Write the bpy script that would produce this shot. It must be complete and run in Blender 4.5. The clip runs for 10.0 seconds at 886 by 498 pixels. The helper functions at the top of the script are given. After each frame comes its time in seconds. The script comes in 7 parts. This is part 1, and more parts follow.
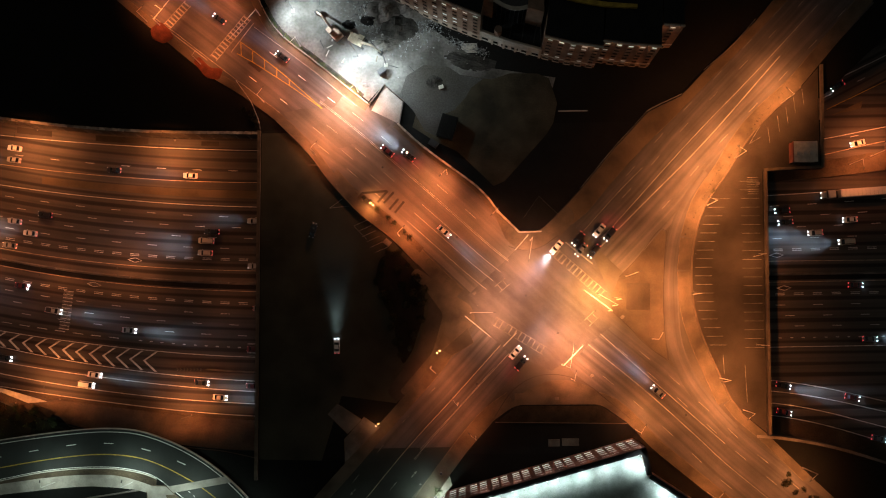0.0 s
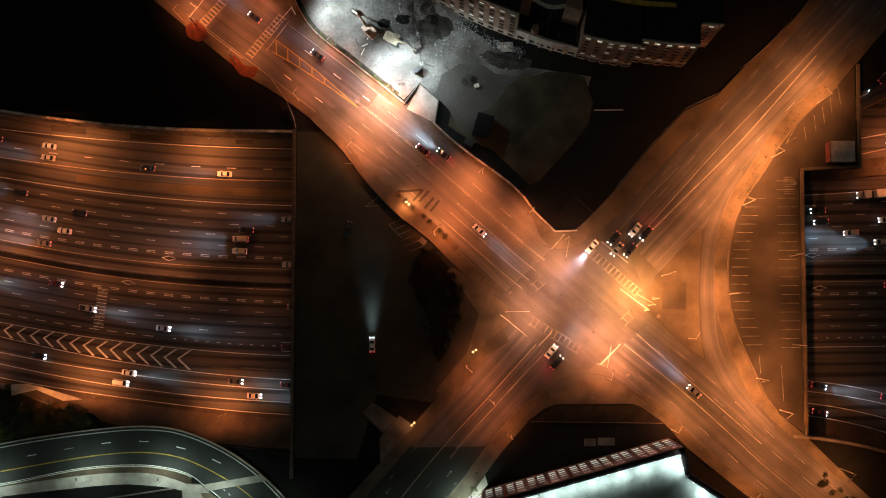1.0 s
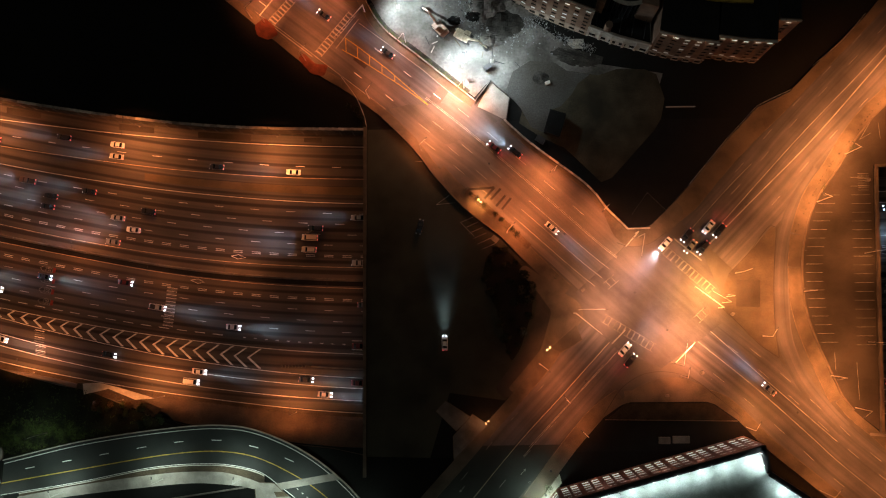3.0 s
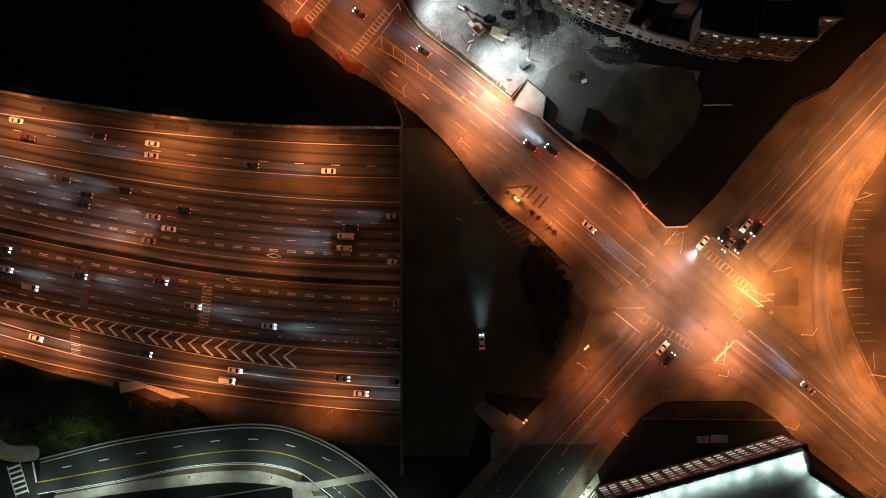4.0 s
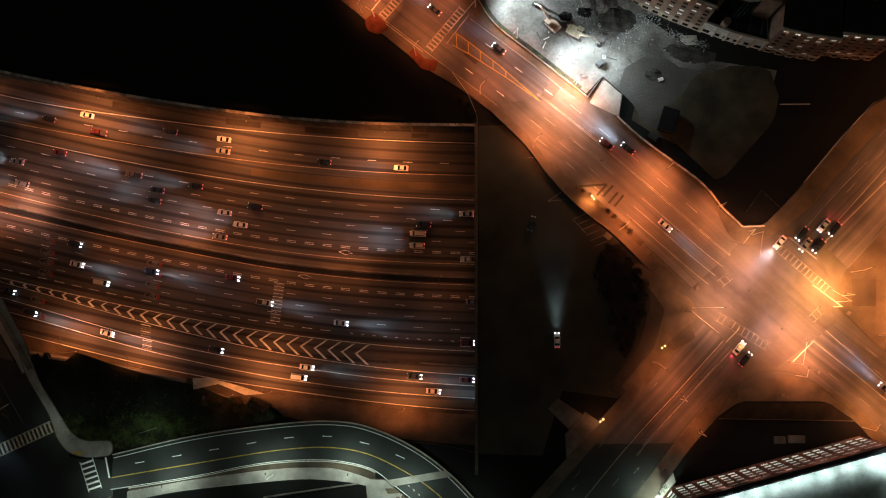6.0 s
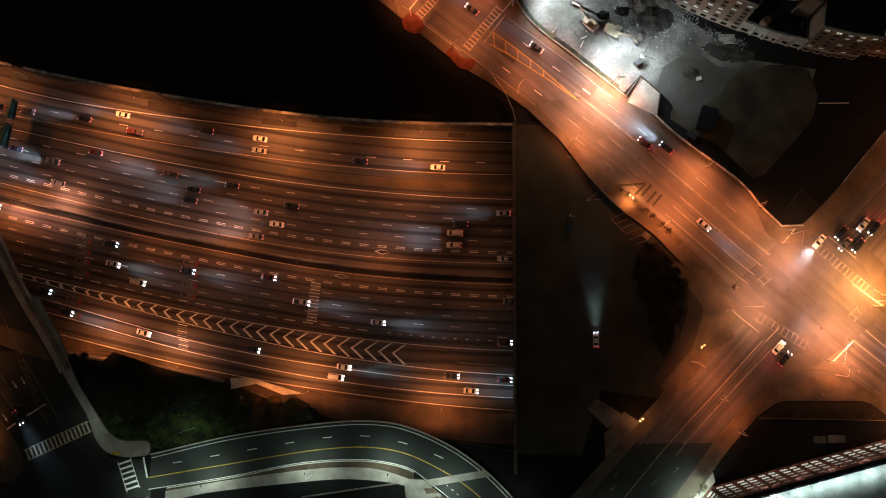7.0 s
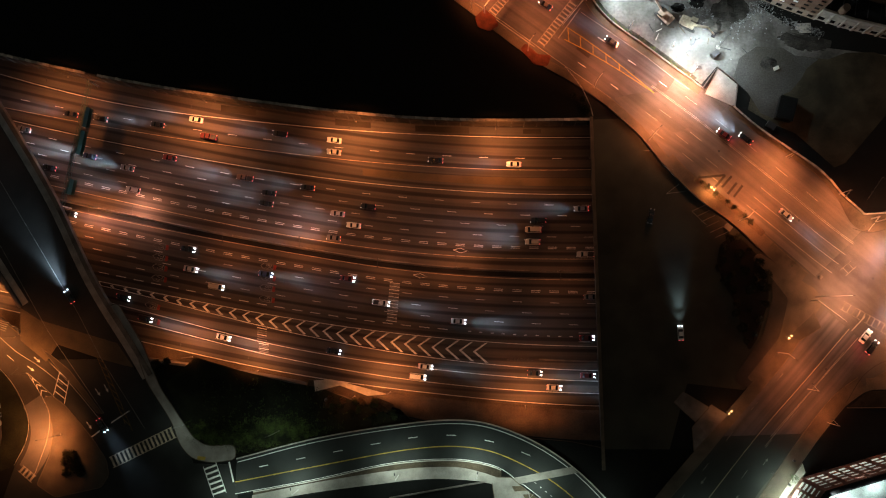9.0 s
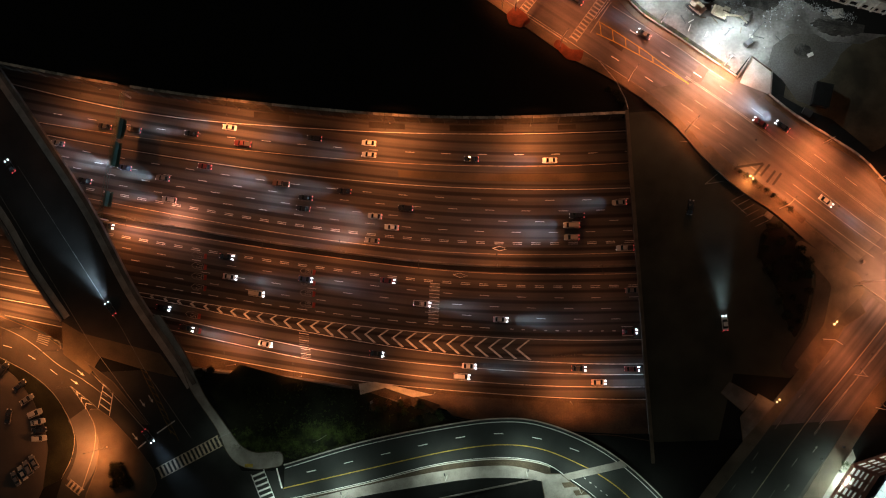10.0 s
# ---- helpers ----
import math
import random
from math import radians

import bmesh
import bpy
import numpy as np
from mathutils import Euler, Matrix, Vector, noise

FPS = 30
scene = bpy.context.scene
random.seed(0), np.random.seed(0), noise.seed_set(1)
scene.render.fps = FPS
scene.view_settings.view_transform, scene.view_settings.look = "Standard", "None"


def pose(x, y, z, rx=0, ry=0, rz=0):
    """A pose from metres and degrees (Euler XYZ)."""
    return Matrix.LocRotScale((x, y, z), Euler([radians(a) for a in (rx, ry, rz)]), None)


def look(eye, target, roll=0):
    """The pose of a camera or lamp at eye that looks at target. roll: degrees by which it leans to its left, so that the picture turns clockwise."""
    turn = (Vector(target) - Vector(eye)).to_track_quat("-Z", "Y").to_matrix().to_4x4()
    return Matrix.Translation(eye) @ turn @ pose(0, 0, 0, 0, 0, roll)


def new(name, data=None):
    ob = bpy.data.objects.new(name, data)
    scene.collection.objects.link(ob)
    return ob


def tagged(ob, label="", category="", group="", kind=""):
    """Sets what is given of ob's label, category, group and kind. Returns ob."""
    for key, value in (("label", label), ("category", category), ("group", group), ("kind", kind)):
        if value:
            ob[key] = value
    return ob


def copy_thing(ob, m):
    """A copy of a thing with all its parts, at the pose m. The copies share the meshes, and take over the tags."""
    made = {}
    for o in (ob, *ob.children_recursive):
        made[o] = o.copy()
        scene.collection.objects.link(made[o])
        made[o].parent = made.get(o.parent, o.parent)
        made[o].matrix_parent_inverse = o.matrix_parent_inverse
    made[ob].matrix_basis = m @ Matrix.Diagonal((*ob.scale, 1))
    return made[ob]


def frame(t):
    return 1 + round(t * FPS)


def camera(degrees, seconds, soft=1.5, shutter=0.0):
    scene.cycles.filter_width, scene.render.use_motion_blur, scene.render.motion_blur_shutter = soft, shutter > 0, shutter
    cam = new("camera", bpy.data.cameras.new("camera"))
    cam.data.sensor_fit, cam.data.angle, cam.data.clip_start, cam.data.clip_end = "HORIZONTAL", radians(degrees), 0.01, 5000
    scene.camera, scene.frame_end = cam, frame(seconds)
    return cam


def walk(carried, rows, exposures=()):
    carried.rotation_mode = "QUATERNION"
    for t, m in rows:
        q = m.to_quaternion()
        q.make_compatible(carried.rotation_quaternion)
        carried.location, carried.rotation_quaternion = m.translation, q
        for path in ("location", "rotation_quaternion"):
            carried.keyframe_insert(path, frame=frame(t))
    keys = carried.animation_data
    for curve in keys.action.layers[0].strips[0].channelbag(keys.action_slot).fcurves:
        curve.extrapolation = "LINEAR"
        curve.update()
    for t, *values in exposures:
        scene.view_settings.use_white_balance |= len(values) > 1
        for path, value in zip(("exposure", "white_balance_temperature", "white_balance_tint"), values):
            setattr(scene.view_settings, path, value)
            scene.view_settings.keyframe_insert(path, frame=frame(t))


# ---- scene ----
cam = camera(49.7, 10.0, soft=1.1)
PATH = [
    (0, (7.359, -0.856, 307.423), (7.308, -0.7, 305.43), -18.5),
    (0.5, (2.121, -0.991, 307.39), (2.067, -0.835, 305.397), -19.3),
    (1, (-3.141, -1.118, 307.362), (-3.198, -0.962, 305.368), -20.3),
    (1.5, (-8.443, -1.233, 307.323), (-8.503, -1.077, 305.33), -21.3),
    (2, (-13.792, -1.316, 307.277), (-13.856, -1.161, 305.284), -22.5),
    (2.5, (-19.184, -1.369, 307.234), (-19.25, -1.214, 305.241), -23.4),
    (4, (-35.527, -1.481, 306.963), (-35.601, -1.328, 304.97), -26.2),
    (4.5, (-41.186, -1.563, 306.925), (-41.263, -1.41, 304.933), -26.9),
    (5, (-46.945, -1.653, 306.917), (-47.024, -1.501, 304.925), -27.5),
    (5.5, (-52.77, -1.742, 306.914), (-52.85, -1.591, 304.922), -27.9),
    (7, (-70.324, -1.972, 306.885), (-70.408, -1.821, 304.892), -29.1),
    (7.5, (-76.256, -2.075, 306.884), (-76.343, -1.924, 304.892), -30.3),
    (8, (-82.269, -2.239, 306.928), (-82.359, -2.088, 304.935), -31.3),
    (8.5, (-88.362, -2.48, 307.005), (-88.454, -2.327, 305.013), -32.3),
    (9, (-94.541, -2.798, 307.107), (-94.636, -2.644, 305.116), -33.1),
    (9.5, (-100.767, -3.163, 307.182), (-100.863, -3.005, 305.19), -34.0),
    (10, (-107.003, -3.544, 307.231), (-107.101, -3.383, 305.24), -34.8),
]
walk(cam, [(t, look(eye, target, roll)) for t, eye, target, roll in PATH])

from mathutils.geometry import tessellate_polygon

# ---- exposure, night sky ----
scene.view_settings.exposure = 0.0
world = bpy.data.worlds.new("night_sky")
scene.world = world
world.use_nodes = True
world.node_tree.nodes["Background"].inputs[0].default_value = (0.92, 0.92, 0.80, 1)
world.node_tree.nodes["Background"].inputs[1].default_value = 0.042

SODIUM = (1.0, 0.262, 0.076)
CORE = (1.0, 0.38, 0.168)
GOLD = (1.0, 0.43, 0.11)
AMBER = (1.0, 0.312, 0.085)
RUST = (1.0, 0.25, 0.07)
COOL = (0.80, 0.95, 0.97)
BEAM = (0.56, 0.79, 1.0)
PALE = (1.0, 0.40, 0.23)
DUSKY = (1.0, 0.295, 0.092)
DEEP = (1.0, 0.305, 0.085)
GREENISH = (0.80, 1.0, 0.86)
STREET_W, HIGHWAY_W, SITE_W, DECK_W, GREEN_W, BEAM_W = 43000, 26600, 44000, 1700, 10500, 17000


def lamp(x, y, z, colour, watts, size=150.0, blend=0.7, aim=None, radius=0.45, flat=1.0):
    """A spot lamp that shines down, or towards aim."""
    data = bpy.data.lights.new("lamp_light", "SPOT")
    data.energy, data.color, data.spot_size, data.spot_blend, data.shadow_soft_size = watts, colour, radians(size), blend, radius
    ob = new("lamp_light", data)
    ob.matrix_world = look((x, y, z), aim or (x + 0.001, y, z - 5)) @ Matrix.Diagonal((1.0, flat, 1.0, 1.0))
    return ob


# ---- materials ----
def material(name, base, rough=0.8, fine=8.0, coarse=0.12, vary=0.35, bump=0.3, metal=0.0, tint=None, streak=None, island=0.0, spec=0.3, deep=0.62, lanes=None):
    """A procedural surface: grain at two sizes, wear, relief; streak=(along, across) follows the road's own length."""
    m = bpy.data.materials.new(name)
    m.use_nodes = True
    n, l = m.node_tree.nodes, m.node_tree.links
    b = n["Principled BSDF"]
    b.inputs["Roughness"].default_value, b.inputs["Metallic"].default_value = rough, metal
    b.inputs["Specular IOR Level"].default_value = spec
    geo = n.new("ShaderNodeNewGeometry")
    big, small = n.new("ShaderNodeTexNoise"), n.new("ShaderNodeTexNoise")
    big.inputs["Scale"].default_value, big.inputs["Detail"].default_value = coarse, 6
    small.inputs["Scale"].default_value, small.inputs["Detail"].default_value = fine, 3
    l.new(geo.outputs["Position"], big.inputs["Vector"])
    l.new(geo.outputs["Position"], small.inputs["Vector"])
    ramp = n.new("ShaderNodeValToRGB")
    other = tint or [c * (1 - vary) for c in base]
    ramp.color_ramp.elements[0].position, ramp.color_ramp.elements[1].position = 0.36, 0.64
    ramp.color_ramp.elements[0].color, ramp.color_ramp.elements[1].color = (*other, 1), (*base, 1)
    l.new(big.outputs["Fac"], ramp.inputs["Fac"])
    mul = n.new("ShaderNodeMix")
    mul.data_type, mul.blend_type = "RGBA", "MULTIPLY"
    mul.inputs["Factor"].default_value = 1.0
    grain = n.new("ShaderNodeMapRange")
    grain.inputs["From Min"].default_value, grain.inputs["From Max"].default_value = 0.3, 0.7
    grain.inputs["To Min"].default_value, grain.inputs["To Max"].default_value = 1 - vary * 0.6, 1 + vary * 0.4
    l.new(small.outputs["Fac"], grain.inputs["Value"])
    l.new(ramp.outputs["Color"], mul.inputs["A"])
    l.new(grain.outputs["Result"], mul.inputs["B"])
    colour = mul.outputs["Result"]
    if streak:
        uv = n.new("ShaderNodeUVMap")
        stretch = n.new("ShaderNodeMapping")
        stretch.inputs["Scale"].default_value = (streak[0], streak[1], 1)
        l.new(uv.outputs["UV"], stretch.inputs["Vector"])
        tracks = n.new("ShaderNodeTexNoise")
        tracks.inputs["Scale"].default_value, tracks.inputs["Detail"].default_value = 1.0, 2
        l.new(stretch.outputs["Vector"], tracks.inputs["Vector"])
        band = n.new("ShaderNodeMapRange")
        band.inputs["From Min"].default_value, band.inputs["From Max"].default_value = 0.35, 0.65
        band.inputs["To Min"].default_value, band.inputs["To Max"].default_value = 1 - deep, 1 + deep * 0.8
        l.new(tracks.outputs["Fac"], band.inputs["Value"])
        mul2 = n.new("ShaderNodeMix")
        mul2.data_type, mul2.blend_type = "RGBA", "MULTIPLY"
        mul2.inputs["Factor"].default_value = 1.0
        l.new(colour, mul2.inputs["A"])
        l.new(band.outputs["Result"], mul2.inputs["B"])
        colour = mul2.outputs["Result"]
    if lanes:
        # dark oil track in the middle of every lane: lanes=(width, first track, depth)
        apart, turn, wave, dip = n.new("ShaderNodeSeparateXYZ"), n.new("ShaderNodeMath"), n.new("ShaderNodeMath"), n.new("ShaderNodeMapRange")
        l.new(uv.outputs["UV"], apart.inputs[0])
        turn.operation, wave.operation = "MULTIPLY_ADD", "COSINE"
        turn.inputs[1].default_value, turn.inputs[2].default_value = 2 * math.pi / lanes[0], -2 * math.pi * lanes[1] / lanes[0]
        l.new(apart.outputs["Y"], turn.inputs[0])
        l.new(turn.outputs[0], wave.inputs[0])
        dip.interpolation_type = "SMOOTHSTEP"
        dip.inputs["From Min"].default_value, dip.inputs["From Max"].default_value = 0.2, 1.0
        dip.inputs["To Min"].default_value, dip.inputs["To Max"].default_value = 1.1, 1 - lanes[2]
        # the tracks come and go along the road
        fade, worn, sway = n.new("ShaderNodeTexNoise"), n.new("ShaderNodeMath"), n.new("ShaderNodeMapping")
        sway.inputs["Scale"].default_value = (0.012, 0.16, 1)
        l.new(uv.outputs["UV"], sway.inputs["Vector"])
        l.new(sway.outputs["Vector"], fade.inputs["Vector"])
        fade.inputs["Scale"].default_value, fade.inputs["Detail"].default_value = 1.0, 2
        worn.operation = "MULTIPLY_ADD"
        worn.inputs[1].default_value, worn.inputs[2].default_value = 2.4, -1.2
        shift = n.new("ShaderNodeMath")
        shift.operation = "ADD"
        l.new(fade.outputs["Fac"], worn.inputs[0])
        l.new(wave.outputs[0], shift.inputs[0])
        l.new(worn.outputs[0], shift.inputs[1])
        l.new(shift.outputs[0], dip.inputs["Value"])
        mul4 = n.new("ShaderNodeMix")
        mul4.data_type, mul4.blend_type = "RGBA", "MULTIPLY"
        mul4.inputs["Factor"].default_value = 1.0
        l.new(colour, mul4.inputs["A"])
        l.new(dip.outputs["Result"], mul4.inputs["B"])
        colour = mul4.outputs["Result"]
    if island:
        info = n.new("ShaderNodeObjectInfo")
        each = n.new("ShaderNodeMapRange")
        each.inputs["To Min"].default_value, each.inputs["To Max"].default_value = 1 - island, 1 + island
        l.new(info.outputs["Random"], each.inputs["Value"])
        mul3 = n.new("ShaderNodeMix")
        mul3.data_type, mul3.blend_type = "RGBA", "MULTIPLY"
        mul3.inputs["Factor"].default_value = 1.0
        l.new(colour, mul3.inputs["A"])
        l.new(each.outputs["Result"], mul3.inputs["B"])
        colour = mul3.outputs["Result"]
    l.new(colour, b.inputs["Base Color"])
    if bump:
        relief = n.new("ShaderNodeBump")
        relief.inputs["Strength"].default_value, relief.inputs["Distance"].default_value = bump, 0.05
        l.new(small.outputs["Fac"], relief.inputs["Height"])
        l.new(relief.outputs["Normal"], b.inputs["Normal"])
    return m


def plain(name, base, rough=0.4, metal=0.0, coat=0.0):
    m = bpy.data.materials.new(name)
    m.use_nodes = True
    b = m.node_tree.nodes["Principled BSDF"]
    b.inputs["Base Color"].default_value = (*base, 1)
    b.inputs["Roughness"].default_value, b.inputs["Metallic"].default_value = rough, metal
    b.inputs["Coat Weight"].default_value = coat
    return m


def glow(name, colour, strength):
    m = plain(name, (0.8, 0.8, 0.8), 0.3)
    b = m.node_tree.nodes["Principled BSDF"]
    b.inputs["Emission Color"].default_value = (*colour, 1)
    b.inputs["Emission Strength"].default_value = strength
    return m


M = {
    "asphalt": material("street_asphalt", (0.100, 0.093, 0.096), 0.75, 14, 0.09, 0.35, 0.25, streak=(0.008, 0.55), deep=0.31),
    "asphalt_old": material("plaza_asphalt", (0.085, 0.076, 0.068), 0.8, 10, 0.07, 0.4, 0.3),
    "asphalt_crossing": material("crossing_asphalt", (0.090, 0.081, 0.082), 0.8, 10, 0.09, 0.4, 0.3, streak=(0.015, 0.4), deep=0.16),
    "asphalt_new": material("new_asphalt", (0.027, 0.031, 0.027), 0.65, 16, 0.15, 0.25, 0.2),
    "asphalt_highway": material("highway_asphalt", (0.083, 0.073, 0.066), 0.75, 12, 0.05, 0.35, 0.25, streak=(0.010, 0.6), deep=0.2, lanes=(3.53, 2.5, 0.63)),
    "asphalt_black": material("fresh_black_asphalt", (0.022, 0.024, 0.023), 0.7, 16, 0.15, 0.3, 0.2),
    "asphalt_lot": material("parking_lot_asphalt", (0.050, 0.050, 0.034), 0.85, 5, 0.07, 0.55, 0.4),
    "concrete": material("concrete", (0.34, 0.32, 0.29), 0.85, 7, 0.25, 0.35, 0.3),
    "concrete_dark": material("weathered_concrete", (0.17, 0.155, 0.14), 0.9, 6, 0.2, 0.5, 0.3),
    "sidewalk": material("sidewalk_concrete", (0.116, 0.095, 0.070), 0.85, 5, 0.14, 0.48, 0.3),
    "panel": material("wall_panel_concrete", (0.115, 0.092, 0.070), 0.85, 5, 0.3, 0.5, 0.4, island=0.2),
    "asphalt_fresh": material("smooth_fresh_asphalt", (0.026, 0.031, 0.030), 0.65, 16, 0.07, 0.42, 0.2),
    "fresh_white": material("fresh_white_paint", (0.82, 0.82, 0.80), 0.6, 6, 0.7, 0.2, 0.1),
    # grass with shade put into its colour, away from the street lamps
    "grass_dark": material("shaded_rough_grass", (0.016, 0.018, 0.008), 0.95, 3, 0.12, 0.8, 0.8, tint=(0.003, 0.004, 0.0015)),
    # bed colour with the missing light painted in
    "unlit_bed": material("unlit_bed_tone", (0.013, 0.011, 0.008), 0.95, 3, 0.12, 0.6, 0.6),
    "bed_soil": material("bed_soil", (0.028, 0.022, 0.015), 0.95, 3, 0.3, 0.5, 0.6),
    "asphalt_bridge": material("bridge_surface", (0.116, 0.107, 0.100), 0.75, 14, 0.08, 0.34, 0.25, streak=(0.008, 0.55), deep=0.2),
    "dug_soil": material("dug_soil", (0.055, 0.052, 0.046), 0.95, 3, 0.3, 0.6, 0.8),
    "asphalt_ramp": material("slip_road_asphalt", (0.044, 0.038, 0.032), 0.8, 9, 0.08, 0.45, 0.3),
    # darker copy of the leaf colour, for shrubs meant to look unlit
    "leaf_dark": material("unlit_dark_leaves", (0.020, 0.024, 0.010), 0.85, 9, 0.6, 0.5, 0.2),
    "asphalt_deck": material("bridge_deck_asphalt", (0.034, 0.032, 0.029), 0.75, 12, 0.1, 0.4, 0.25),
    "pavement_dull": material("dull_brown_pavement", (0.145, 0.108, 0.070), 0.85, 8, 0.09, 0.5, 0.35),
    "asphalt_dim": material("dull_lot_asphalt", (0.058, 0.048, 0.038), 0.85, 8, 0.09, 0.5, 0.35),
    "soil": material("packed_soil", (0.10, 0.075, 0.05), 0.95, 3, 0.1, 0.6, 0.6),
    # near-black base stands in for ground the lamps don't reach
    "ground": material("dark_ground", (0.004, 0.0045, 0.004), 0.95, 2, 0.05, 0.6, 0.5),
    "gravel": material("site_gravel", (0.168, 0.162, 0.152), 0.95, 1.1, 0.1, 0.42, 0.8, tint=(0.062, 0.058, 0.052)),
    "brick_red": material("red_brick_paving", (0.11, 0.028, 0.014), 0.85, 8, 0.5, 0.4, 0.2),
    "site_path": material("pale_worn_ground", (0.076, 0.073, 0.070), 0.9, 2.2, 0.07, 0.5, 0.5, tint=(0.050, 0.046, 0.038)),
    "site_slab": material("site_slab", (0.066, 0.055, 0.033), 0.9, 3, 0.11, 0.65, 0.5),
    "grass": material("grass", (0.066, 0.098, 0.022), 0.9, 2.2, 0.3, 0.8, 0.9, tint=(0.006, 0.009, 0.003)),
    "dry_leaf": material("dry_leaves", (0.13, 0.085, 0.04), 0.8, 9, 0.6, 0.5, 0.2),
    "leaf": material("dark_leaves", (0.05, 0.075, 0.025), 0.8, 9, 0.6, 0.5, 0.2),
    "bark": material("bark", (0.10, 0.075, 0.05), 0.9, 12, 0.8, 0.5, 0.4),
    "white": material("worn_white_paint", (0.80, 0.78, 0.75), 0.7, 5, 0.7, 0.4, 0.1),
    "worn_bar": material("worn_crossing_paint", (0.33, 0.31, 0.27), 0.75, 3, 0.3, 0.45, 0.1),
    "faded": material("faded_stall_paint", (0.26, 0.25, 0.23), 0.8, 4, 0.5, 0.6, 0.1),
    "ghost": material("nearly_worn_off_paint", (0.19, 0.175, 0.15), 0.8, 3, 0.4, 0.55, 0.1),
    "pale_line": material("faded_road_paint", (0.62, 0.50, 0.36), 0.7, 6, 0.6, 0.45, 0.1),
    "yellow": material("worn_yellow_paint", (0.48, 0.33, 0.05), 0.7, 6, 0.6, 0.4, 0.1),
    "yellow_dim": material("rubbed_yellow_paint", (0.17, 0.115, 0.035), 0.75, 5, 0.6, 0.5, 0.1),
    "red_paint": material("worn_red_paint", (0.26, 0.035, 0.025), 0.7, 6, 0.6, 0.4, 0.1),
    "kerb": material("kerb_stone", (0.125, 0.100, 0.072), 0.8, 8, 0.5, 0.35, 0.2),
    "stucco": material("hotel_brick", (0.25, 0.165, 0.12), 0.85, 9, 0.4, 0.3, 0.3),
    "warm_stone": material("warm_pale_stucco", (0.40, 0.33, 0.26), 0.85, 8, 0.4, 0.35, 0.3),
    "coping": material("weathered_coping", (0.58, 0.51, 0.42), 0.85, 6, 0.4, 0.5, 0.3, island=0.4),
    "island": material("island_concrete", (0.086, 0.071, 0.053), 0.85, 5, 0.12, 0.4, 0.3),
    "red_concrete": material("brown_concrete", (0.125, 0.097, 0.060), 0.9, 5, 0.1, 0.4, 0.3),
    "stone": material("pale_stone", (0.55, 0.52, 0.46), 0.8, 6, 0.5, 0.3, 0.2),
    "pink_wall": material("garage_facade", (0.36, 0.20, 0.16), 0.85, 8, 0.3, 0.3, 0.3),
    "roof": material("dark_roofing", (0.012, 0.012, 0.013), 0.9, 4, 0.2, 0.4, 0.3),
    # near black in place of shade on the deck; also the container's black
    "under_deck": material("near_black_deck", (0.005, 0.005, 0.005), 0.9, 6, 0.2, 0.5, 0.3),
    "deck": material("deck_concrete", (0.30, 0.36, 0.34), 0.8, 5, 0.2, 0.4, 0.2),
    "steel": plain("galvanised_steel", (0.45, 0.44, 0.42), 0.45, 0.8),
    "dark_steel": plain("dark_painted_steel", (0.03, 0.03, 0.032), 0.5, 0.3),
    "gantry": plain("green_sign_sheeting", (0.013, 0.052, 0.043), 0.5),
    "yellow_machine": material("machine_paint", (0.55, 0.49, 0.36), 0.5, 6, 0.9, 0.35, 0.1),
    "orange_machine": material("orange_machine_paint", (0.55, 0.40, 0.31), 0.5, 6, 0.9, 0.35, 0.1),
    "rubber": plain("tyre_rubber", (0.02, 0.02, 0.02), 0.85),
    "rim": plain("wheel_rim", (0.5, 0.5, 0.5), 0.35, 0.9),
    "glass": plain("dark_glass", (0.012, 0.014, 0.016), 0.06, 0.0, 0.6),
    "window_dark": plain("unlit_window", (0.02, 0.022, 0.025), 0.1),
    "window_lit": glow("lit_window", (0.86, 1.0, 0.82), 0.55),
    "window_half": glow("half_lit_window", (0.86, 1.0, 0.82), 0.22),
    "window_dim": glow("dim_window", (0.8, 0.9, 0.75), 0.09),
    "headlight": glow("headlight_lens", (0.80, 0.90, 1.0), 7.0),
    "headlight_low": glow("bumper_headlight_lens", (0.86, 0.93, 1.0), 3.0),
    "taillight": glow("taillight_lens", (1.0, 0.03, 0.04), 1.3),
    "globe": glow("lamp_globe", (1.0, 0.62, 0.25), 12.0),
    "globe_white": glow("white_lamp_globe", (0.9, 1.0, 0.95), 14.0),
    "rust": material("rusty_red_box", (0.30, 0.10, 0.06), 0.8, 6, 0.6, 0.4, 0.2),
}
RUBBLE = material("broken_stone", (0.16, 0.165, 0.165), 0.9, 5, 0.5, 0.4, 0.4)
rn, rl = RUBBLE.node_tree.nodes, RUBBLE.node_tree.links
piece, tone, mixer = rn.new("ShaderNodeNewGeometry"), rn.new("ShaderNodeMapRange"), rn.new("ShaderNodeMix")
tone.inputs["To Min"].default_value, tone.inputs["To Max"].default_value = 0.15, 2.6
mixer.data_type, mixer.blend_type = "RGBA", "MULTIPLY"
mixer.inputs["Factor"].default_value = 1.0
rl.new(piece.outputs["Random Per Island"], tone.inputs["Value"])
rl.new(rn["Principled BSDF"].inputs["Base Color"].links[0].from_socket, mixer.inputs["A"])
rl.new(tone.outputs["Result"], mixer.inputs["B"])
rl.new(mixer.outputs["Result"], rn["Principled BSDF"].inputs["Base Color"])
M["rubble"] = RUBBLE
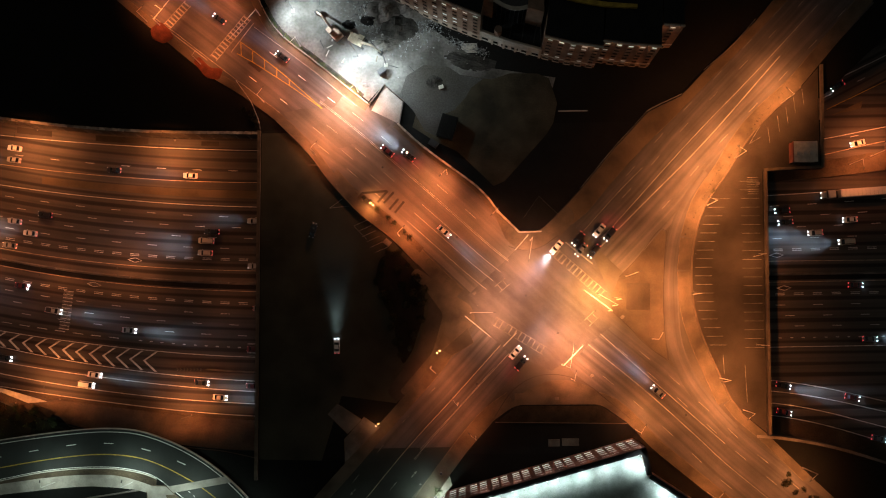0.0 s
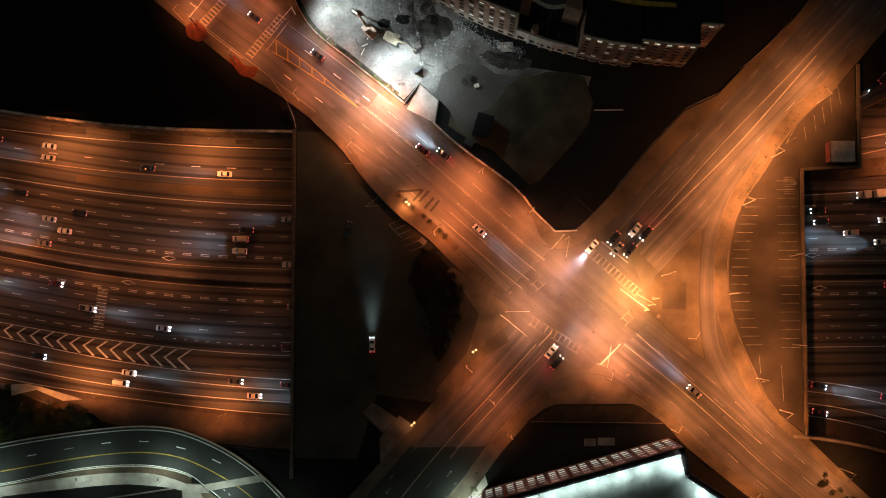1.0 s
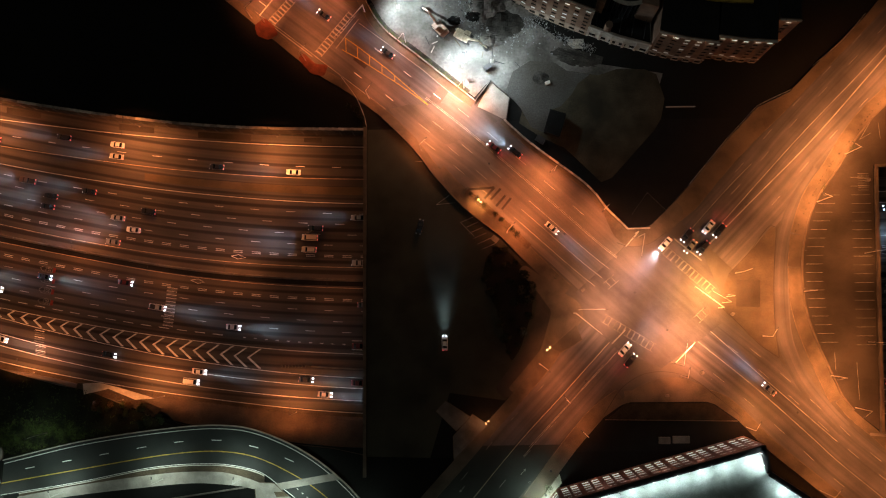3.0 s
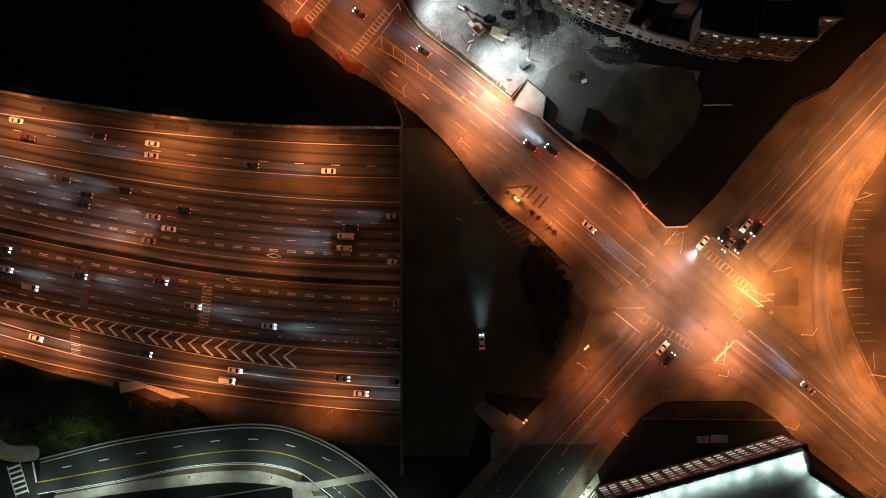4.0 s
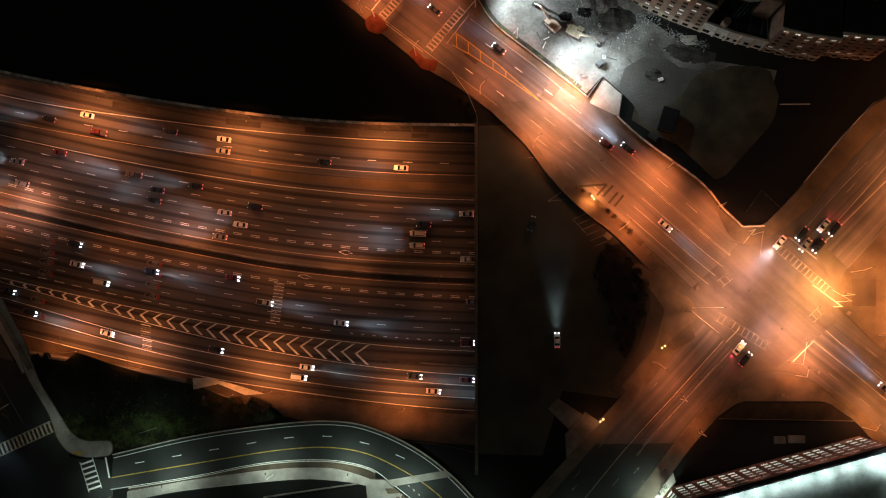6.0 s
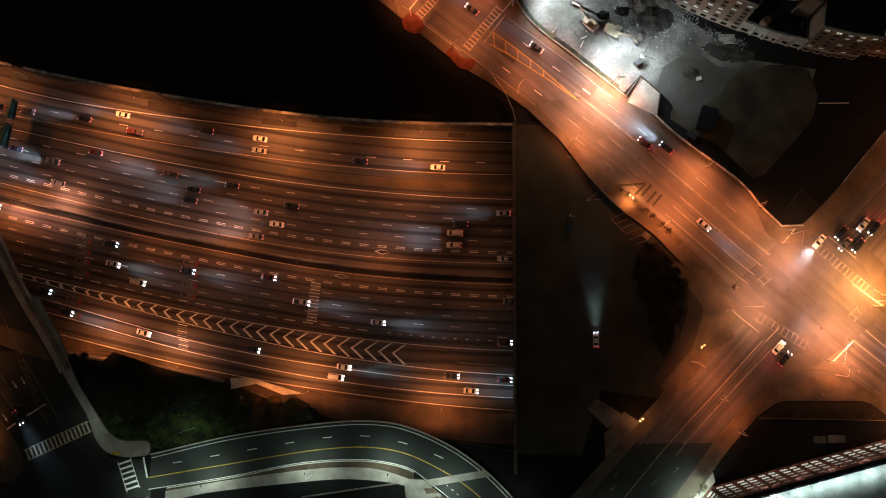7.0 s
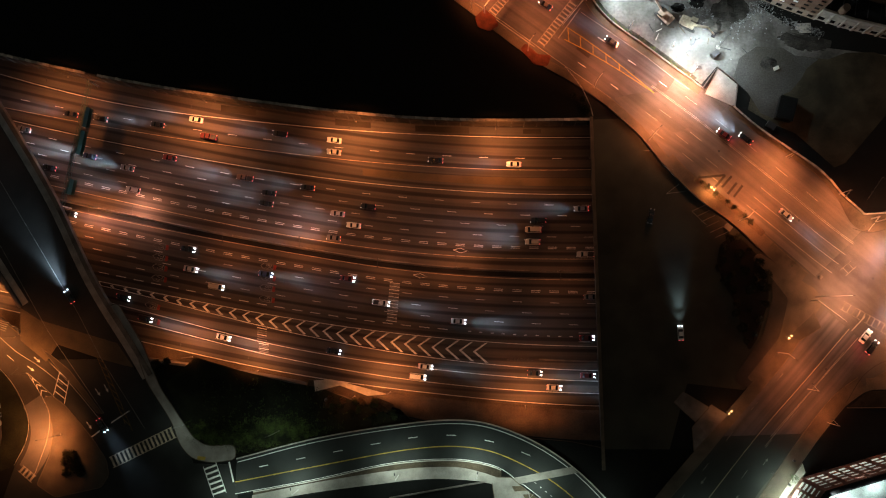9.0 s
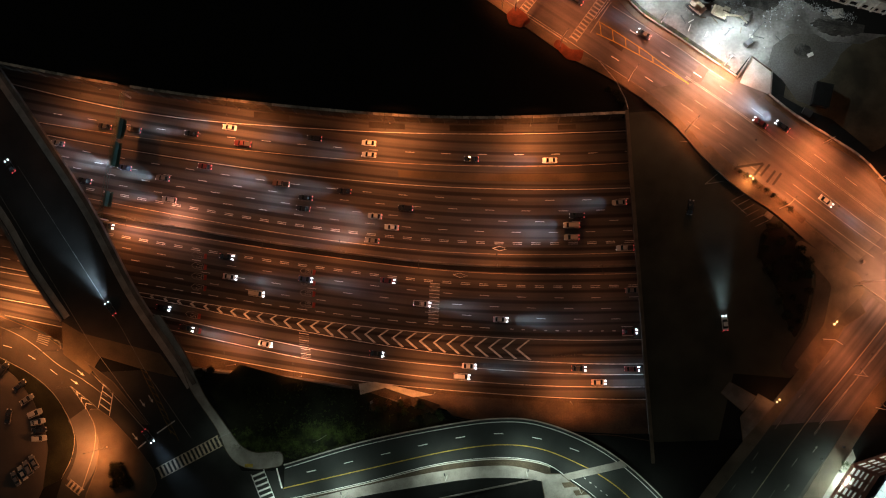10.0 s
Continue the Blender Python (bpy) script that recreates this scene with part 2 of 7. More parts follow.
PAINT = {c: plain("car_paint_" + c, v, 0.3, 0.2, 0.7) for c, v in {
    "black": (0.012, 0.012, 0.014), "white": (0.75, 0.74, 0.72), "silver": (0.42, 0.42, 0.42), "grey": (0.14, 0.14, 0.15),
    "red": (0.11, 0.012, 0.012), "beige": (0.55, 0.48, 0.38), "blue": (0.03, 0.05, 0.12), "brown": (0.16, 0.10, 0.07)}.items()}


# ---- shape helpers ----
def mesh_of(name, bm):
    bmesh.ops.recalc_face_normals(bm, faces=bm.faces)
    me = bpy.data.meshes.new(name)
    bm.to_mesh(me)
    bm.free()
    return me


def part(name, bm, mat, parent=None, label=""):
    """Links a bmesh (or a mesh that is shared) as one object under a thing or a part."""
    me = bm if isinstance(bm, bpy.types.Mesh) else mesh_of(name, bm)
    if not me.materials:
        me.materials.append(M[mat] if isinstance(mat, str) else mat)
    ob = new(name, me)
    if parent:
        ob.parent = parent
    return tagged(ob, label)


def thing(name, label, category, group="", kind="", at=None):
    ob = new(name)
    ob.empty_display_size = 0.5
    if at is not None:
        ob.matrix_world = at
    return tagged(ob, label, category, group, kind)


def slab(bm, pts, z0, z1):
    """A prism over a polygon."""
    lo = [bm.verts.new((x, y, z0)) for x, y in pts]
    hi = [bm.verts.new((x, y, z1)) for x, y in pts]
    for i, j, k in tessellate_polygon([[Vector((x, y, 0)) for x, y in pts]]):
        bm.faces.new((hi[i], hi[j], hi[k]))
        bm.faces.new((lo[k], lo[j], lo[i]))
    for i in range(len(pts)):
        j = (i + 1) % len(pts)
        bm.faces.new((lo[i], lo[j], hi[j], hi[i]))
    return bm


def box(bm, x0, y0, z0, x1, y1, z1, m=None):
    v = [bm.verts.new(Vector((x, y, z)) if m is None else m @ Vector((x, y, z))) for z in (z0, z1) for x, y in ((x0, y0), (x1, y0), (x1, y1), (x0, y1))]
    for f in ((3, 2, 1, 0), (4, 5, 6, 7), (0, 1, 5, 4), (1, 2, 6, 5), (2, 3, 7, 6), (3, 0, 4, 7)):
        bm.faces.new([v[i] for i in f])
    return bm


def tube(bm, a, b, r0, r1=None, seg=8):
    """A tapered round bar from a to b."""
    a, b = Vector(a), Vector(b)
    r1 = r0 if r1 is None else r1
    q = (b - a).to_track_quat("Z", "Y").to_matrix()
    rings = []
    for p, r in ((a, r0), (b, r1)):
        rings.append([bm.verts.new(p + q @ Vector((r * math.cos(k * 2 * math.pi / seg), r * math.sin(k * 2 * math.pi / seg), 0))) for k in range(seg)])
    for k in range(seg):
        bm.faces.new((rings[0][k], rings[0][(k + 1) % seg], rings[1][(k + 1) % seg], rings[1][k]))
    bm.faces.new(rings[0][::-1])
    bm.faces.new(rings[1])
    return bm


def smooth_line(pts, step=2.0):
    """A curve through the points (centripetal Catmull-Rom), sampled about every step metres."""
    p = [Vector((*q, 0)) for q in pts]
    p = [p[0] * 2 - p[1]] + p + [p[-1] * 2 - p[-2]]
    out = []
    for i in range(1, len(p) - 2):
        a, b, c, d = p[i - 1:i + 3]
        t0, n = 0.0, max(1, int((c - b).length / step))
        t1 = t0 + math.sqrt((b - a).length)
        t2 = t1 + math.sqrt((c - b).length)
        t3 = t2 + math.sqrt((d - c).length)
        for k in range(n):
            t = t1 + (t2 - t1) * k / n
            a1, a2, a3 = a.lerp(b, (t - t0) / (t1 - t0)), b.lerp(c, (t - t1) / (t2 - t1)), c.lerp(d, (t - t2) / (t3 - t2))
            b1, b2 = a1.lerp(a2, (t - t0) / (t2 - t0)), a2.lerp(a3, (t - t1) / (t3 - t1))
            out.append(b1.lerp(b2, (t - t1) / (t2 - t1)))
    out.append(p[-2])
    return [(v.x, v.y) for v in out]


def shifted(line, d):
    """The line moved d metres to its left."""
    out = []
    for i, (x, y) in enumerate(line):
        a, b = Vector(line[max(0, i - 1)]), Vector(line[min(len(line) - 1, i + 1)])
        v = (b - a).normalized()
        out.append((x - v.y * d, y + v.x * d))
    return out


def strip(bm, left, right, z0, z1):
    """A band with thickness between two lines of as many points; its UVs run along and across in metres."""
    uv = bm.loops.layers.uv.verify()
    rows, run = [], 0.0
    for i, (a, b) in enumerate(zip(left, right)):
        if i:
            run += (Vector(a) - Vector(left[i - 1])).length
        rows.append(([bm.verts.new((*a, z1)), bm.verts.new((*b, z1)), bm.verts.new((*b, z0)), bm.verts.new((*a, z0))], run, (Vector(a) - Vector(b)).length))
    for (r, u0, w0), (s, u1, w1) in zip(rows, rows[1:]):
        top = bm.faces.new((r[0], r[1], s[1], s[0]))
        for loop, c in zip(top.loops, ((u0, 0), (u0, w0), (u1, w1), (u1, 0))):
            loop[uv].uv = c
        for i, j in ((1, 2), (2, 3), (3, 0)):
            bm.faces.new((r[i], r[j], s[j], s[i]))
    bm.faces.new([rows[0][0][i] for i in (3, 2, 1, 0)])
    bm.faces.new(rows[-1][0])
    return bm


def along(line, d):
    """The place and direction d metres along a line."""
    for a, b in zip(line, line[1:]):
        a, b = Vector(a), Vector(b)
        n = (b - a).length
        if d <= n:
            return a + (b - a) * (d / n), (b - a).normalized()
        d -= n
    return Vector(line[-1]), (Vector(line[-1]) - Vector(line[-2])).normalized()


def length(line):
    return sum((Vector(b) - Vector(a)).length for a, b in zip(line, line[1:]))


def solid_line(road, name, line, z, width=0.16, mat="white", label=""):
    bm = bmesh.new()
    strip(bm, shifted(line, width / 2), shifted(line, -width / 2), z, z + 0.006)
    return part(name, bm, mat, road, label)


def dashed_line(road, name, line, z, first=0.0, dash=3.05, period=12.2, width=0.15, mat="white", last=1e9, twin=0.0):
    bm = bmesh.new()
    d, end = first, min(last, length(line))
    while d + dash < end:
        p, v = along(line, d + dash / 2)
        side = Vector((-v.y, v.x))
        for s in ((-twin, twin) if twin else (0,)):
            c = p + side * s
            q = [c + v * a + side * b for a, b in ((-dash / 2, -width / 2), (dash / 2, -width / 2), (dash / 2, width / 2), (-dash / 2, width / 2))]
            slab(bm, [(w.x, w.y) for w in q], z, z + 0.006)
        d += period
    return part(name, bm, mat, road)


# ---- the motorway trench and its lines ----
XS = [float(x) for x in range(-292, 177, 3)]
KNOTS = (-292, -222, -163, -115, -60, 105, 146, 176)


def lane(*ys):
    """A line that runs along the motorway, as y at the even steps XS."""
    line = smooth_line(list(zip(KNOTS, ys)), 3.0)
    return list(np.interp(XS, [p[0] for p in line], [p[1] for p in line]))


def line_of(ys, x0=-292, x1=176):
    return [(x, y) for x, y in zip(XS, ys) if x0 <= x <= x1]


def heading_of(ys, x):
    return math.degrees(math.atan2(float(np.interp(x + 4, XS, ys)) - float(np.interp(x - 4, XS, ys)), 8.0))


def mixed(a, b, f):
    return [p + (q - p) * f for p, q in zip(a, b)]


HW = -9.0
N_WALL = lane(100, 81.7, 70.3, 63.9, 61.7, 62, 92, 108)
N1 = lane(96, 75.0, 65.4, 60.3, 57.5, 57, 63.3, 69)
N2 = lane(82, 66.2, 55.7, 49.6, 46.7, 51, 58.6, 64)
N3 = lane(79, 61.2, 49.0, 42.1, 38.4, 40.7, 43.5, 46)
N4 = lane(60, 41.7, 27.9, 20.2, 17.0, 19, 19.2, 19.5)
S1 = lane(53, 35.0, 22.2, 13.9, 10.1, 12.1, 12.6, 13)
S2 = lane(30, 13.0, 0.3, -7.2, -11.6, -9.1, -8.6, -8)
GORE = lane(28, 11.6, -4.3, -14.0, -19.5, -19.7, -27.5, -34)
SA = lane(24, 6.5, -9.5, -17.7, -22.9, -23.2, -30.8, -37)
SB = lane(19, 2.3, -13.3, -22.1, -26.9, -27, -36, -43)
SC = lane(14, -4.0, -17.9, -25.6, -30.9, -31, -41, -49)
S_WALL = lane(9, -9.5, -19.6, -33.2, -40.5, -37.0, -47.2, -56)

bm = bmesh.new()
FAR = 2400.0
cols = []
for i, x in enumerate(XS):
    far_x = x if 0 < i < len(XS) - 1 else math.copysign(FAR, x)
    n_, s_ = N_WALL[i], S_WALL[i]
    ring = [(FAR, -0.2), (n_ + 20, -0.2), (n_ + 0.4, -0.2), (n_ + 0.4, HW - 0.25), (s_ - 0.4, HW - 0.25), (s_ - 0.6, -0.3), (s_ - 20, -0.3), (-FAR, -0.3)]
    cols.append([bm.verts.new((far_x, y, z)) for y, z in ring])
for a, b in zip(cols, cols[1:]):
    for k in range(len(a) - 1):
        bm.faces.new((a[k], b[k], b[k + 1], a[k + 1]))
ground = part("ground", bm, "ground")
tagged(ground, "bare ground cut by the sunken motorway trench, near black as unlit", "ground", kind="structure")

# carriageways
bm = bmesh.new()
strip(bm, line_of([y + 0.1 for y in N_WALL]), line_of([y - 0.3 for y in SC]), HW - 0.24, HW)
lay = bm.loops.layers.uv.verify()
centre = mixed(N4, S1, 0.62)
for f in bm.faces:
    for loop in f.loops:
        loop[lay].uv = (loop.vert.co.x, loop.vert.co.y - float(np.interp(loop.vert.co.x, XS, centre)))
motorway = part("road", bm, "asphalt_highway")
tagged(motorway, "worn dark asphalt motorway with many lanes and tyre tracks", "road", kind="structure")
bm = bmesh.new()
strip(bm, line_of([y - 0.32 for y in SC]), line_of([y + 0.05 for y in S_WALL]), HW - 0.2, HW + 0.05)
verge = part("verge", bm, "soil")
tagged(verge, "strip of bare reddish soil beside the motorway", "verge", kind="structure")

P = HW + 0.004
for ys, col in ((N1, "white"), (N2, "pale_line"), (N3, "white"), (N4, "pale_line"), (S1, "pale_line"), (S2, "white"), (SA, "white"), (SB, "white"), (SC, "white")):
    solid_line(motorway, "edge_line", line_of(ys), P, 0.2 if col == "white" else 0.17, col)
solid_line(motorway, "edge_line", line_of(GORE), P, 0.2)
dashed_line(motorway, "lane_dashes", line_of([y + 3.9 for y in N2]), P, 3.0)
for k, f in enumerate((0.165, 0.33, 0.495, 0.66)):
    dashed_line(motorway, "lane_dashes", line_of(mixed(N3, N4, f)), P, 1.0 + 4.3 * k)
dashed_line(motorway, "carpool_dashes", line_of(mixed(N3, N4, 0.83)), P, 2.0, 3.05, 6.1, 0.17, twin=0.26)
dashed_line(motorway, "carpool_dashes", line_of(mixed(S1, S2, 0.185)), P, 2.0, 3.05, 6.1, 0.17, twin=0.26)
for k, f in enumerate((0.355, 0.52, 0.68)):
    dashed_line(motorway, "lane_dashes", line_of(mixed(S1, S2, f)), P, 2.0 + 2.9 * k)
dashed_line(motorway, "dotted_lane_line", line_of(mixed(S1, S2, 0.86), -292, -104), P, 1.0, 3.4, 6.1, 0.2)
dashed_line(motorway, "dotted_lane_line", line_of(mixed(S1, S2, 0.86), -104, 176), P, 1.0, 1.0, 3.7, 0.2)

# chevrons of the gore, each with two arms
up, dn = np.array(mixed(S2, GORE, 0.06)), np.array(mixed(S2, GORE, 0.94))
for k in range(30):
    x = -101.0 - k * 4.62
    top, low = (float(np.interp(x + 4.4, XS, up)), float(np.interp(x + 4.4, XS, dn)))
    if top - low < 0.9:
        break
    tip = x + 4.4 - min(4.4, (top - low) * 0.62)
    mid = (float(np.interp(tip, XS, up)) + float(np.interp(tip, XS, dn))) / 2
    bm = bmesh.new()
    slab(bm, [(tip, mid), (x + 4.4, low), (x + 5.3, low), (tip + 0.9, mid), (x + 5.3, top), (x + 4.4, top)], P, P + 0.006)
    part("chevron", bm, "white", motorway)

# pale concrete strip and dark patches of repair
bm = bmesh.new()
strip(bm, line_of(mixed(N2, N3, 0.33), -137, -58), line_of(mixed(N2, N3, 0.66), -137, -58), HW, HW + 0.008)
part("concrete_strip", bm, "red_concrete", motorway, "strip of paler concrete between lanes")
for x0, x1, a, b in ((-118, -100, 0.18, 0.75), (-145, -131, 0.2, 0.7), (-185, -172, 0.2, 0.6), (-84, -76, 0.3, 0.7)):
    bm = bmesh.new()
    strip(bm, line_of(mixed(N_WALL, N1, a), x0, x1), line_of(mixed(N_WALL, N1, b), x0, x1), HW, HW + 0.006)
    part("repair_patch", bm, "asphalt_dim", motorway)

# median barrier: a concrete safety profile with a dark gutter on both sides
mid_line = mixed(N4, S1, 0.62)
bm = bmesh.new()
rows = []
for x, y in line_of(mid_line):
    rows.append([bm.verts.new((x, y + dy, HW + z)) for dy, z in ((-0.42, 0), (-0.22, 0.35), (-0.1, 1.0), (0.1, 1.0), (0.22, 0.35), (0.42, 0))])
for a, b in zip(rows, rows[1:]):
    for k in range(5):
        bm.faces.new((a[k], a[k + 1], b[k + 1], b[k]))
barrier = part("median_barrier", bm, "concrete_dark")
tagged(barrier, "long weathered concrete safety barrier between carriageways", "barrier", kind="structure")
bm = bmesh.new()
strip(bm, line_of([y - 0.45 for y in mid_line]), line_of([y - 2.0 for y in mid_line]), HW, HW + 0.007)
part("gutter", bm, "roof", barrier, "dark wet gutter")
# short barrier that ends at the gore
bm = bmesh.new()
nose = mixed(S2, GORE, 0.62)
strip(bm, line_of([y + 0.25 for y in nose], -79, 100), line_of([y - 0.25 for y in nose], -79, 100), HW, HW + 0.9)
gore_barrier = part("gore_barrier", bm, "concrete_dark")
tagged(gore_barrier, "low concrete barrier starting at the painted gore", "barrier", kind="structure")
cushion = thing("crash_cushion", "row of dark crash barrels before the barrier", "crash cushion")
for k in range(8):
    part("crash_barrel", tube(bmesh.new(), (-89.0 + 1.1 * k, -15.4, HW), (-89.0 + 1.1 * k, -15.4, HW + 0.9), 0.42, 0.42, 10), "dark_steel", cushion)

# north retaining wall: single panels, posts and coping
wall_n = part("wall_north", slab(bmesh.new(), [(-300, 101.5), (-292, 100.9), (-292, 101.4), (-300, 102)], HW, 0.2), "concrete_dark")
tagged(wall_n, "tall panelled concrete retaining wall above the motorway", "wall", kind="structure")
wl = line_of(N_WALL, -292, -59)
d, total = 0.0, length(wl)
PANEL = mesh_of("wall_panel", box(bmesh.new(), -1.95, -0.16, HW, 1.95, 0.16, 0.55))
PANEL.materials.append(M["panel"])
CAP = mesh_of("coping", box(bmesh.new(), -1.0, -0.5, 0.55, 1.0, 0.35, 0.85))
CAP.materials.append(M["coping"])
POST = mesh_of("wall_post", box(bmesh.new(), -0.16, -0.32, HW, 0.16, 0.24, 0.62))
POST.materials.append(M["concrete_dark"])
rng = random.Random(4)
while d < total - 2.1:
    p, v = along(wl, d + 2.1)
    a = math.atan2(v.y, v.x)
    gap = -225 < p.x < -222
    o = part("wall_panel", PANEL, None, wall_n)
    o.matrix_basis = Matrix.Translation((p.x, p.y, rng.uniform(-0.12, 0.12))) @ Matrix.Rotation(a + rng.uniform(-0.015, 0.015), 4, "Z")
    if not gap:
        for off in (-1.05, 1.05):
            o = part("coping", CAP, None, wall_n)
            o.matrix_basis = Matrix.Translation((p.x + v.x * off, p.y + v.y * off, rng.uniform(-0.08, 0.1))) @ Matrix.Rotation(a - 0.07 + rng.uniform(-0.04, 0.04), 4, "Z")
    q, _ = along(wl, d)
    o = part("wall_post", POST, None, wall_n)
    o.matrix_basis = Matrix.Translation((q.x, q.y, 0)) @ Matrix.Rotation(a, 4, "Z")
    d += 4.2
# south retaining walls
for x0, x1, nm in ((98, 176, "wall_south_east"), (-292, -137, "wall_south_west")):
    bm = bmesh.new()
    strip(bm, line_of([y + 0.1 for y in S_WALL], x0, x1), line_of([y - 0.6 for y in S_WALL], x0, x1), HW - 0.2, 0.5 if x0 > 0 else -0.1)
    w_ = part(nm, bm, "panel" if x0 > 0 else "concrete_dark")
    tagged(w_, "weathered concrete retaining wall below street level", "wall", kind="structure")
    if x0 > 0:
        bm = bmesh.new()
        strip(bm, line_of([y + 0.2 for y in S_WALL], x0, x1), line_of([y - 0.7 for y in S_WALL], x0, x1), 0.5, 0.7)
        part("coping", bm, "concrete_dark", w_)
# slip roads that rise on the north-east side
for l0, l1, nm in (([(121, 82), (148, 95), (176, 110)], [(121, 66), (148, 79.5), (176, 94)], "slip_road"),):
    a_, b_ = smooth_line(l0, 3), smooth_line(l1, 3)
    n_ = min(len(a_), len(b_))
    bm = bmesh.new()
    strip(bm, a_[:n_], b_[:n_], HW, HW + 0.25)
    slip_ne = part("slip_road", bm, "asphalt_highway")
    tagged(slip_ne, "dark asphalt slip road beside the motorway", "road", kind="structure")
    for off, col in ((-6.4, "white"), (-10.0, "white"), (-14.0, "yellow")):
        (dashed_line(slip_ne, "lane_dashes", shifted(a_, off), HW + 0.254, 1) if off == -10.0 else solid_line(slip_ne, "edge_line", shifted(a_, off), HW + 0.254, 0.2, col))
bm = bmesh.new()
strip(bm, smooth_line([(103, 49.5), (125, 52.0), (146, 55.3), (176, 61)], 3), smooth_line([(103, 45), (125, 46.4), (146, 48.7), (176, 52)], 3), HW, HW + 2.2)
part("painted_gore", slab(bmesh.new(), [(128.3, 67.3), (138.9, 72.2), (138.2, 69.6)], HW + 0.25, HW + 0.262), "red_concrete", slip_ne, "pale worn gore between lanes")
bank_e = part("verge", bm, "soil")
tagged(bank_e, "bare soil bank between slip road and motorway", "verge", kind="structure")

# ---- deck over the motorway ----
bm = bmesh.new()
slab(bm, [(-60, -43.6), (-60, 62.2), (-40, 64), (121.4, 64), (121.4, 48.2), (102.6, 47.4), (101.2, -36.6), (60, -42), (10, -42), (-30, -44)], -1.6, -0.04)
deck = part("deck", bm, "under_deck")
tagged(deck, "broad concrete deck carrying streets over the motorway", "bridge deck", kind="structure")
for a, b, wd in (((-60.3, -50), (-60.3, 62.4), 0.9), ((102.0, -36.2), (103.2, 47.8), 0.8), ((102.8, 47.9), (121.6, 48.7), 0.7), ((121.5, 48.4), (122.2, 82), 0.8)):
    bm = bmesh.new()
    strip(bm, shifted([a, b], wd / 2), shifted([a, b], -wd / 2), -1.7, 0.85)
    o = part("parapet", bm, "concrete_dark")
    tagged(o, "concrete parapet along the edge of the deck", "parapet", kind="structure")
    bm = bmesh.new()
    strip(bm, shifted([a, b], wd / 2 + 0.08), shifted([a, b], -wd / 2 - 0.08), 0.85, 1.0)
    part("coping", bm, "kerb", o)
# piers below the deck
pier = part("pier", tube(bmesh.new(), (0, 0, HW - 0.2), (0, 0, -1.6), 0.6, 0.6, 14), "concrete_dark")
tagged(pier, "round concrete pier under the deck", "pier", "piers under the deck")
pier.matrix_basis = Matrix.Translation((-52, float(np.interp(-52, XS, mid_line)) , 0))
for x in range(-40, 96, 15):
    copy_thing(pier, Matrix.Translation((x, float(np.interp(x, XS, mid_line)), 0)))

# ---- streets ----
A_S = [(-125, 121), (-96.6, 97), (-76.8, 80.8), (-65.9, 74), (-54.7, 65.6), (-44.4, 55.2), (-38, 46.5), (-27.6, 35.2), (-16.7, 26.5), (-9, 18.6), (3, 7.0)]
B_W = [(3, 1.0), (-1.6, -10), (-15.2, -26), (-22.3, -33.8), (-31.8, -44.6), (-42.4, -56.2), (-66, -84)]
B_E = [(-24, -84), (-4.5, -56.2), (6.6, -41.5), (15.3, -31.6), (22.1, -26.7)]
A_SE = [(22.1, -26.7), (49.4, -26.6), (57.6, -32.5), (64.5, -39.8), (84.6, -56.5), (115, -84)]
A_NE = [(151, -84), (113.9, -48.7), (100.7, -35.6), (93.3, -29.2), (90.2, -25.2), (86.4, -16.6), (82.2, -6.5), (79.4, 3.5), (78.8, 15.5), (80.1, 25.7), (83.6, 36.3), (91.3, 47.5), (96.2, 55.4), (102.8, 63.5), (115.3, 74.8), (121.1, 81.5), (150, 115)]
B_NW = [(118, 116), (102, 96.8), (84.8, 80.3), (77.1, 72.3), (66.3, 67.1), (55.7, 55.8), (44.3, 42.2), (36, 33.4), (30.5, 28.6), (24, 28.3)]
A_N1 = [(24, 28.3), (22.3, 30.2), (17.3, 35.1), (14.6, 39.0), (10.2, 43.6), (3.4, 48.8), (-3.7, 54.1), (-10, 59.3), (-15.3, 64.5)]
A_N2 = [(-13.9, 71.4), (-19.3, 76.5), (-24.2, 70.6), (-41.7, 84.9), (-54.2, 95.3), (-59.5, 103.3), (-66, 121)]
bm = bmesh.new()
slab(bm, A_S + B_W + B_E + A_SE[1:] + A_NE + B_NW + A_N1[1:] + A_N2, -0.15, 0.06)
uv = bm.loops.layers.uv.verify()
for f in bm.faces:
    for loop in f.loops:
        x, y = loop.vert.co.x, loop.vert.co.y
        loop[uv].uv = (x, y)
street = part("street", bm, "asphalt_old")
tagged(street, "worn asphalt crossing of two wide city streets", "road", kind="structure")

R = 0.064
RUN_A = smooth_line([(-66, 92), (-38.6, 70.2), (-26.8, 60.6), (-13.9, 49.3), (2.5, 34.7), (15.1, 23.4), (20.5, 19.0)], 3)
RUN_A2 = smooth_line([(45.5, -7.6), (64, -22.9), (80.6, -38.1), (87.5, -44.7), (100.9, -56), (133, -84)], 3)
RUN_B = smooth_line([(47.5, 24.5), (63.9, 41.6), (78.3, 58), (102.5, 83.1), (130, 112)], 3)
RUN_B2 = smooth_line([(17.7, -7.7), (2.1, -24.8), (-10.6, -38.4), (-25.6, -56.2), (-48, -84)], 3)


def carriage(line, left, right, mat="asphalt"):
    bm = bmesh.new()
    strip(bm, shifted(line, left), shifted(line, -right), 0.04, 0.062)
    part("carriageway", bm, mat, street, "asphalt lane surface with long tyre tracks")


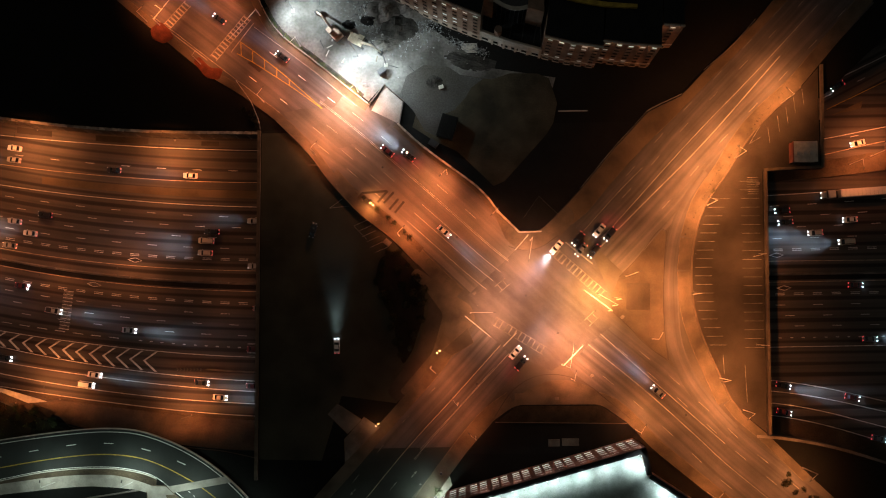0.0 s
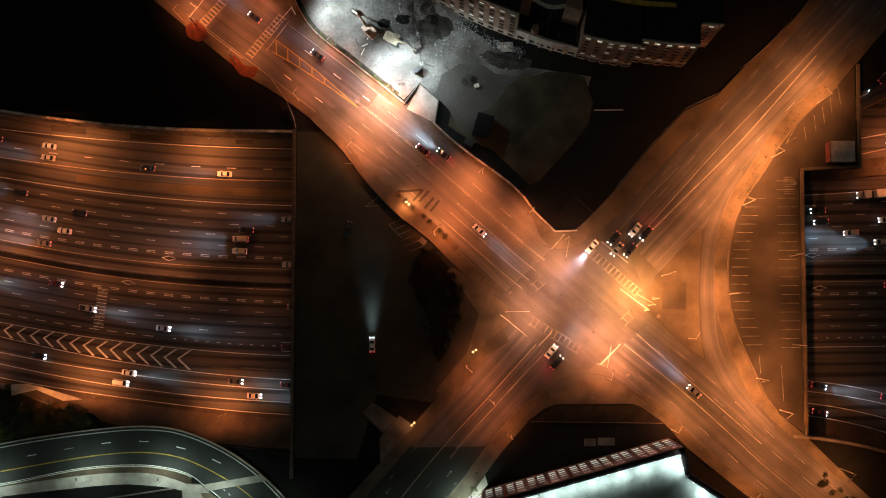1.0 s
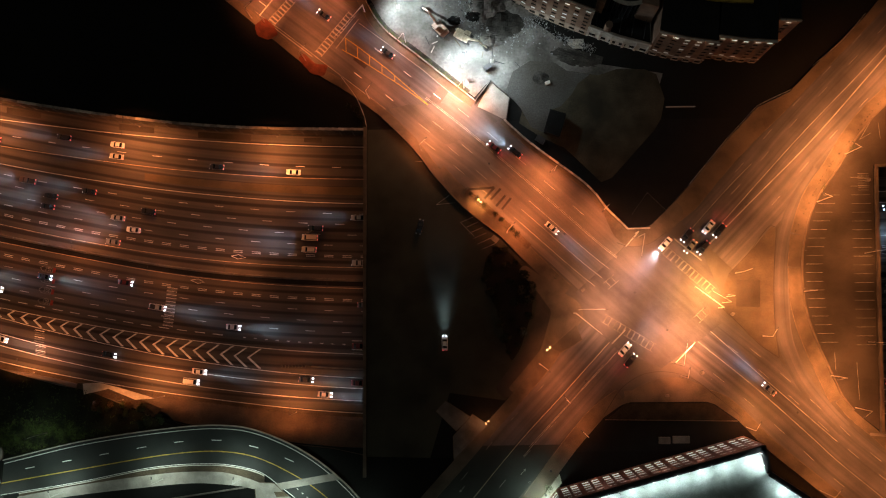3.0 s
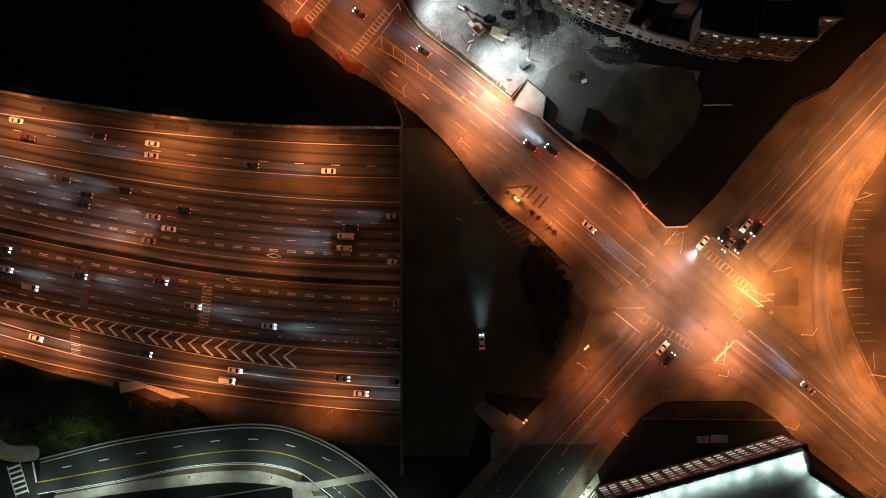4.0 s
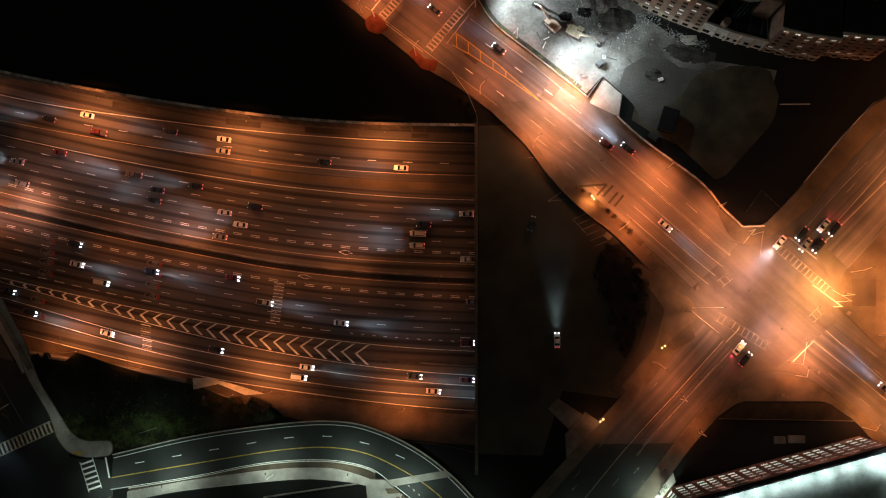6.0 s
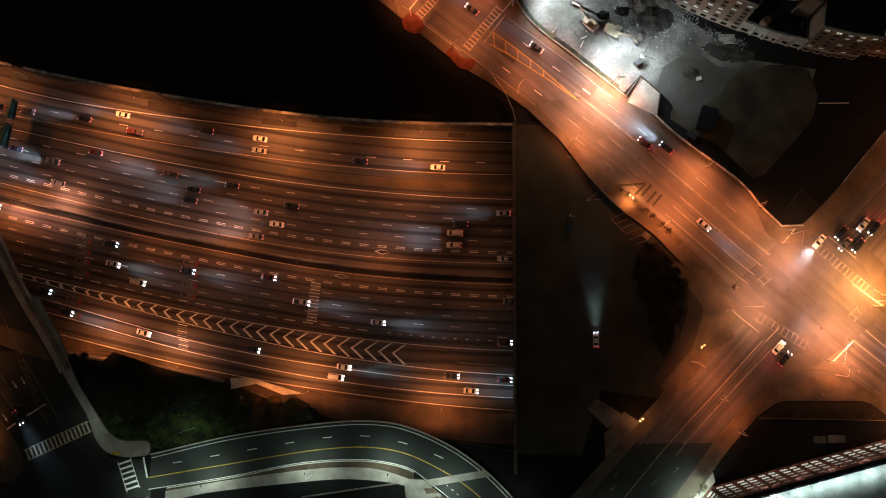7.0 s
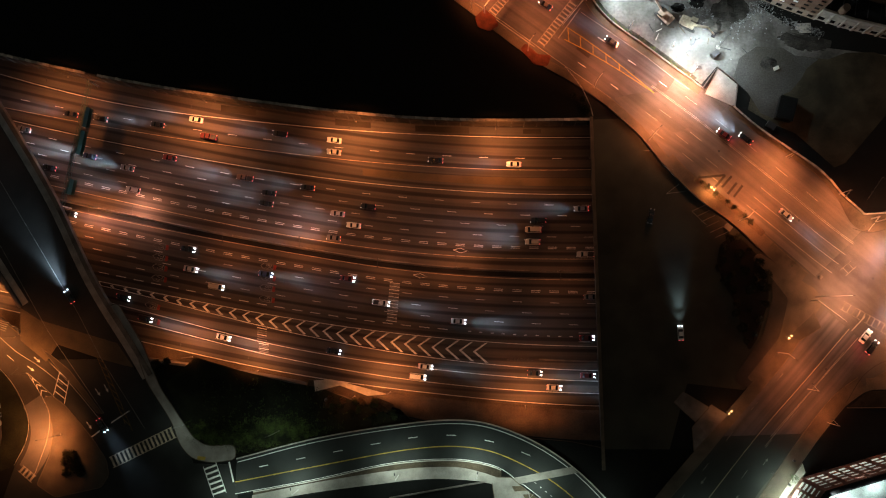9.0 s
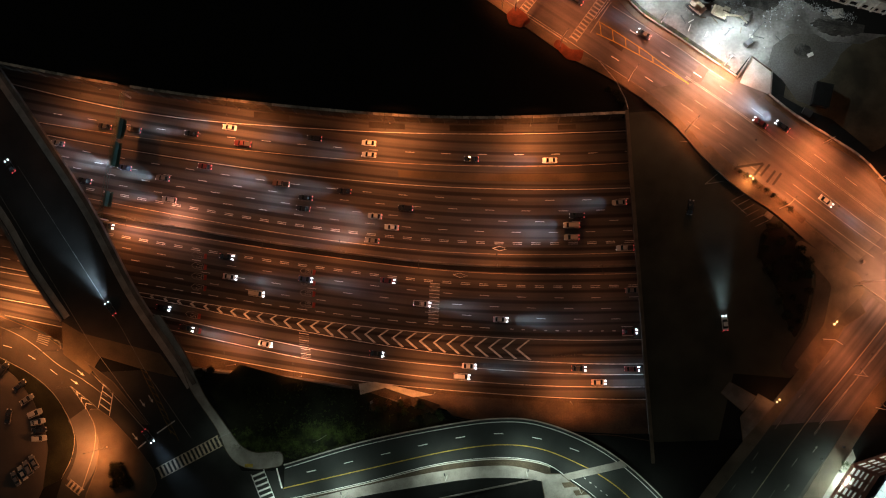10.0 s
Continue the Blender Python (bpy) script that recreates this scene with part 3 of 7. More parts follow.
carriage(smooth_line([(-37, 68.4), (-21.9, 57.2), (-5, 42.2), (8.5, 29.8), (19.5, 19.3)], 3), 9.5, 15.2, "asphalt_bridge")
bm = bmesh.new()
slab(bm, [(-52.5, 68.2), (-47.0, 69.6), (-27.6, 70.3), (-22.6, 69.0), (-16.0, 65.0), (-20.0, 61.6), (-33, 56.5), (-43.4, 56.6)], 0.05, 0.0626)
lay = bm.loops.layers.uv.verify()
for f in bm.faces:
    for loop in f.loops:
        x, y = loop.vert.co.x, loop.vert.co.y
        loop[lay].uv = (x * 0.757 - y * 0.653, y * 0.757 + x * 0.653 - 26.2)
part("deck_joint_surface", bm, "asphalt_bridge", street, "paler bridge surface with a straight joint")
carriage(smooth_line([(-125, 138), (-90, 110.5), (-64, 90.3), (-40, 70.8)], 3), 9.5, 11)
carriage(RUN_A2, 11.5, 10.0)
carriage(RUN_B, 8.8, 14)
carriage(RUN_B2, 9.5, 9.5)
bm = bmesh.new()
slab(bm, [(-27.6, -40.3), (3.6, -39.8), (-11.5, -56.2), (-33, -84), (-61, -84), (-38.6, -56.2)], 0.05, 0.0632)
part("new_surface", bm, "asphalt_new", street, "newer dark asphalt with a straight seam")
# the crossing itself
bm = bmesh.new()
slab(bm, [(19.4, 19.2), (28, 27), (40, 25), (48, 20), (53, 8), (53, -2), (44, -9), (34, -16), (20, -10), (12, -2), (7, 8)], 0.05, 0.0635)
lay = bm.loops.layers.uv.verify()
ca_, sa_ = math.cos(radians(-42.5)), math.sin(radians(-42.5))
for f in bm.faces:
    for loop in f.loops:
        x, y = loop.vert.co.x, loop.vert.co.y
        loop[lay].uv = (x * ca_ + y * sa_, y * ca_ - x * sa_)
part("crossing_surface", bm, "asphalt_crossing", street, "polished asphalt in the middle of the crossing")

# yellow median hatching and centre lines
for edge_ in ([(-67.0, 92.3), (-62.7, 89.2), (-52.9, 81.5), (-39.8, 69.7)], [(-68.1, 88.4), (-62.3, 85.1), (-54.8, 80.2), (-49.1, 76.4), (-39.8, 69.6)]):
    solid_line(street, "centre_line", edge_, R, 0.24, "yellow")
for bar_ in ([(-66.8, 92.0), (-66.6, 87.8)], [(-62.9, 89.1), (-62.8, 85.3)], [(-58.9, 86.1), (-58.9, 82.8)], [(-54.8, 82.9), (-54.8, 80.3)], [(-50.7, 79.5), (-50.6, 77.6)]):
    solid_line(street, "hatch_bar", bar_, R + 0.002, 0.24, "yellow")
solid_line(street, "centre_line", RUN_A[10:], R, 0.16, "worn_bar")
solid_line(street, "centre_line", shifted(RUN_A, 0.45)[10:], R, 0.12, "worn_bar")
solid_line(street, "centre_line", RUN_A2[:16], R, 0.3, "worn_bar")
solid_line(street, "centre_line", RUN_A2[15:], R + 0.002, 0.2, "worn_bar")
solid_line(street, "turn_lane_line", smooth_line([(49.6, -4.4), (65, -18.4), (80.8, -32.6), (88, -39)], 3), R, 0.24, "worn_bar")
solid_line(street, "centre_line", smooth_line([(48.2, 21.6), (66, 39.2), (82.9, 55.9), (109.2, 85.1)], 3), R, 0.36, "worn_bar")
solid_line(street, "turn_lane_line", smooth_line([(50.5, 26.4), (54.4, 30.4), (79.3, 57.5), (102.7, 81.4), (122, 102)], 3), R, 0.22, "worn_bar")
solid_line(street, "turn_lane_line", smooth_line([(44.0, 27.8), (56, 41.0), (64, 49.0)], 3), R, 0.16, "worn_bar")
solid_line(street, "centre_line", RUN_B2, R, 0.15, "pale_line")
solid_line(street, "turn_lane_line", shifted(RUN_B2, 3.3)[2:14], R, 0.15, "worn_bar")
solid_line(street, "turn_lane_line", smooth_line([(20.4, -10.4), (6.8, -24.9), (-3.1, -35.7), (-10, -43.5)], 3), R, 0.18, "worn_bar")
for off, first in ((3.9, 8.0), (-4.5, 4.0), (-7.9, 1.0), (-11.4, 6.0)):
    dashed_line(street, "lane_dashes", shifted(RUN_A, off)[11:], R, first, 4.6, 12.2, 0.16, "worn_bar", 40.0 if off < 0 else 70.0)
for off in (-4.2, -7.9, -11.4):
    solid_line(street, "turn_lane_line", shifted(RUN_A, off)[-11:], R, 0.17, "worn_bar")
for off, first in ((5.0, 0.0), (8.6, 6.0), (-4.9, 2.0)):
    dashed_line(street, "lane_dashes", shifted(RUN_A2, off), R, first + 8, 4.2, 12.2, 0.16, "worn_bar")
for off, first in ((3.2, 0.0), (7.0, 6.0), (-8.6, 6.0)):
    dashed_line(street, "lane_dashes", shifted(RUN_B, off)[4:], R, first + 4, 4.0, 14.2, 0.14, "worn_bar")
for off, first in ((4.2, 30.0), (-6.5, 24.0)):
    dashed_line(street, "lane_dashes", shifted(RUN_B2, off), R, first, 3.2, 12.2, 0.16, "faded")
solid_line(street, "kerb_line", [(-96.8, 101.6), (-87.7, 94.9), (-75.4, 85.2), (-62.2, 75.0), (-53.7, 68.4)], R, 0.18, "worn_bar")
solid_line(street, "kerb_line", [(-62.4, 97.2), (-53.0, 90.1), (-41.7, 81.4), (-32.4, 73.4), (-28.5, 70.4)], R, 0.18, "worn_bar")
for x, y in ((-94.4, 104.3), (-62.7, 79.7), (-52.4, 72.1), (-46.5, 79.9), (-36.8, 72.4), (-56, 87.8)):
    v = Vector((0.79, -0.61))
    solid_line(street, "lane_dash", [(x - v.x * 1.5, y - v.y * 1.5), (x + v.x * 1.5, y + v.y * 1.5)], R + 0.002, 0.22)


def crosswalk(a, b, wide, bars, label, bar=0.45, z=R + 0.003, mat="worn_bar"):
    """Two border lines and rungs from a to b."""
    a, b = Vector(a), Vector(b)
    v = (b - a).normalized()
    s = Vector((-v.y, v.x)) * wide / 2
    for k in (-1, 1):
        solid_line(street, "crosswalk_line", [tuple(a + s * k), tuple(b + s * k)], z, 0.22, mat)
    for k in range(bars):
        p = a.lerp(b, (k + 0.5) / bars)
        bm = bmesh.new()
        q = [p + v * i * bar + s * j for i, j in ((-1, -0.96), (1, -0.96), (1, 0.96), (-1, 0.96))]
        slab(bm, [tuple(w) for w in q], z, z + 0.005)
        part("crosswalk_bar", bm, mat, street, label)


crosswalk((35.5, 21.8), (50.8, 8.0), 2.8, 13, "", 0.24, mat="ghost")
crosswalk((15.8, 0.0), (31.8, -9.7), 2.7, 11, "", 0.2, mat="ghost")
crosswalk((-75.9, 86.8), (-64.5, 100.6), 2.6, 13, "", 0.26)
crosswalk((-91.5, 97.7), (-84.5, 105.5), 2.6, 8, "", 0.26)
crosswalk((45.3, -0.9), (48.6, 2.2), 2.4, 2, "", 0.12, mat="ghost")
crosswalk((16.8, 10.0), (20.2, 12.8), 2.4, 2, "", 0.12, mat="ghost")
for a, b in (((38.9, 25.1), (47.4, 18.1)), ((18.5, -8.2), (22.8, -3.9)), ((-62.6, 98.5), (-70.0, 88.8)), ((-90.6, 96.2), (-77.8, 86.2))):
    solid_line(street, "stop_line", [a, b], R + 0.003, 0.32, "worn_bar")

# dark stripes on the lanes beside the bridge street
for a, b in (((-26.8, 41.6), (-18.4, 42.2)), ((-18.4, 42.2), (-21.6, 38.6)), ((-16.4, 41.8), (-19.6, 38.3)), ((-14.9, 39.6), (-17.9, 36.1)), ((-13.1, 38.7), (-16.0, 35.1))):
    solid_line(street, "dark_stripe", [a, b], R + 0.002, 0.75, "asphalt_ramp")

# ---- pavements with kerbs ----
def pavement(edge, wide, label="worn concrete pavement with a stone kerb", mat="sidewalk"):
    """A raised strip inside a street's edge, with its kerb."""
    line = smooth_line(edge, 3.0)
    inner = shifted(line, wide)
    bm = bmesh.new()
    strip(bm, inner, line, -0.1, 0.2)
    ob = part("pavement", bm, mat)
    tagged(ob, label, "pavement", kind="structure")
    bm = bmesh.new()
    strip(bm, shifted(line, wide + 0.22), inner, -0.1, 0.215)
    part("kerb", bm, "kerb", ob)
    return ob


def rounded(pts, r=2.0):
    """The polygon with its corners rounded."""
    out = []
    for i in range(len(pts)):
        a, b, c = Vector(pts[i - 1]), Vector(pts[i]), Vector(pts[(i + 1) % len(pts)])
        k = min(r, (a - b).length * 0.45, (c - b).length * 0.45)
        p, q = b + (a - b).normalized() * k, b + (c - b).normalized() * k
        for t in (0, 0.25, 0.5, 0.75, 1):
            out.append(tuple(p.lerp(b, t).lerp(b.lerp(q, t), t)))
    return out


def raised(pts, mat, label, name="pavement", z=0.2, cat="pavement", edge=True):
    bm = bmesh.new()
    slab(bm, pts, -0.1, z)
    ob = part(name, bm, mat)
    tagged(ob, label, cat, kind="structure")
    bm = bmesh.new()
    if not edge:
        return ob
    loop = pts + [pts[0]]
    strip(bm, shifted(loop, 0.1), shifted(loop, -0.12), -0.1, z + 0.015)
    part("kerb", bm, "kerb", ob)
    return ob


pavement(A_S[:7], 2.5)
pavement(A_S[6:], 4.2)
pavement(B_W, 3.6)
pavement(B_E, 4.6)
pavement(A_SE, 3.4)
pavement(A_NE[1:5], 2.6)
pavement(A_NE[4:9], 4.2)
pavement(A_NE[9:], 4.3)
pavement(A_NE[8:10], 4.3)
raised(B_NW[:-2] + [(36.4, 28.9), (41.5, 31.2), (46.2, 35.0), (57.4, 48.4), (66.6, 57.8), (76, 66.8), (87, 78), (104, 95), (122, 114)], "pavement_dull", "dull asphalt pavement with a stone kerb")
pavement(A_N1, 1.4)
pavement(A_N2[2:], 2.4)


raised(rounded([(69.9, 29.0), (62.2, 20.2), (55.7, 13.4), (52.6, 6.5), (53.4, 3.0), (58.1, -1.5), (65.1, -8.7), (70.7, -12.6), (69.7, -2.4), (69.6, 8.3), (70.5, 22.8), (71.0, 27.9)], 1.0), "island", "bare triangular traffic island with a worn kerb", "traffic_island", 0.14, "traffic island", edge=False)
slip = smooth_line([(90.5, -35.5), (84.0, -28.3), (77.5, -19.5), (73.0, -8.0), (72.0, 4.0), (72.3, 16.0), (74.2, 27.0), (78.5, 37.5), (85.0, 47.0)], 3)
bm = bmesh.new()
strip(bm, shifted(slip, 2.4), shifted(slip, -2.6), 0.05, 0.0646)
part("carriageway", bm, "asphalt", street, "paler turning lane with tyre tracks")
# thin dark lines along the kerb edges
for seam in ([(55.7, 13.6), (62.2, 20.3), (69.6, 29.2), (71.2, 28.4), (70.7, 22.8), (69.8, 8.3), (69.9, -2.4), (70.9, -12.8)], [(70.7, -12.8), (65.1, -8.9), (58.1, -1.7), (53.2, 3.0)], [(15.6, -30.4), (21.5, -22.0), (28.5, -17.8), (36, -17.2), (44, -19.6), (51, -25.0), (58.5, -31.2)], [(20.5, 24.0), (25, 22.6), (31, 23.6), (36.6, 27.4)]):
    solid_line(street, "dark_seam", smooth_line(seam, 2.0), 0.236, 0.2, "asphalt_dim")
raised(rounded([(24, 28.2), (31, 28.8), (40, 37.5), (42.5, 33), (37.5, 27), (31, 23.4), (24.5, 22.4), (20, 25.5), (15, 37)], 3.0), "sidewalk", "rounded corner pavement of worn concrete", z=0.23, edge=False)
raised(rounded([(1, 9.5), (8.5, 5.0), (10.0, 0.0), (4.5, -6), (-1.5, -10.2), (2.8, 1.5)], 2.5), "sidewalk", "rounded corner pavement of worn concrete", z=0.228, edge=False)
raised(rounded([(16, -31), (22.3, -26.6), (49.3, -26.5), (55, -30.5), (49, -22.5), (41, -19), (33, -18.8), (24, -23)], 3.0), "sidewalk", "broad corner pavement of worn concrete", z=0.228, edge=False)
# sidewalk, this ring and the bed step darker to imitate fading light
raised(rounded([(-12.5, 20.5), (4, 8), (4, 0), (-0.5, -9.4), (-15.2, -26.0), (-19.0, -22.5), (-9.4, -9.6), (-5.4, 2.6), (-5.3, 10.2), (-7.8, 16.2), (-11.2, 20.2)], 2.0), "asphalt_dim", "paved corner in a duller colour that imitates fading lamp light", z=0.186, edge=False)
raised(rounded([(-9, 17.2), (4, 8), (4, 0), (-0.5, -9.4), (-13.0, -23.6), (-14.6, -22.2), (-4.0, -9.9), (-0.5, 2.2), (-6.5, 10.5), (-11.2, 15.2)], 1.5), "sidewalk", "worn concrete corner of the pavement", z=0.192, edge=False)
raised([(-1.2, -9.4), (7.2, -2.2), (9.1, -7.0), (2.2, -11.0)], "island", "pale triangular concrete landing at the crossing", z=0.24)
raised([(-32.0, -44.6), (-32.2, -37.3), (-26, -30.3), (-21.0, -33.6)], "concrete_dark", "dull concrete landing beside the street", z=0.22)
raised([(-37.6, -29.4), (-34.6, -26.1), (-26.6, -31.2), (-31.2, -35.6)], "concrete_dark", "short concrete ramp down to the parking lot", z=0.18)
bm = bmesh.new()
slab(bm, [(-23.6, 68.8), (-14.6, 64.2), (-13.4, 71.6), (-19.3, 77.0)], 0.0, 0.23)
plaza = part("pavement", bm, "concrete")
tagged(plaza, "pale paved landing at the building site gate", "pavement", kind="structure")
for a, b in (((-13.2, 71.8), (-19.3, 77.2)), ((-13.2, 71.8), (-14.5, 64.0)), ((-19.4, 77.2), (-24.4, 70.6))):
    bm = bmesh.new()
    strip(bm, shifted([a, b], 0.14), shifted([a, b], -0.14), 0.2, 1.1)
    o = part("low_wall", bm, "concrete_dark")
    tagged(o, "low weathered wall round the gate landing", "wall", kind="structure")
# planting bed between the crossing and the garage
bm = bmesh.new()
slab(bm, [(16.2, -32.2), (22.4, -27.1), (49.3, -27.0), (57.2, -32.6)], -0.2, 0.12)
bed = part("planting_bed", bm, "bed_soil")
tagged(bed, "dark planting bed behind the pavement", "planting bed", kind="structure")
bm = bmesh.new()
strip(bm, [(15.8, -32.0), (57.4, -32.5)], [(15.8, -32.2), (57.4, -32.7)], -0.2, 0.5)
part("retaining_kerb", bm, "kerb", bed)

for pts in ([(-93.8, 99.6), (-90.6, 96.9), (-89.0, 93.8), (-92.4, 91.9), (-96.2, 93.5), (-97.0, 96.9)], [(-80.7, 87.6), (-76.9, 83.7), (-72.4, 83.3), (-73.8, 79.5), (-78.1, 80.3), (-82.5, 85.7)]):
    bm = bmesh.new()
    slab(bm, rounded(pts, 1.0), 0.1, 0.226)
    o = part("kerb_ramp", bm, "brick_red")
    tagged(o, "dark red brick kerb ramp at the crossing", "kerb ramp", kind="structure")
# patches of newer and older surfacing
for x, y, w_, d_, a, m_ in ((61.8, 7.5, 7.5, 8.5, -2, "asphalt_dim"), (-62, 84, 5, 1.4, -40, "asphalt_dim")):
    v, s = Vector((math.cos(radians(a)), math.sin(radians(a)))), Vector((-math.sin(radians(a)), math.cos(radians(a))))
    c_ = Vector((x, y))
    bm = bmesh.new()
    slab(bm, [tuple(c_ + v * i * w_ / 2 + s * j * d_ / 2) for i, j in ((-1, -1), (1, -1), (1, 1), (-1, 1))], 0.05, 0.0645 if x < 0 else 0.146)
    part("repair_patch", bm, m_, street)
# manhole covers
for x, y in ((26, 8), (36, -4), (4, 27), (-20, 50), (62, 36), (76, -30), (10, -20), (-46, 76), (48, 3)):
    bm = tube(bmesh.new(), (x, y, 0.05), (x, y, 0.067), 0.36, 0.36, 14)
    part("manhole_cover", bm, "dark_steel", street, "round iron manhole cover")

# ---- painted symbols on the motorway: diamonds, route shields, words too worn to read ----
for x, y, a in ((-117.4, 12.95, -9), (-103.8, 21.0, -6), (109, 21.0, 1), (111, 10.2, 1)):
    m_ = Matrix.Translation((x, y, 0)) @ Matrix.Rotation(radians(a), 4, "Z")
    pts = [m_ @ Vector((px, py, 0)) for px, py in ((-2.4, 0), (0, -0.75), (2.4, 0), (0, 0.75), (-2.4, 0))]
    solid_line(motorway, "diamond", [(p.x, p.y) for p in pts], P + 0.008, 0.17)


NUMERALS = {}


def numerals(text):
    """A flat mesh of painted figures in the built-in font, centred and 1 m high."""
    if text not in NUMERALS:
        curve = bpy.data.curves.new("numerals", "FONT")
        curve.body, curve.align_x, curve.align_y, curve.size, curve.extrude, curve.resolution_u = text, "CENTER", "CENTER", 1.35, 0.002, 2
        ob = new("numerals", curve)
        NUMERALS[text] = bpy.data.meshes.new_from_object(ob)
        bpy.data.objects.remove(ob)
        bpy.data.curves.remove(curve)
        NUMERALS[text].materials.clear()
        NUMERALS[text].materials.append(M["faded"])
    return NUMERALS[text]


def shield(x, y, a, s=1.0, text="75"):
    """A worn route shield: dark body, pale outline, red band, its number."""
    m_ = Matrix.Translation((x, y, 0)) @ Matrix.Rotation(radians(a), 4, "Z")
    out = [m_ @ Vector((px * s, py * s, 0)) for px, py in ((-2.6, 0), (-1.6, 0.95), (0.2, 1.05), (1.6, 0.9), (1.6, -0.9), (0.2, -1.05), (-1.6, -0.95), (-2.6, 0))]
    solid_line(motorway, "shield_outline", [(p.x, p.y) for p in out], P + 0.006, 0.16, "faded")
    red = [m_ @ Vector((px * s, py * s, 0)) for px, py in ((1.75, -0.95), (2.7, -0.8), (2.7, 0.8), (1.75, 0.95))]
    part("shield_band", slab(bmesh.new(), [(p.x, p.y) for p in red], P + 0.004, P + 0.01), "red_paint", motorway)
    o = part("shield_number", numerals(text), None, motorway)
    o.matrix_basis = Matrix.Translation((x, y, P + 0.009)) @ Matrix.Rotation(radians(a - 90), 4, "Z") @ Matrix.Diagonal((1.25 * s, 2.2 * s, 1.0, 1.0))


for x0 in (-205, -168.5):
    for f in (0.27, 0.44, 0.6, 0.77):
        dx = -(f - 0.5) * 6
        x = x0 + dx * 0.2
        shield(x, float(np.interp(x, XS, mixed(S1, S2, f))), heading_of(S1, x), 1.0, "75" if x0 < -200 else "85")
for x, f in ((-207.6, 0.5), (-207.6, 1.45)):
    shield(x, float(np.interp(x, XS, mixed(GORE, SA, f))), heading_of(SA, x))
for x0, lines, n in ((-126.5, (S1, S2, 0.22, 0.82), 34), (-170.5, (GORE, SA, 0.15, 0.85), 6), (-170.0, (SA, SB, 0.15, 0.85), 6), (-64.0, (S1, S2, 0.8, 0.98), 5)):
    a_, b_, f0, f1 = lines
    for k in range(n):
        if n > 20 and k % 9 == 8:
            continue
        f = f0 + (f1 - f0) * k / (n - 1)
        x = x0 - 2.2 * (f - 0.5) if n > 20 else x0
        y = float(np.interp(x, XS, mixed(a_, b_, f)))
        v = Vector((1, math.tan(radians(heading_of(S1, x))))).normalized()
        w_ = 1.7
        solid_line(motorway, "worn_letter_bar", [(x - v.x * w_, y - v.y * w_), (x + v.x * w_, y + v.y * w_)], P + 0.007, 0.2, "faded" if k % 3 else "white")

# ---- parking lots on the deck ----
bm = bmesh.new()
slab(bm, [(-59.6, -43.6), (-59.6, 61.6), (-50, 61.6), (-45, 55.4), (-38.4, 46.4), (-28, 35), (-17, 26.2), (-9.4, 18.4), (2.6, 6.8), (-2, -10), (-15.6, -26), (-33.2, -23.6), (-39.5, -44)], -0.1, 0.02)
lot_w = part("parking_lot", bm, "asphalt_lot")
tagged(lot_w, "dark unlit asphalt parking lot with faded stalls", "parking lot", kind="structure")
for k in range(6):
    a = Vector((-29.4 + 1.35 * k, 30.9 - 1.75 * k))
    solid_line(lot_w, "stall_line", [tuple(a), (a.x + 4.4, a.y + 1.9)], 0.024, 0.16, "faded")
for a, b in (((-37.2, 36.8), (-33, 39.8)), ((-37.2, 36.8), (-31, 37.4)), ((-44, 51), (-41, 51)), ((-29.4, 30.9), (-25.0, 26.4))):
    solid_line(lot_w, "stall_line", [a, b], 0.024, 0.16, "faded")
# near-black patch imitates the unlit ground beyond the corner
bm = bmesh.new()
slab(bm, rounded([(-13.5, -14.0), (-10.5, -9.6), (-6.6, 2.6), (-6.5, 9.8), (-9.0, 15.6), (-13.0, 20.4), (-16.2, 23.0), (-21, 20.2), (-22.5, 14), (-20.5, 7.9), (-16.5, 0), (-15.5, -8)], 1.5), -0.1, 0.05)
o = part("planting_bed", bm, "unlit_bed")
tagged(o, "ground between parking lot and street, coloured near black as unlit", "planting bed", kind="structure")
bm = bmesh.new()
slab(bm, [(101.4, -35.6), (102.4, 47.2), (120.8, 48.6), (121.2, 81), (115.5, 74.7), (103, 63.4), (96.4, 55.3), (91.5, 47.4), (83.8, 36.2), (80.3, 25.6), (79, 15.5), (79.6, 3.5), (82.4, -6.6), (86.6, -16.8), (90.4, -25.4), (93.5, -29.4)], -0.1, 0.02)
lot_e = part("parking_lot", bm, "asphalt_dim")
tagged(lot_e, "empty asphalt parking lot with faded white stalls", "parking lot", kind="structure")
for k in range(20):
    y = 44.3 - 2.8 * k
    solid_line(lot_e, "stall_line", [(95.2, y), (101.2, y)], 0.024, 0.13, "faded")
for k in range(18):
    y = 38.7 - 2.75 * k
    x = float(np.interp(y, [-25, -16.6, -6.5, 3.5, 15.5, 25.7, 36.3, 47], [91, 86.9, 82.7, 79.9, 79.3, 80.6, 84.1, 91.3])) + 0.8
    solid_line(lot_e, "stall_line", [(x, y), (x + 5.2, y)], 0.024, 0.13, "faded")
for x, y in ((110.6, 68.3), (107.8, 65.5), (104.6, 61.9), (113.1, 71.6), (115.9, 74.2)):
    solid_line(lot_e, "stall_line", [(x, y), (x + 0.5, y - 5.2)], 0.024, 0.13, "faded")
for a, b in (((95, -14.4), (95.4, -26)), ((88.2, -11.2), (88.4, -17)), ((98.6, 56.5), (102.2, 58.6)), ((98.6, 56.5), (102, 62))):
    solid_line(lot_e, "stall_line", [a, b], 0.024, 0.14, "faded")
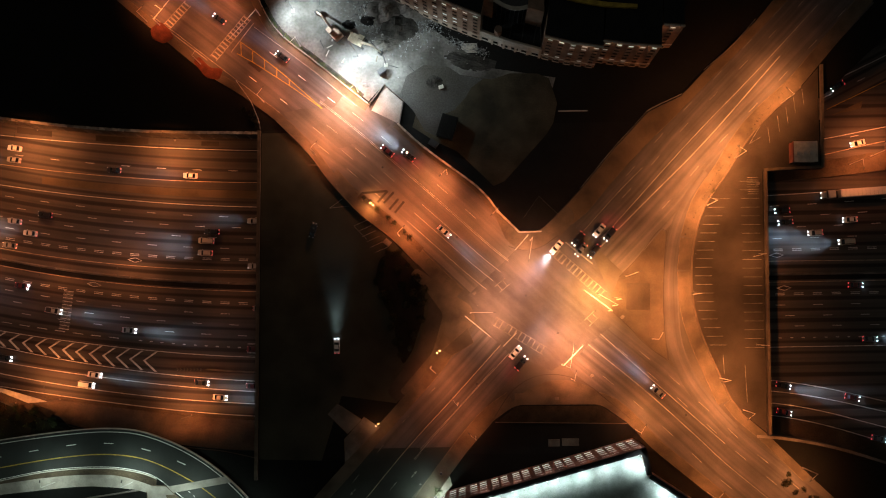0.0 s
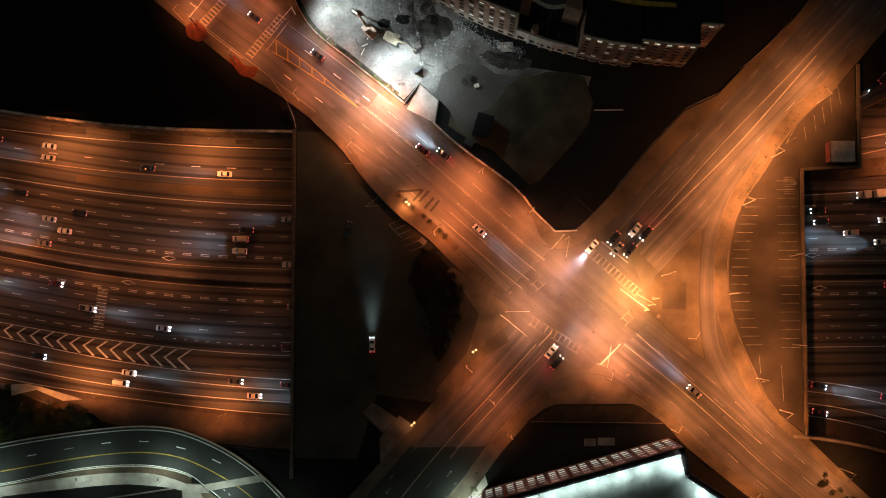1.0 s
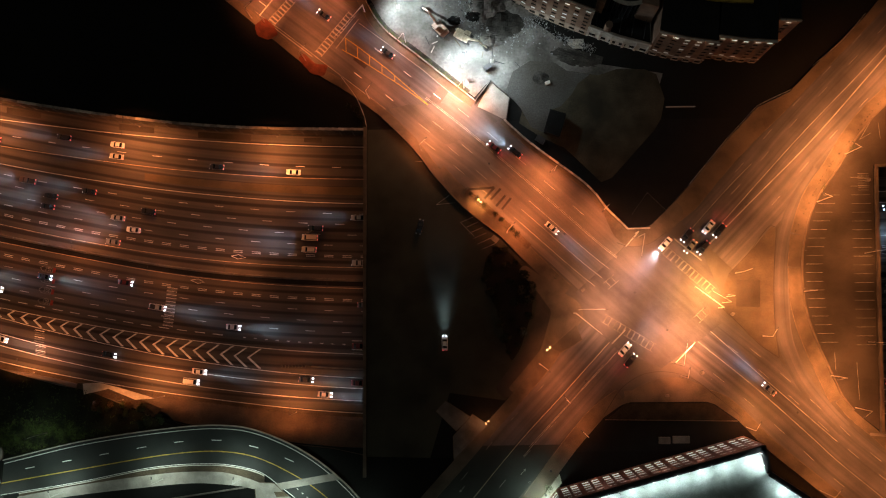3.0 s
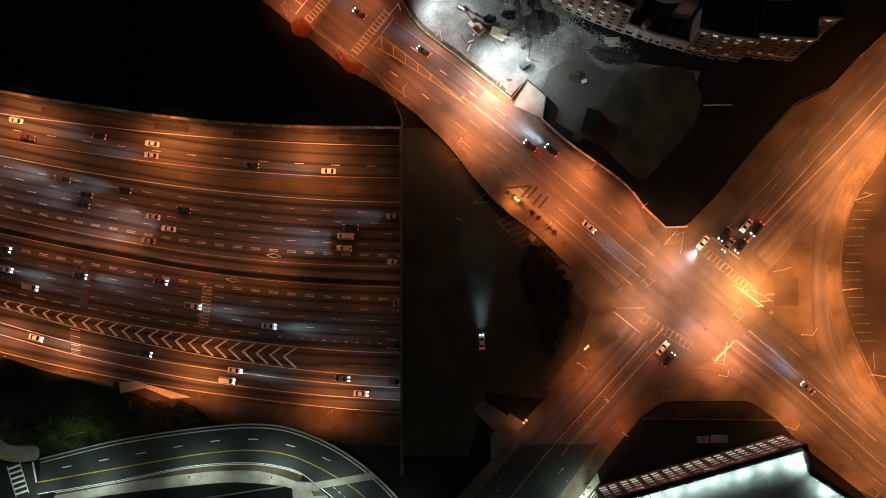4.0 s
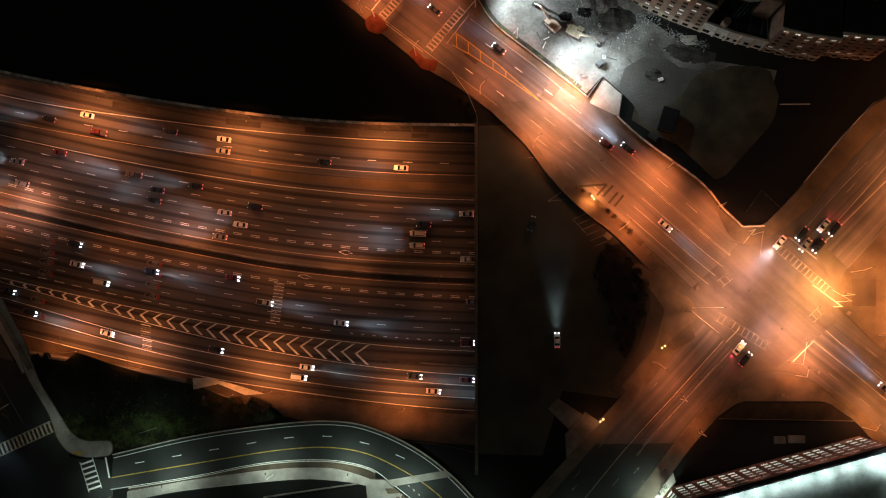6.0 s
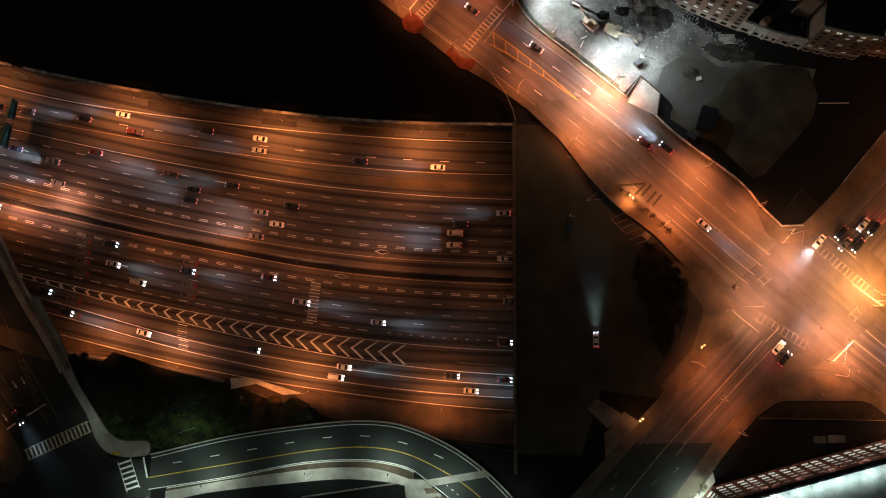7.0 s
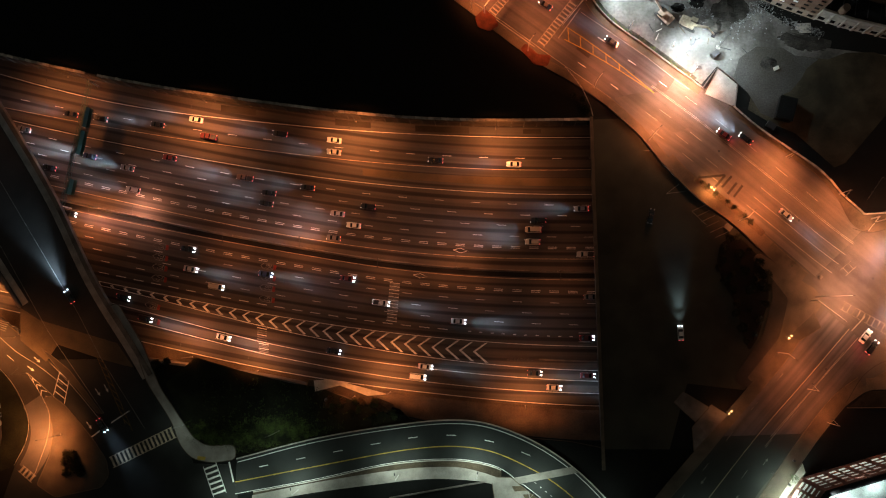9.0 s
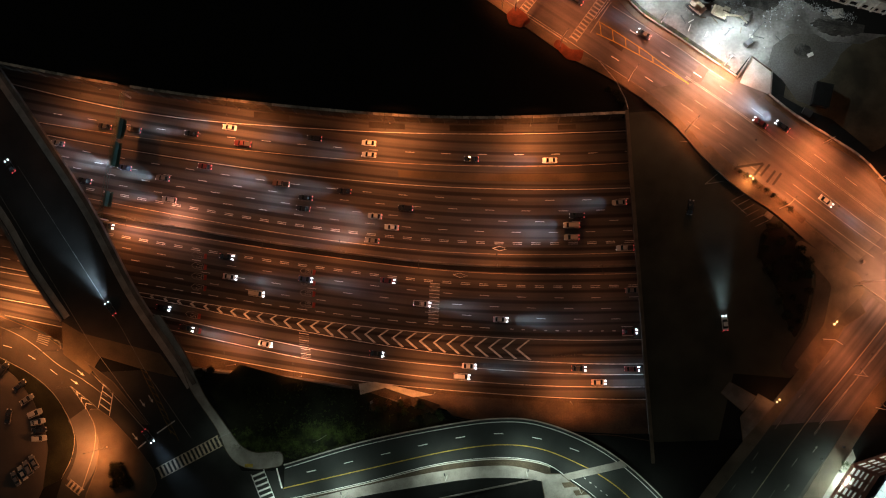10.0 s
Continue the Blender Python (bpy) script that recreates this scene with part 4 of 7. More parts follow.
for k in range(8):
    solid_line(lot_e, "hatch_bar", [(97.5, 40.2 + 0.75 * k), (101.0, 40.2 + 0.75 * k)], 0.0245, 0.12, "faded")
# low wall that follows the slip road's pavement
edge = smooth_line(A_NE[3:15], 3.0)
bm = bmesh.new()
strip(bm, shifted(edge, 0.15), shifted(edge, -0.15), 0.0, 0.95)
lw = part("low_wall", bm, "concrete_dark")
tagged(lw, "low concrete wall between pavement and parking lot", "wall", kind="structure")
bm = bmesh.new()
strip(bm, shifted(edge, 0.22), shifted(edge, -0.22), 0.95, 1.05)
part("coping", bm, "kerb", lw)
# parapets beside the north-west street where it spans the trench
for line in (A_S[4:7], A_S[6:10]):
    e_ = smooth_line(line, 3.0)
    bm = bmesh.new()
    strip(bm, shifted(e_, 0.2), shifted(e_, -0.2), -0.2, 0.9)
    o = part("parapet", bm, "kerb")
    tagged(o, "concrete parapet beside the street", "parapet", kind="structure")
for line in (A_N1,):
    e_ = smooth_line(line, 3.0)
    bm = bmesh.new()
    strip(bm, shifted(e_, 0.2), shifted(e_, -0.25), -0.2, 1.3)
    o = part("wall_site", bm, "concrete_dark")
    tagged(o, "weathered wall between street and building site", "wall", kind="structure")
    rz_ = random.Random(61)
    for k in range(int(length(e_) / 1.9)):
        p, v = along(e_, 1.9 * k + 0.95)
        bm = box(bmesh.new(), -0.93, -0.3 + rz_.uniform(-.04, .04), 1.27, 0.93, 0.3, 1.4 + rz_.uniform(0, 0.05), Matrix.Translation((p.x, p.y, 0)) @ Matrix.Rotation(math.atan2(v.y, v.x), 4, "Z"))
        part("coping_stone", bm, "coping", o)
# site hoarding beside the upper street
e_ = smooth_line(A_N2[2:], 2.0)
bm = bmesh.new()
strip(bm, shifted(e_, 0.16), shifted(e_, -0.16), -0.1, 0.9)
hoarding = part("low_wall", bm, "concrete")
tagged(hoarding, "low pale concrete wall beside the building site", "wall", kind="structure")
for k in range(int(length(e_) / 6)):
    p, v = along(e_, 6 * k + 0.5)
    part("wall_pier", box(bmesh.new(), p.x - 0.22, p.y - 0.22, -0.1, p.x + 0.22, p.y + 0.22, 1.1), "concrete_dark", hoarding)

# low box where the lot meets the bridge street
o = thing("utility_box", "low weathered concrete utility box beside the street wall", "utility box", at=Matrix.Translation((-18.4, 25.4, 0)) @ Matrix.Rotation(radians(-40), 4, "Z"))
part("body", box(bmesh.new(), -1.1, -0.8, 0, 1.1, 0.8, 1.1), "concrete_dark", o)
part("lid", box(bmesh.new(), -1.2, -0.9, 1.1, 1.2, 0.9, 1.22), "concrete_dark", o)

# pay building beside the east lot
booth = thing("flat_roofed_shed", "grey flat-roofed shed with a red end wall", "shed")
part("wall", box(bmesh.new(), 111.7, 50.0, 0, 118.6, 56.2, 3.6), "concrete_dark", booth)
part("roof", box(bmesh.new(), 111.4, 49.8, 3.6, 118.9, 56.4, 3.85), "stone", booth)
part("end_wall", box(bmesh.new(), 111.1, 49.9, 0, 111.38, 56.3, 3.9), "rust", booth, "red-brown end wall")
for k in range(3):
    part("roof_unit", box(bmesh.new(), 112.4 + 2 * k, 52, 3.85, 113.4 + 2 * k, 53, 4.3), "steel", booth)

# ---- west bridge with its junction ----
BR_E = [(-285, 117), (-266.4, 88.7), (-252.4, 66.6), (-237.7, 41.9), (-223.5, 13), (-209.3, -9.9), (-204.9, -17.4), (-196.2, -33)]
BR_W = [(-320, 117), (-298, 85), (-283, 62), (-267.5, 38.1), (-259.6, 23.2), (-248.2, 5.5), (-239.6, -11.5), (-229, -22)]
bm = bmesh.new()
slab(bm, BR_E[:6] + [(-211, -14.8), (-220.6, -11.8), (-236, -6.4), (-248, -4.8)] + BR_W[5::-1], -1.4, 0.05)
bridge = part("bridge_deck", bm, "asphalt_deck")
tagged(bridge, "dark asphalt road bridge over the motorway", "bridge", kind="structure")
for line, w_ in ((BR_E[:7], 0.7), (BR_W[:6], 0.5)):
    e_ = smooth_line(line, 4)
    bm = bmesh.new()
    strip(bm, shifted(e_, w_), shifted(e_, -w_), -1.5, 0.9)
    part("parapet", bm, "concrete_dark", bridge, "weathered concrete parapet")
    bm = bmesh.new()
    s_ = -1 if w_ > 0.6 else 1
    strip(bm, shifted(e_, s_ * 0.8), shifted(e_, s_ * 3.0), 0.05, 0.2)
    part("footway", bm, "concrete", bridge)
bm = bmesh.new()
slab(bm, [(-248.4, 5.4), (-241.9, 1.2), (-216, -6.9), (-210.5, -15), (-220.6, -12.2), (-235.8, -6.9), (-239.6, -12.4), (-248.2, -5.3)], -0.3, 0.07)
part("approach_slab", bm, "red_concrete", bridge, "weathered concrete approach slab")
solid_line(bridge, "centre_line", [(-276, 62), (-246.2, 9.9), (-239.3, -2.1), (-220.3, -29.5)], 0.075, 0.16, "faded")
solid_line(bridge, "centre_line", [(-262, 58), (-229, 3), (-221.5, -11.5), (-206.8, -34.6)], 0.075, 0.14, "faded")
# junction surface
bm = bmesh.new()
slab(bm, [(-294, 12), (-269, 9.2), (-254.5, 2.2), (-246.6, -4.2), (-239.6, -11.8), (-220.6, -12), (-211, -15), (-204, -19), (-196.4, -33), (-191, -46), (-179, -46.5), (-176.9, -55), (-176, -84), (-262, -84), (-253, -55), (-249.6, -45.7), (-245.7, -38.8), (-244.6, -31.8), (-247.6, -23.6), (-252.5, -16.2), (-259.3, -10.4), (-269.4, -4.6), (-294, -9)], -0.3, 0.04)
junction = part("street", bm, "asphalt_black")
tagged(junction, "dark asphalt junction at the end of the bridge", "road", kind="structure")
bm = bmesh.new()
slab(bm, [(-294, 11.5), (-269, 8.5), (-254.5, 1.5), (-246, -5.2), (-236, -15.4), (-231, -20), (-237.5, -24.5), (-240, -30), (-240.5, -38), (-246, -49.5), (-249.8, -46), (-246, -38.8), (-244.9, -31.8), (-247.9, -23.6), (-252.8, -16.2), (-259.6, -10.4), (-269.4, -4.9), (-294, -9)], -0.1, 0.048)
ramp_w = part("slip_road", bm, "asphalt_ramp")
tagged(ramp_w, "curving asphalt slip road lit by street lamps", "road", kind="structure")
part("curve_surface", slab(bmesh.new(), smooth_line([(-247.2, -26.9), (-245.6, -29.5), (-244.4, -35.3), (-245.6, -40.6), (-248.1, -45.5)], 1.5) + smooth_line([(-243.2, -49.7), (-238.7, -42.8), (-237.4, -35.6), (-238.8, -28.3), (-241.4, -23.2)], 1.5), 0.0, 0.051), "asphalt_bridge", ramp_w, "paler surface in the bend")
J = 0.055
for line, col, w_ in (([(-269.1, 8.3), (-254.6, 1.3), (-246.8, -5), (-236, -14.8), (-226, -24)], "yellow", 0.14), ([(-294, 12), (-269.2, 4.8), (-259.3, -0.7), (-249.5, -9), (-242.3, -13.6), (-234, -20)], "white", 0.22), ([(-269.4, -5.2), (-259.6, -10.9), (-252.9, -16.6), (-248, -23.9), (-245.2, -31.8), (-246.3, -38.8), (-250, -45.5)], "white", 0.2),
                       ([(-246, -15.8), (-240.9, -23.6), (-238.3, -29.8), (-238.8, -36.5), (-243.4, -49.5)], "white", 0.2), ([(-246, -15.8), (-240, -21), (-234, -26.6), (-225, -37)], "white", 0.2), ([(-238, -13), (-229, -22.6), (-222, -31)], "white", 0.2)):
    solid_line(ramp_w, "edge_line", smooth_line(line, 2), J, w_, "worn_bar" if col == "white" else "yellow_dim")
for k in range(4):
    c_ = Vector((-244.2 + 1.55 * k, -17.6 - 2.0 * k))
    h_ = 0.4 + 0.35 * k
    for s_ in (-1, 1):
        solid_line(ramp_w, "chevron", [tuple(c_), (c_.x + 0.9 + s_ * h_ * 0.9, c_.y - 1.2 + s_ * h_ * 0.6)], J + 0.002, 0.22)
for k in range(4):
    f = (k + 0.3) / 4
    a, b = Vector((-234.9, -15.3)).lerp(Vector((-237, -23.3)), f), Vector((-231.8, -17.9)).lerp(Vector((-233.4, -26.1)), f)
    solid_line(ramp_w, "hatch_bar", [tuple(a), tuple(b)], J + 0.003, 0.3)
for a, b in (((-234.9, -15.3), (-237, -23.3)), ((-231.8, -17.7), (-233.4, -26.1))):
    solid_line(ramp_w, "hatch_bar", [a, b], J + 0.003, 0.22)
dashed_line(ramp_w, "lane_dashes", smooth_line([(-290, 2), (-266, -2), (-254, -9), (-247, -15)], 2), J, 4, 3, 9)


def arrow(road, x, y, a, size=1.0, z=0.056, mat="white"):
    """A straight lane arrow."""
    m = Matrix.Translation((x, y, 0)) @ Matrix.Rotation(radians(a), 4, "Z")
    pts = [m @ Vector((px * size, py * size, 0)) for px, py in ((-1.4, -0.12), (0.4, -0.12), (0.4, -0.5), (1.5, 0), (0.4, 0.5), (0.4, 0.12), (-1.4, 0.12))]
    bm = bmesh.new()
    slab(bm, [(p.x, p.y) for p in pts], z, z + 0.006)
    part("lane_arrow", bm, mat, road)


arrow(ramp_w, -242.6, -11.7, -40)
arrow(ramp_w, -244.7, -14.5, -36)
arrow(junction, -225.2, -33.2, -54)
for x, y, a in ((-222.4, -22.6, -54), (-219.6, -21.4, -60)):
    arrow(junction, x, y, a)
crosswalk((-217.9, -45.3), (-197.2, -35.8), 3.6, 16, "", 0.36, mat="pale_line")
crosswalk((-185.7, -46.4), (-182.4, -56), 4.3, 6, "", 0.3, mat="fresh_white")
crosswalk((-247.8, -46.4), (-243.3, -50.2), 2.4, 4, "", 0.35, J + 0.004)
for a, b in (((-224.4, -37), (-221.6, -35.0)), ((-217.9, -32.5), (-211.9, -28.8))):
    solid_line(junction, "stop_line", [a, b], 0.047, 0.4)
for k in range(9):
    f = (k + 0.4) / 9
    a, b = Vector((-222.8, -11.0)).lerp(Vector((-213.2, -33.0)), f), Vector((-220.9, -12.0)).lerp(Vector((-210.9, -35.2)), f)
    solid_line(junction, "hatch_bar", [tuple(a), tuple(b)], 0.078 if k < 2 else 0.05, 0.25, "yellow_dim")
raised(rounded([(-240.4, -23.9), (-237.4, -23.5), (-233.2, -26.6), (-227.8, -32.7), (-223.3, -38.4), (-219.4, -44.3), (-218.5, -49.2), (-221, -53), (-236, -56), (-242.3, -51.9), (-238.2, -42.8), (-237.0, -35.6), (-238.3, -28.3)], 1.2), "island", "bare triangular traffic island with a stone kerb", "traffic_island", 0.2, "traffic island")
raised([(-241.1, -8.1), (-234.7, -15.8), (-229.3, -21.2), (-222.6, -29.2), (-220.8, -29.6), (-226.5, -22.1), (-231.9, -15.2), (-238.3, -10.1)], "island", "narrow kerbed island between two roads", "traffic_island", 0.18, "traffic island")
WALK = [(-218.6, 5.3), (-210.4, -7.8), (-206.3, -19.6), (-197.9, -32.5), (-195.5, -39.6), (-191.8, -44.2), (-185.6, -45.8), (-177.1, -44.9), (-177.3, -40.1), (-186.3, -40.5), (-190.7, -38.1), (-193.4, -34.2), (-201.8, -21.6), (-207.6, -7.5), (-215.8, 6.0)]
for a, b in (((-222.8, -11.0), (-213.2, -33.0)), ((-220.9, -12.0), (-210.9, -35.2))):
    solid_line(junction, "hatch_border", [a, b], 0.079, 0.2, "yellow_dim")
for k in range(5):
    a, b = Vector((-256.3, 1.6)).lerp(Vector((-257.0, -0.6)), k / 4), Vector((-252.2, 0.5)).lerp(Vector((-253.3, -2.2)), k / 4)
    solid_line(ramp_w, "worn_letter_bar", [tuple(a), tuple(b)], J + 0.002, 0.26, "faded")
solid_line(ramp_w, "curved_arrow", smooth_line([(-251.2, -0.6), (-249.9, -0.8), (-249.1, -1.9), (-249.0, -3.6)], 0.6), J + 0.002, 0.4, "faded")
raised(rounded(WALK, 3.0), "concrete", "pale concrete footway curving round the street corner", z=0.24)
for x, y in ((-188.5, -44.0),):
    bm = bmesh.new()
    slab(bm, [(x - 1.2, y - 0.7), (x + 1.4, y - 0.9), (x + 1.6, y + 0.2), (x - 1.0, y + 0.4)], 0.2, 0.262)
    o = part("tactile_paving", bm, "yellow")
    tagged(o, "yellow tactile paving at the crossing", "tactile paving", kind="structure")

# ---- curving street with white lines ----
GN = smooth_line([(-176.9, -44.8), (-151.1, -38.8), (-121.4, -34.6), (-107.7, -33.8), (-97.1, -34.9), (-82.9, -40.4), (-71, -48.2), (-59.4, -59.7), (-44, -80)], 2.5)
GY = smooth_line([(-177.5, -52), (-151.6, -47.5), (-121.9, -42.7), (-107.2, -41.9), (-95.7, -43.6), (-83.5, -49), (-75.2, -54.2), (-68.5, -60.2), (-52, -82)], 2.5)
GS = smooth_line([(-177.5, -56.0), (-151.8, -51.8), (-128, -47.2), (-112.4, -46.1), (-102.7, -46.6), (-93.2, -49), (-88.5, -52.4), (-78.5, -60.5), (-60, -84)], 2.5)


def evenly(line, n=90):
    return [tuple(along(line, length(line) * k / n)[0]) for k in range(n + 1)]


bm = bmesh.new()
strip(bm, evenly(GN), evenly(GS), -0.3, 0.05)
green = part("street", bm, "asphalt_fresh")
tagged(green, "smooth new asphalt street curving past the motorway", "road", kind="structure")
G = 0.054
gn = evenly(GN)
solid_line(green, "edge_line", shifted(gn, -0.95), G, 0.22, "fresh_white")
solid_line(green, "centre_line", evenly(GY), G, 0.32, "yellow")
dashed_line(green, "lane_dashes", smooth_line([(-178, -48.8), (-167.9, -47), (-144.2, -42.8), (-120, -38.9), (-107.7, -38.4), (-95.7, -40.5), (-83.8, -44.9), (-77, -48.6)], 2.5), G, 8.4, 3.05, 12.2, 0.24, "fresh_white")
solid_line(green, "edge_line", shifted(evenly(GS), 0.3), G, 0.16, "fresh_white")
solid_line(green, "stop_line", [(-179.4, -45.6), (-178, -52)], 0.0585, 0.5, "fresh_white")
dashed_line(green, "dotted_line", [(-84, -51.8), (-72, -62)], G, 0.5, 0.7, 2.1, 0.2)
bm = bmesh.new()
slab(bm, [(-91.8, -52.6), (-70.1, -48.8), (-68.4, -50.8), (-88.7, -54.3)], 0.0, 0.062)
part("crossing_band", bm, "concrete", green, "pale concrete band across the street")
bm = bmesh.new()
strip(bm, shifted(gn, 0.35), gn, -0.3, 0.75)
gw = part("low_wall", bm, "stone")
tagged(gw, "low white wall along the street edge", "wall", kind="structure")
# verge, footway and steps on the inner side
WU = [(-172, -56.3), (-153.8, -52.9), (-130.1, -49.5), (-118.3, -48.4), (-104.7, -48.6), (-98.1, -50.3), (-93.2, -52)]
WL = [(-172, -59.5), (-157, -56.4), (-129.3, -53.1), (-120, -52.2), (-112.7, -51.9), (-98.3, -53.1), (-95.6, -53.8)]
bm = bmesh.new()
strip(bm, evenly(smooth_line(WU, 2.5), 50), evenly(smooth_line(WL, 2.5), 50), -0.3, 0.22)
fw = part("pavement", bm, "concrete")
tagged(fw, "pale concrete footway following the curving street", "pavement", kind="structure")
bm = bmesh.new()
inner_gs = [p for p in evenly(GS) if -172 < p[0] < -92]
strip(bm, [(x, y - 0.3) for x, y in inner_gs], [(x, float(np.interp(x, [p[0] for p in WU], [p[1] for p in WU])) + 0.05) for x, y in inner_gs], -0.2, 0.14)
vg = part("verge", bm, "soil")
tagged(vg, "brown planted verge between kerb and footway", "verge", kind="structure")
bm = bmesh.new()
strip(bm, [(x, y + 0.0) for x, y in inner_gs], [(x, y - 0.3) for x, y in inner_gs], -0.2, 0.2)
part("kerb", bm, "stone", vg)
raised([(-95.6, -51.6), (-89.2, -51.9), (-86.5, -54.4), (-80.5, -59.2), (-66, -76), (-92, -76), (-94.6, -60)], "concrete", "pale concrete forecourt beside the street", z=0.2)
for a in ((-88.6, -54.6), (-85.2, -57.2)):
    bm = bmesh.new()
    slab(bm, [(a[0] - 0.6, a[1]), (a[0] + 2.4, a[1] + 0.1), (a[0] + 4.0, a[1] - 1.4), (a[0] + 0.2, a[1] - 1.6)], 0.1, 0.45)
    o = part("planter_box", bm, "soil")
    tagged(o, "dark planter bed set in the forecourt", "planter")
bm = bmesh.new()
strip(bm, [(-128, -57.5), (-97.8, -52.9)], [(-128, -57.9), (-97.8, -53.3)], -0.3, 0.8)
o = part("low_wall", bm, "concrete_dark")
tagged(o, "low concrete garden wall below the footway", "wall", kind="structure")
# grassed bank towards the motorway
bm = bmesh.new()
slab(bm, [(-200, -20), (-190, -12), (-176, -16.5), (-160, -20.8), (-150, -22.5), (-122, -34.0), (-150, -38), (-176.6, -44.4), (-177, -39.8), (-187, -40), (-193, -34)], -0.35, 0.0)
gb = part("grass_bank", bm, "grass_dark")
tagged(gb, "rough grass bank above the motorway, coloured dark as unlit", "grass", kind="structure")
rng = random.Random(7)
bm = bmesh.new()
for _ in range(6500):
    # thick in a few drifts beside the street, thin elsewhere
    if rng.random() < 0.88:
        cx, cy, sx, sy = rng.choice(((-181, -39.0, 5, 1.3), (-170, -37.4, 6, 2.4), (-159, -37.0, 5, 1.6), (-164, -35.0, 6, 2.2), (-188, -36.5, 2.5, 1.6)))
        x, y = rng.gauss(cx, sx), rng.gauss(cy, sy)
    else:
        x, y = rng.uniform(-188, -128), rng.uniform(-43, -19)
    lo = float(np.interp(x, [-190, -176, -150, -122], [-40, -44, -38, -34.2]))
    hi = float(np.interp(x, [-190, -176, -150, -122], [-13, -17, -22.5, -34]))
    if not lo + 0.4 < y < hi - 0.3:
        continue
    s = rng.uniform(0.25, 0.7)
    for k in range(3):
        a = rng.uniform(0, 6.28)
        c = Vector((x + rng.uniform(-.3, .3), y + rng.uniform(-.3, .3), 0.0))
        t = Vector((math.cos(a), math.sin(a), 0)) * s * 0.8
        w_ = Vector((-math.sin(a), math.cos(a), 0)) * s * 0.22
        bm.faces.new([bm.verts.new(c - w_), bm.verts.new(c + w_), bm.verts.new(c + t + Vector((0, 0, s * 0.6)))])
tufts = part("grass_tufts", bm, "grass")
tagged(tufts, "tufts of rough grass on the bank", "grass", kind="stuff")
bm = bmesh.new()
slab(bm, [(-154.2, -23.4), (-153.6, -20.0), (-143.8, -21.4), (-131, -26.3), (-126, -28.4), (-128, -31), (-143, -25.0)], -4.0, -0.15)
bk = part("bank", bm, "soil")
tagged(bk, "reddish soil shelf beside the motorway", "bank", kind="structure")
bm = bmesh.new()
slab(bm, [(-151.7, -20.3), (-151.3, -23.8), (-143.3, -22.0), (-134.5, -25.5), (-128.1, -25.1), (-140.1, -21.6), (-146.5, -20.0)], -0.3, 0.04)
part("concrete_ditch", bm, "stone", bk, "pale concrete ditch lining")
# bare slope from the motorway up to the curving street
bx = [x for x in XS if -140 <= x <= -60] + [-60.2]
foot = [(x, float(np.interp(x, XS, SC)) - 1.4) for x in bx]
crest = [(x, min(float(np.interp(x, [-140, -132.8, -122, -108, -97, -83, -70, -60], [-23.4, -26.2, -31, -33.4, -34.6, -38.5, -41.2, -43.4])), float(np.interp(x, XS, S_WALL)) - 1.2 if x > -124 else 99)) for x in bx]
bm = bmesh.new()
rows = []
for i, (f_, c_) in enumerate(zip(foot, crest)):
    rows.append([])
    for k in range(13):
        q = Vector((*f_, HW + 0.06)).lerp(Vector((*c_, -0.12)), k / 12)
        q.z += 0.0 if k in (0, 12) else 0.35 * noise.noise(Vector((q.x * 0.12, q.y * 0.3, 3)))
        rows[-1].append(bm.verts.new(q))
for r_, t_ in zip(rows, rows[1:]):
    for k in range(12):
        bm.faces.new((r_[k], t_[k], t_[k + 1], r_[k + 1]))
slope = part("soil_slope", bm, "soil")
tagged(slope, "bare reddish soil slope below the curving street", "bank", kind="structure")

# west car park
bm = bmesh.new()
slab(bm, [(-294, -11), (-270, -6.9), (-264.2, -12.1), (-258.8, -19.6), (-254.9, -28.8), (-254.1, -36), (-256, -48), (-262, -60), (-294, -60)], -0.2, 0.03)
lot_3 = part("parking_lot", bm, "asphalt_old")
tagged(lot_3, "dim asphalt car park beside the slip road", "parking lot", kind="structure")
bm = bmesh.new()
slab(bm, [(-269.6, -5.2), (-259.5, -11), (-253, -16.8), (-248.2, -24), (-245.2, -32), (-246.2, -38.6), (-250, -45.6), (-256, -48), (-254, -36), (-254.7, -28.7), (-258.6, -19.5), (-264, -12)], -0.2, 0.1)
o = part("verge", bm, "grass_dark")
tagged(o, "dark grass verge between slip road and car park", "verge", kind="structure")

# ---- cars ----
SHAPES = {  # length, width, hood top, belt, roof height, (rear base, rear roof, front roof, front base)
    "sedan": (4.8, 1.84, 0.86, 0.95, 1.45, (-1.75, -0.95, 0.35, 1.15)),
    "suv": (4.9, 1.95, 1.05, 1.12, 1.78, (-2.3, -2.0, 0.35, 1.15)),
    "van": (5.3, 2.0, 1.15, 1.25, 2.1, (-2.55, -2.45, 1.0, 1.75)),
    "pickup": (5.7, 2.0, 1.1, 1.15, 1.85, (-0.6, -0.35, 0.75, 1.45)),
}
WHEEL = {}


def loft(bm, rings):
    rows = [[bm.verts.new(p) for p in r] for r in rings]
    for a, b in zip(rows, rows[1:]):
        n = len(a)
        for k in range(n):
            bm.faces.new((a[k], a[(k + 1) % n], b[(k + 1) % n], b[k]))
    bm.faces.new(rows[0][::-1])
    bm.faces.new(rows[-1])
    return bm


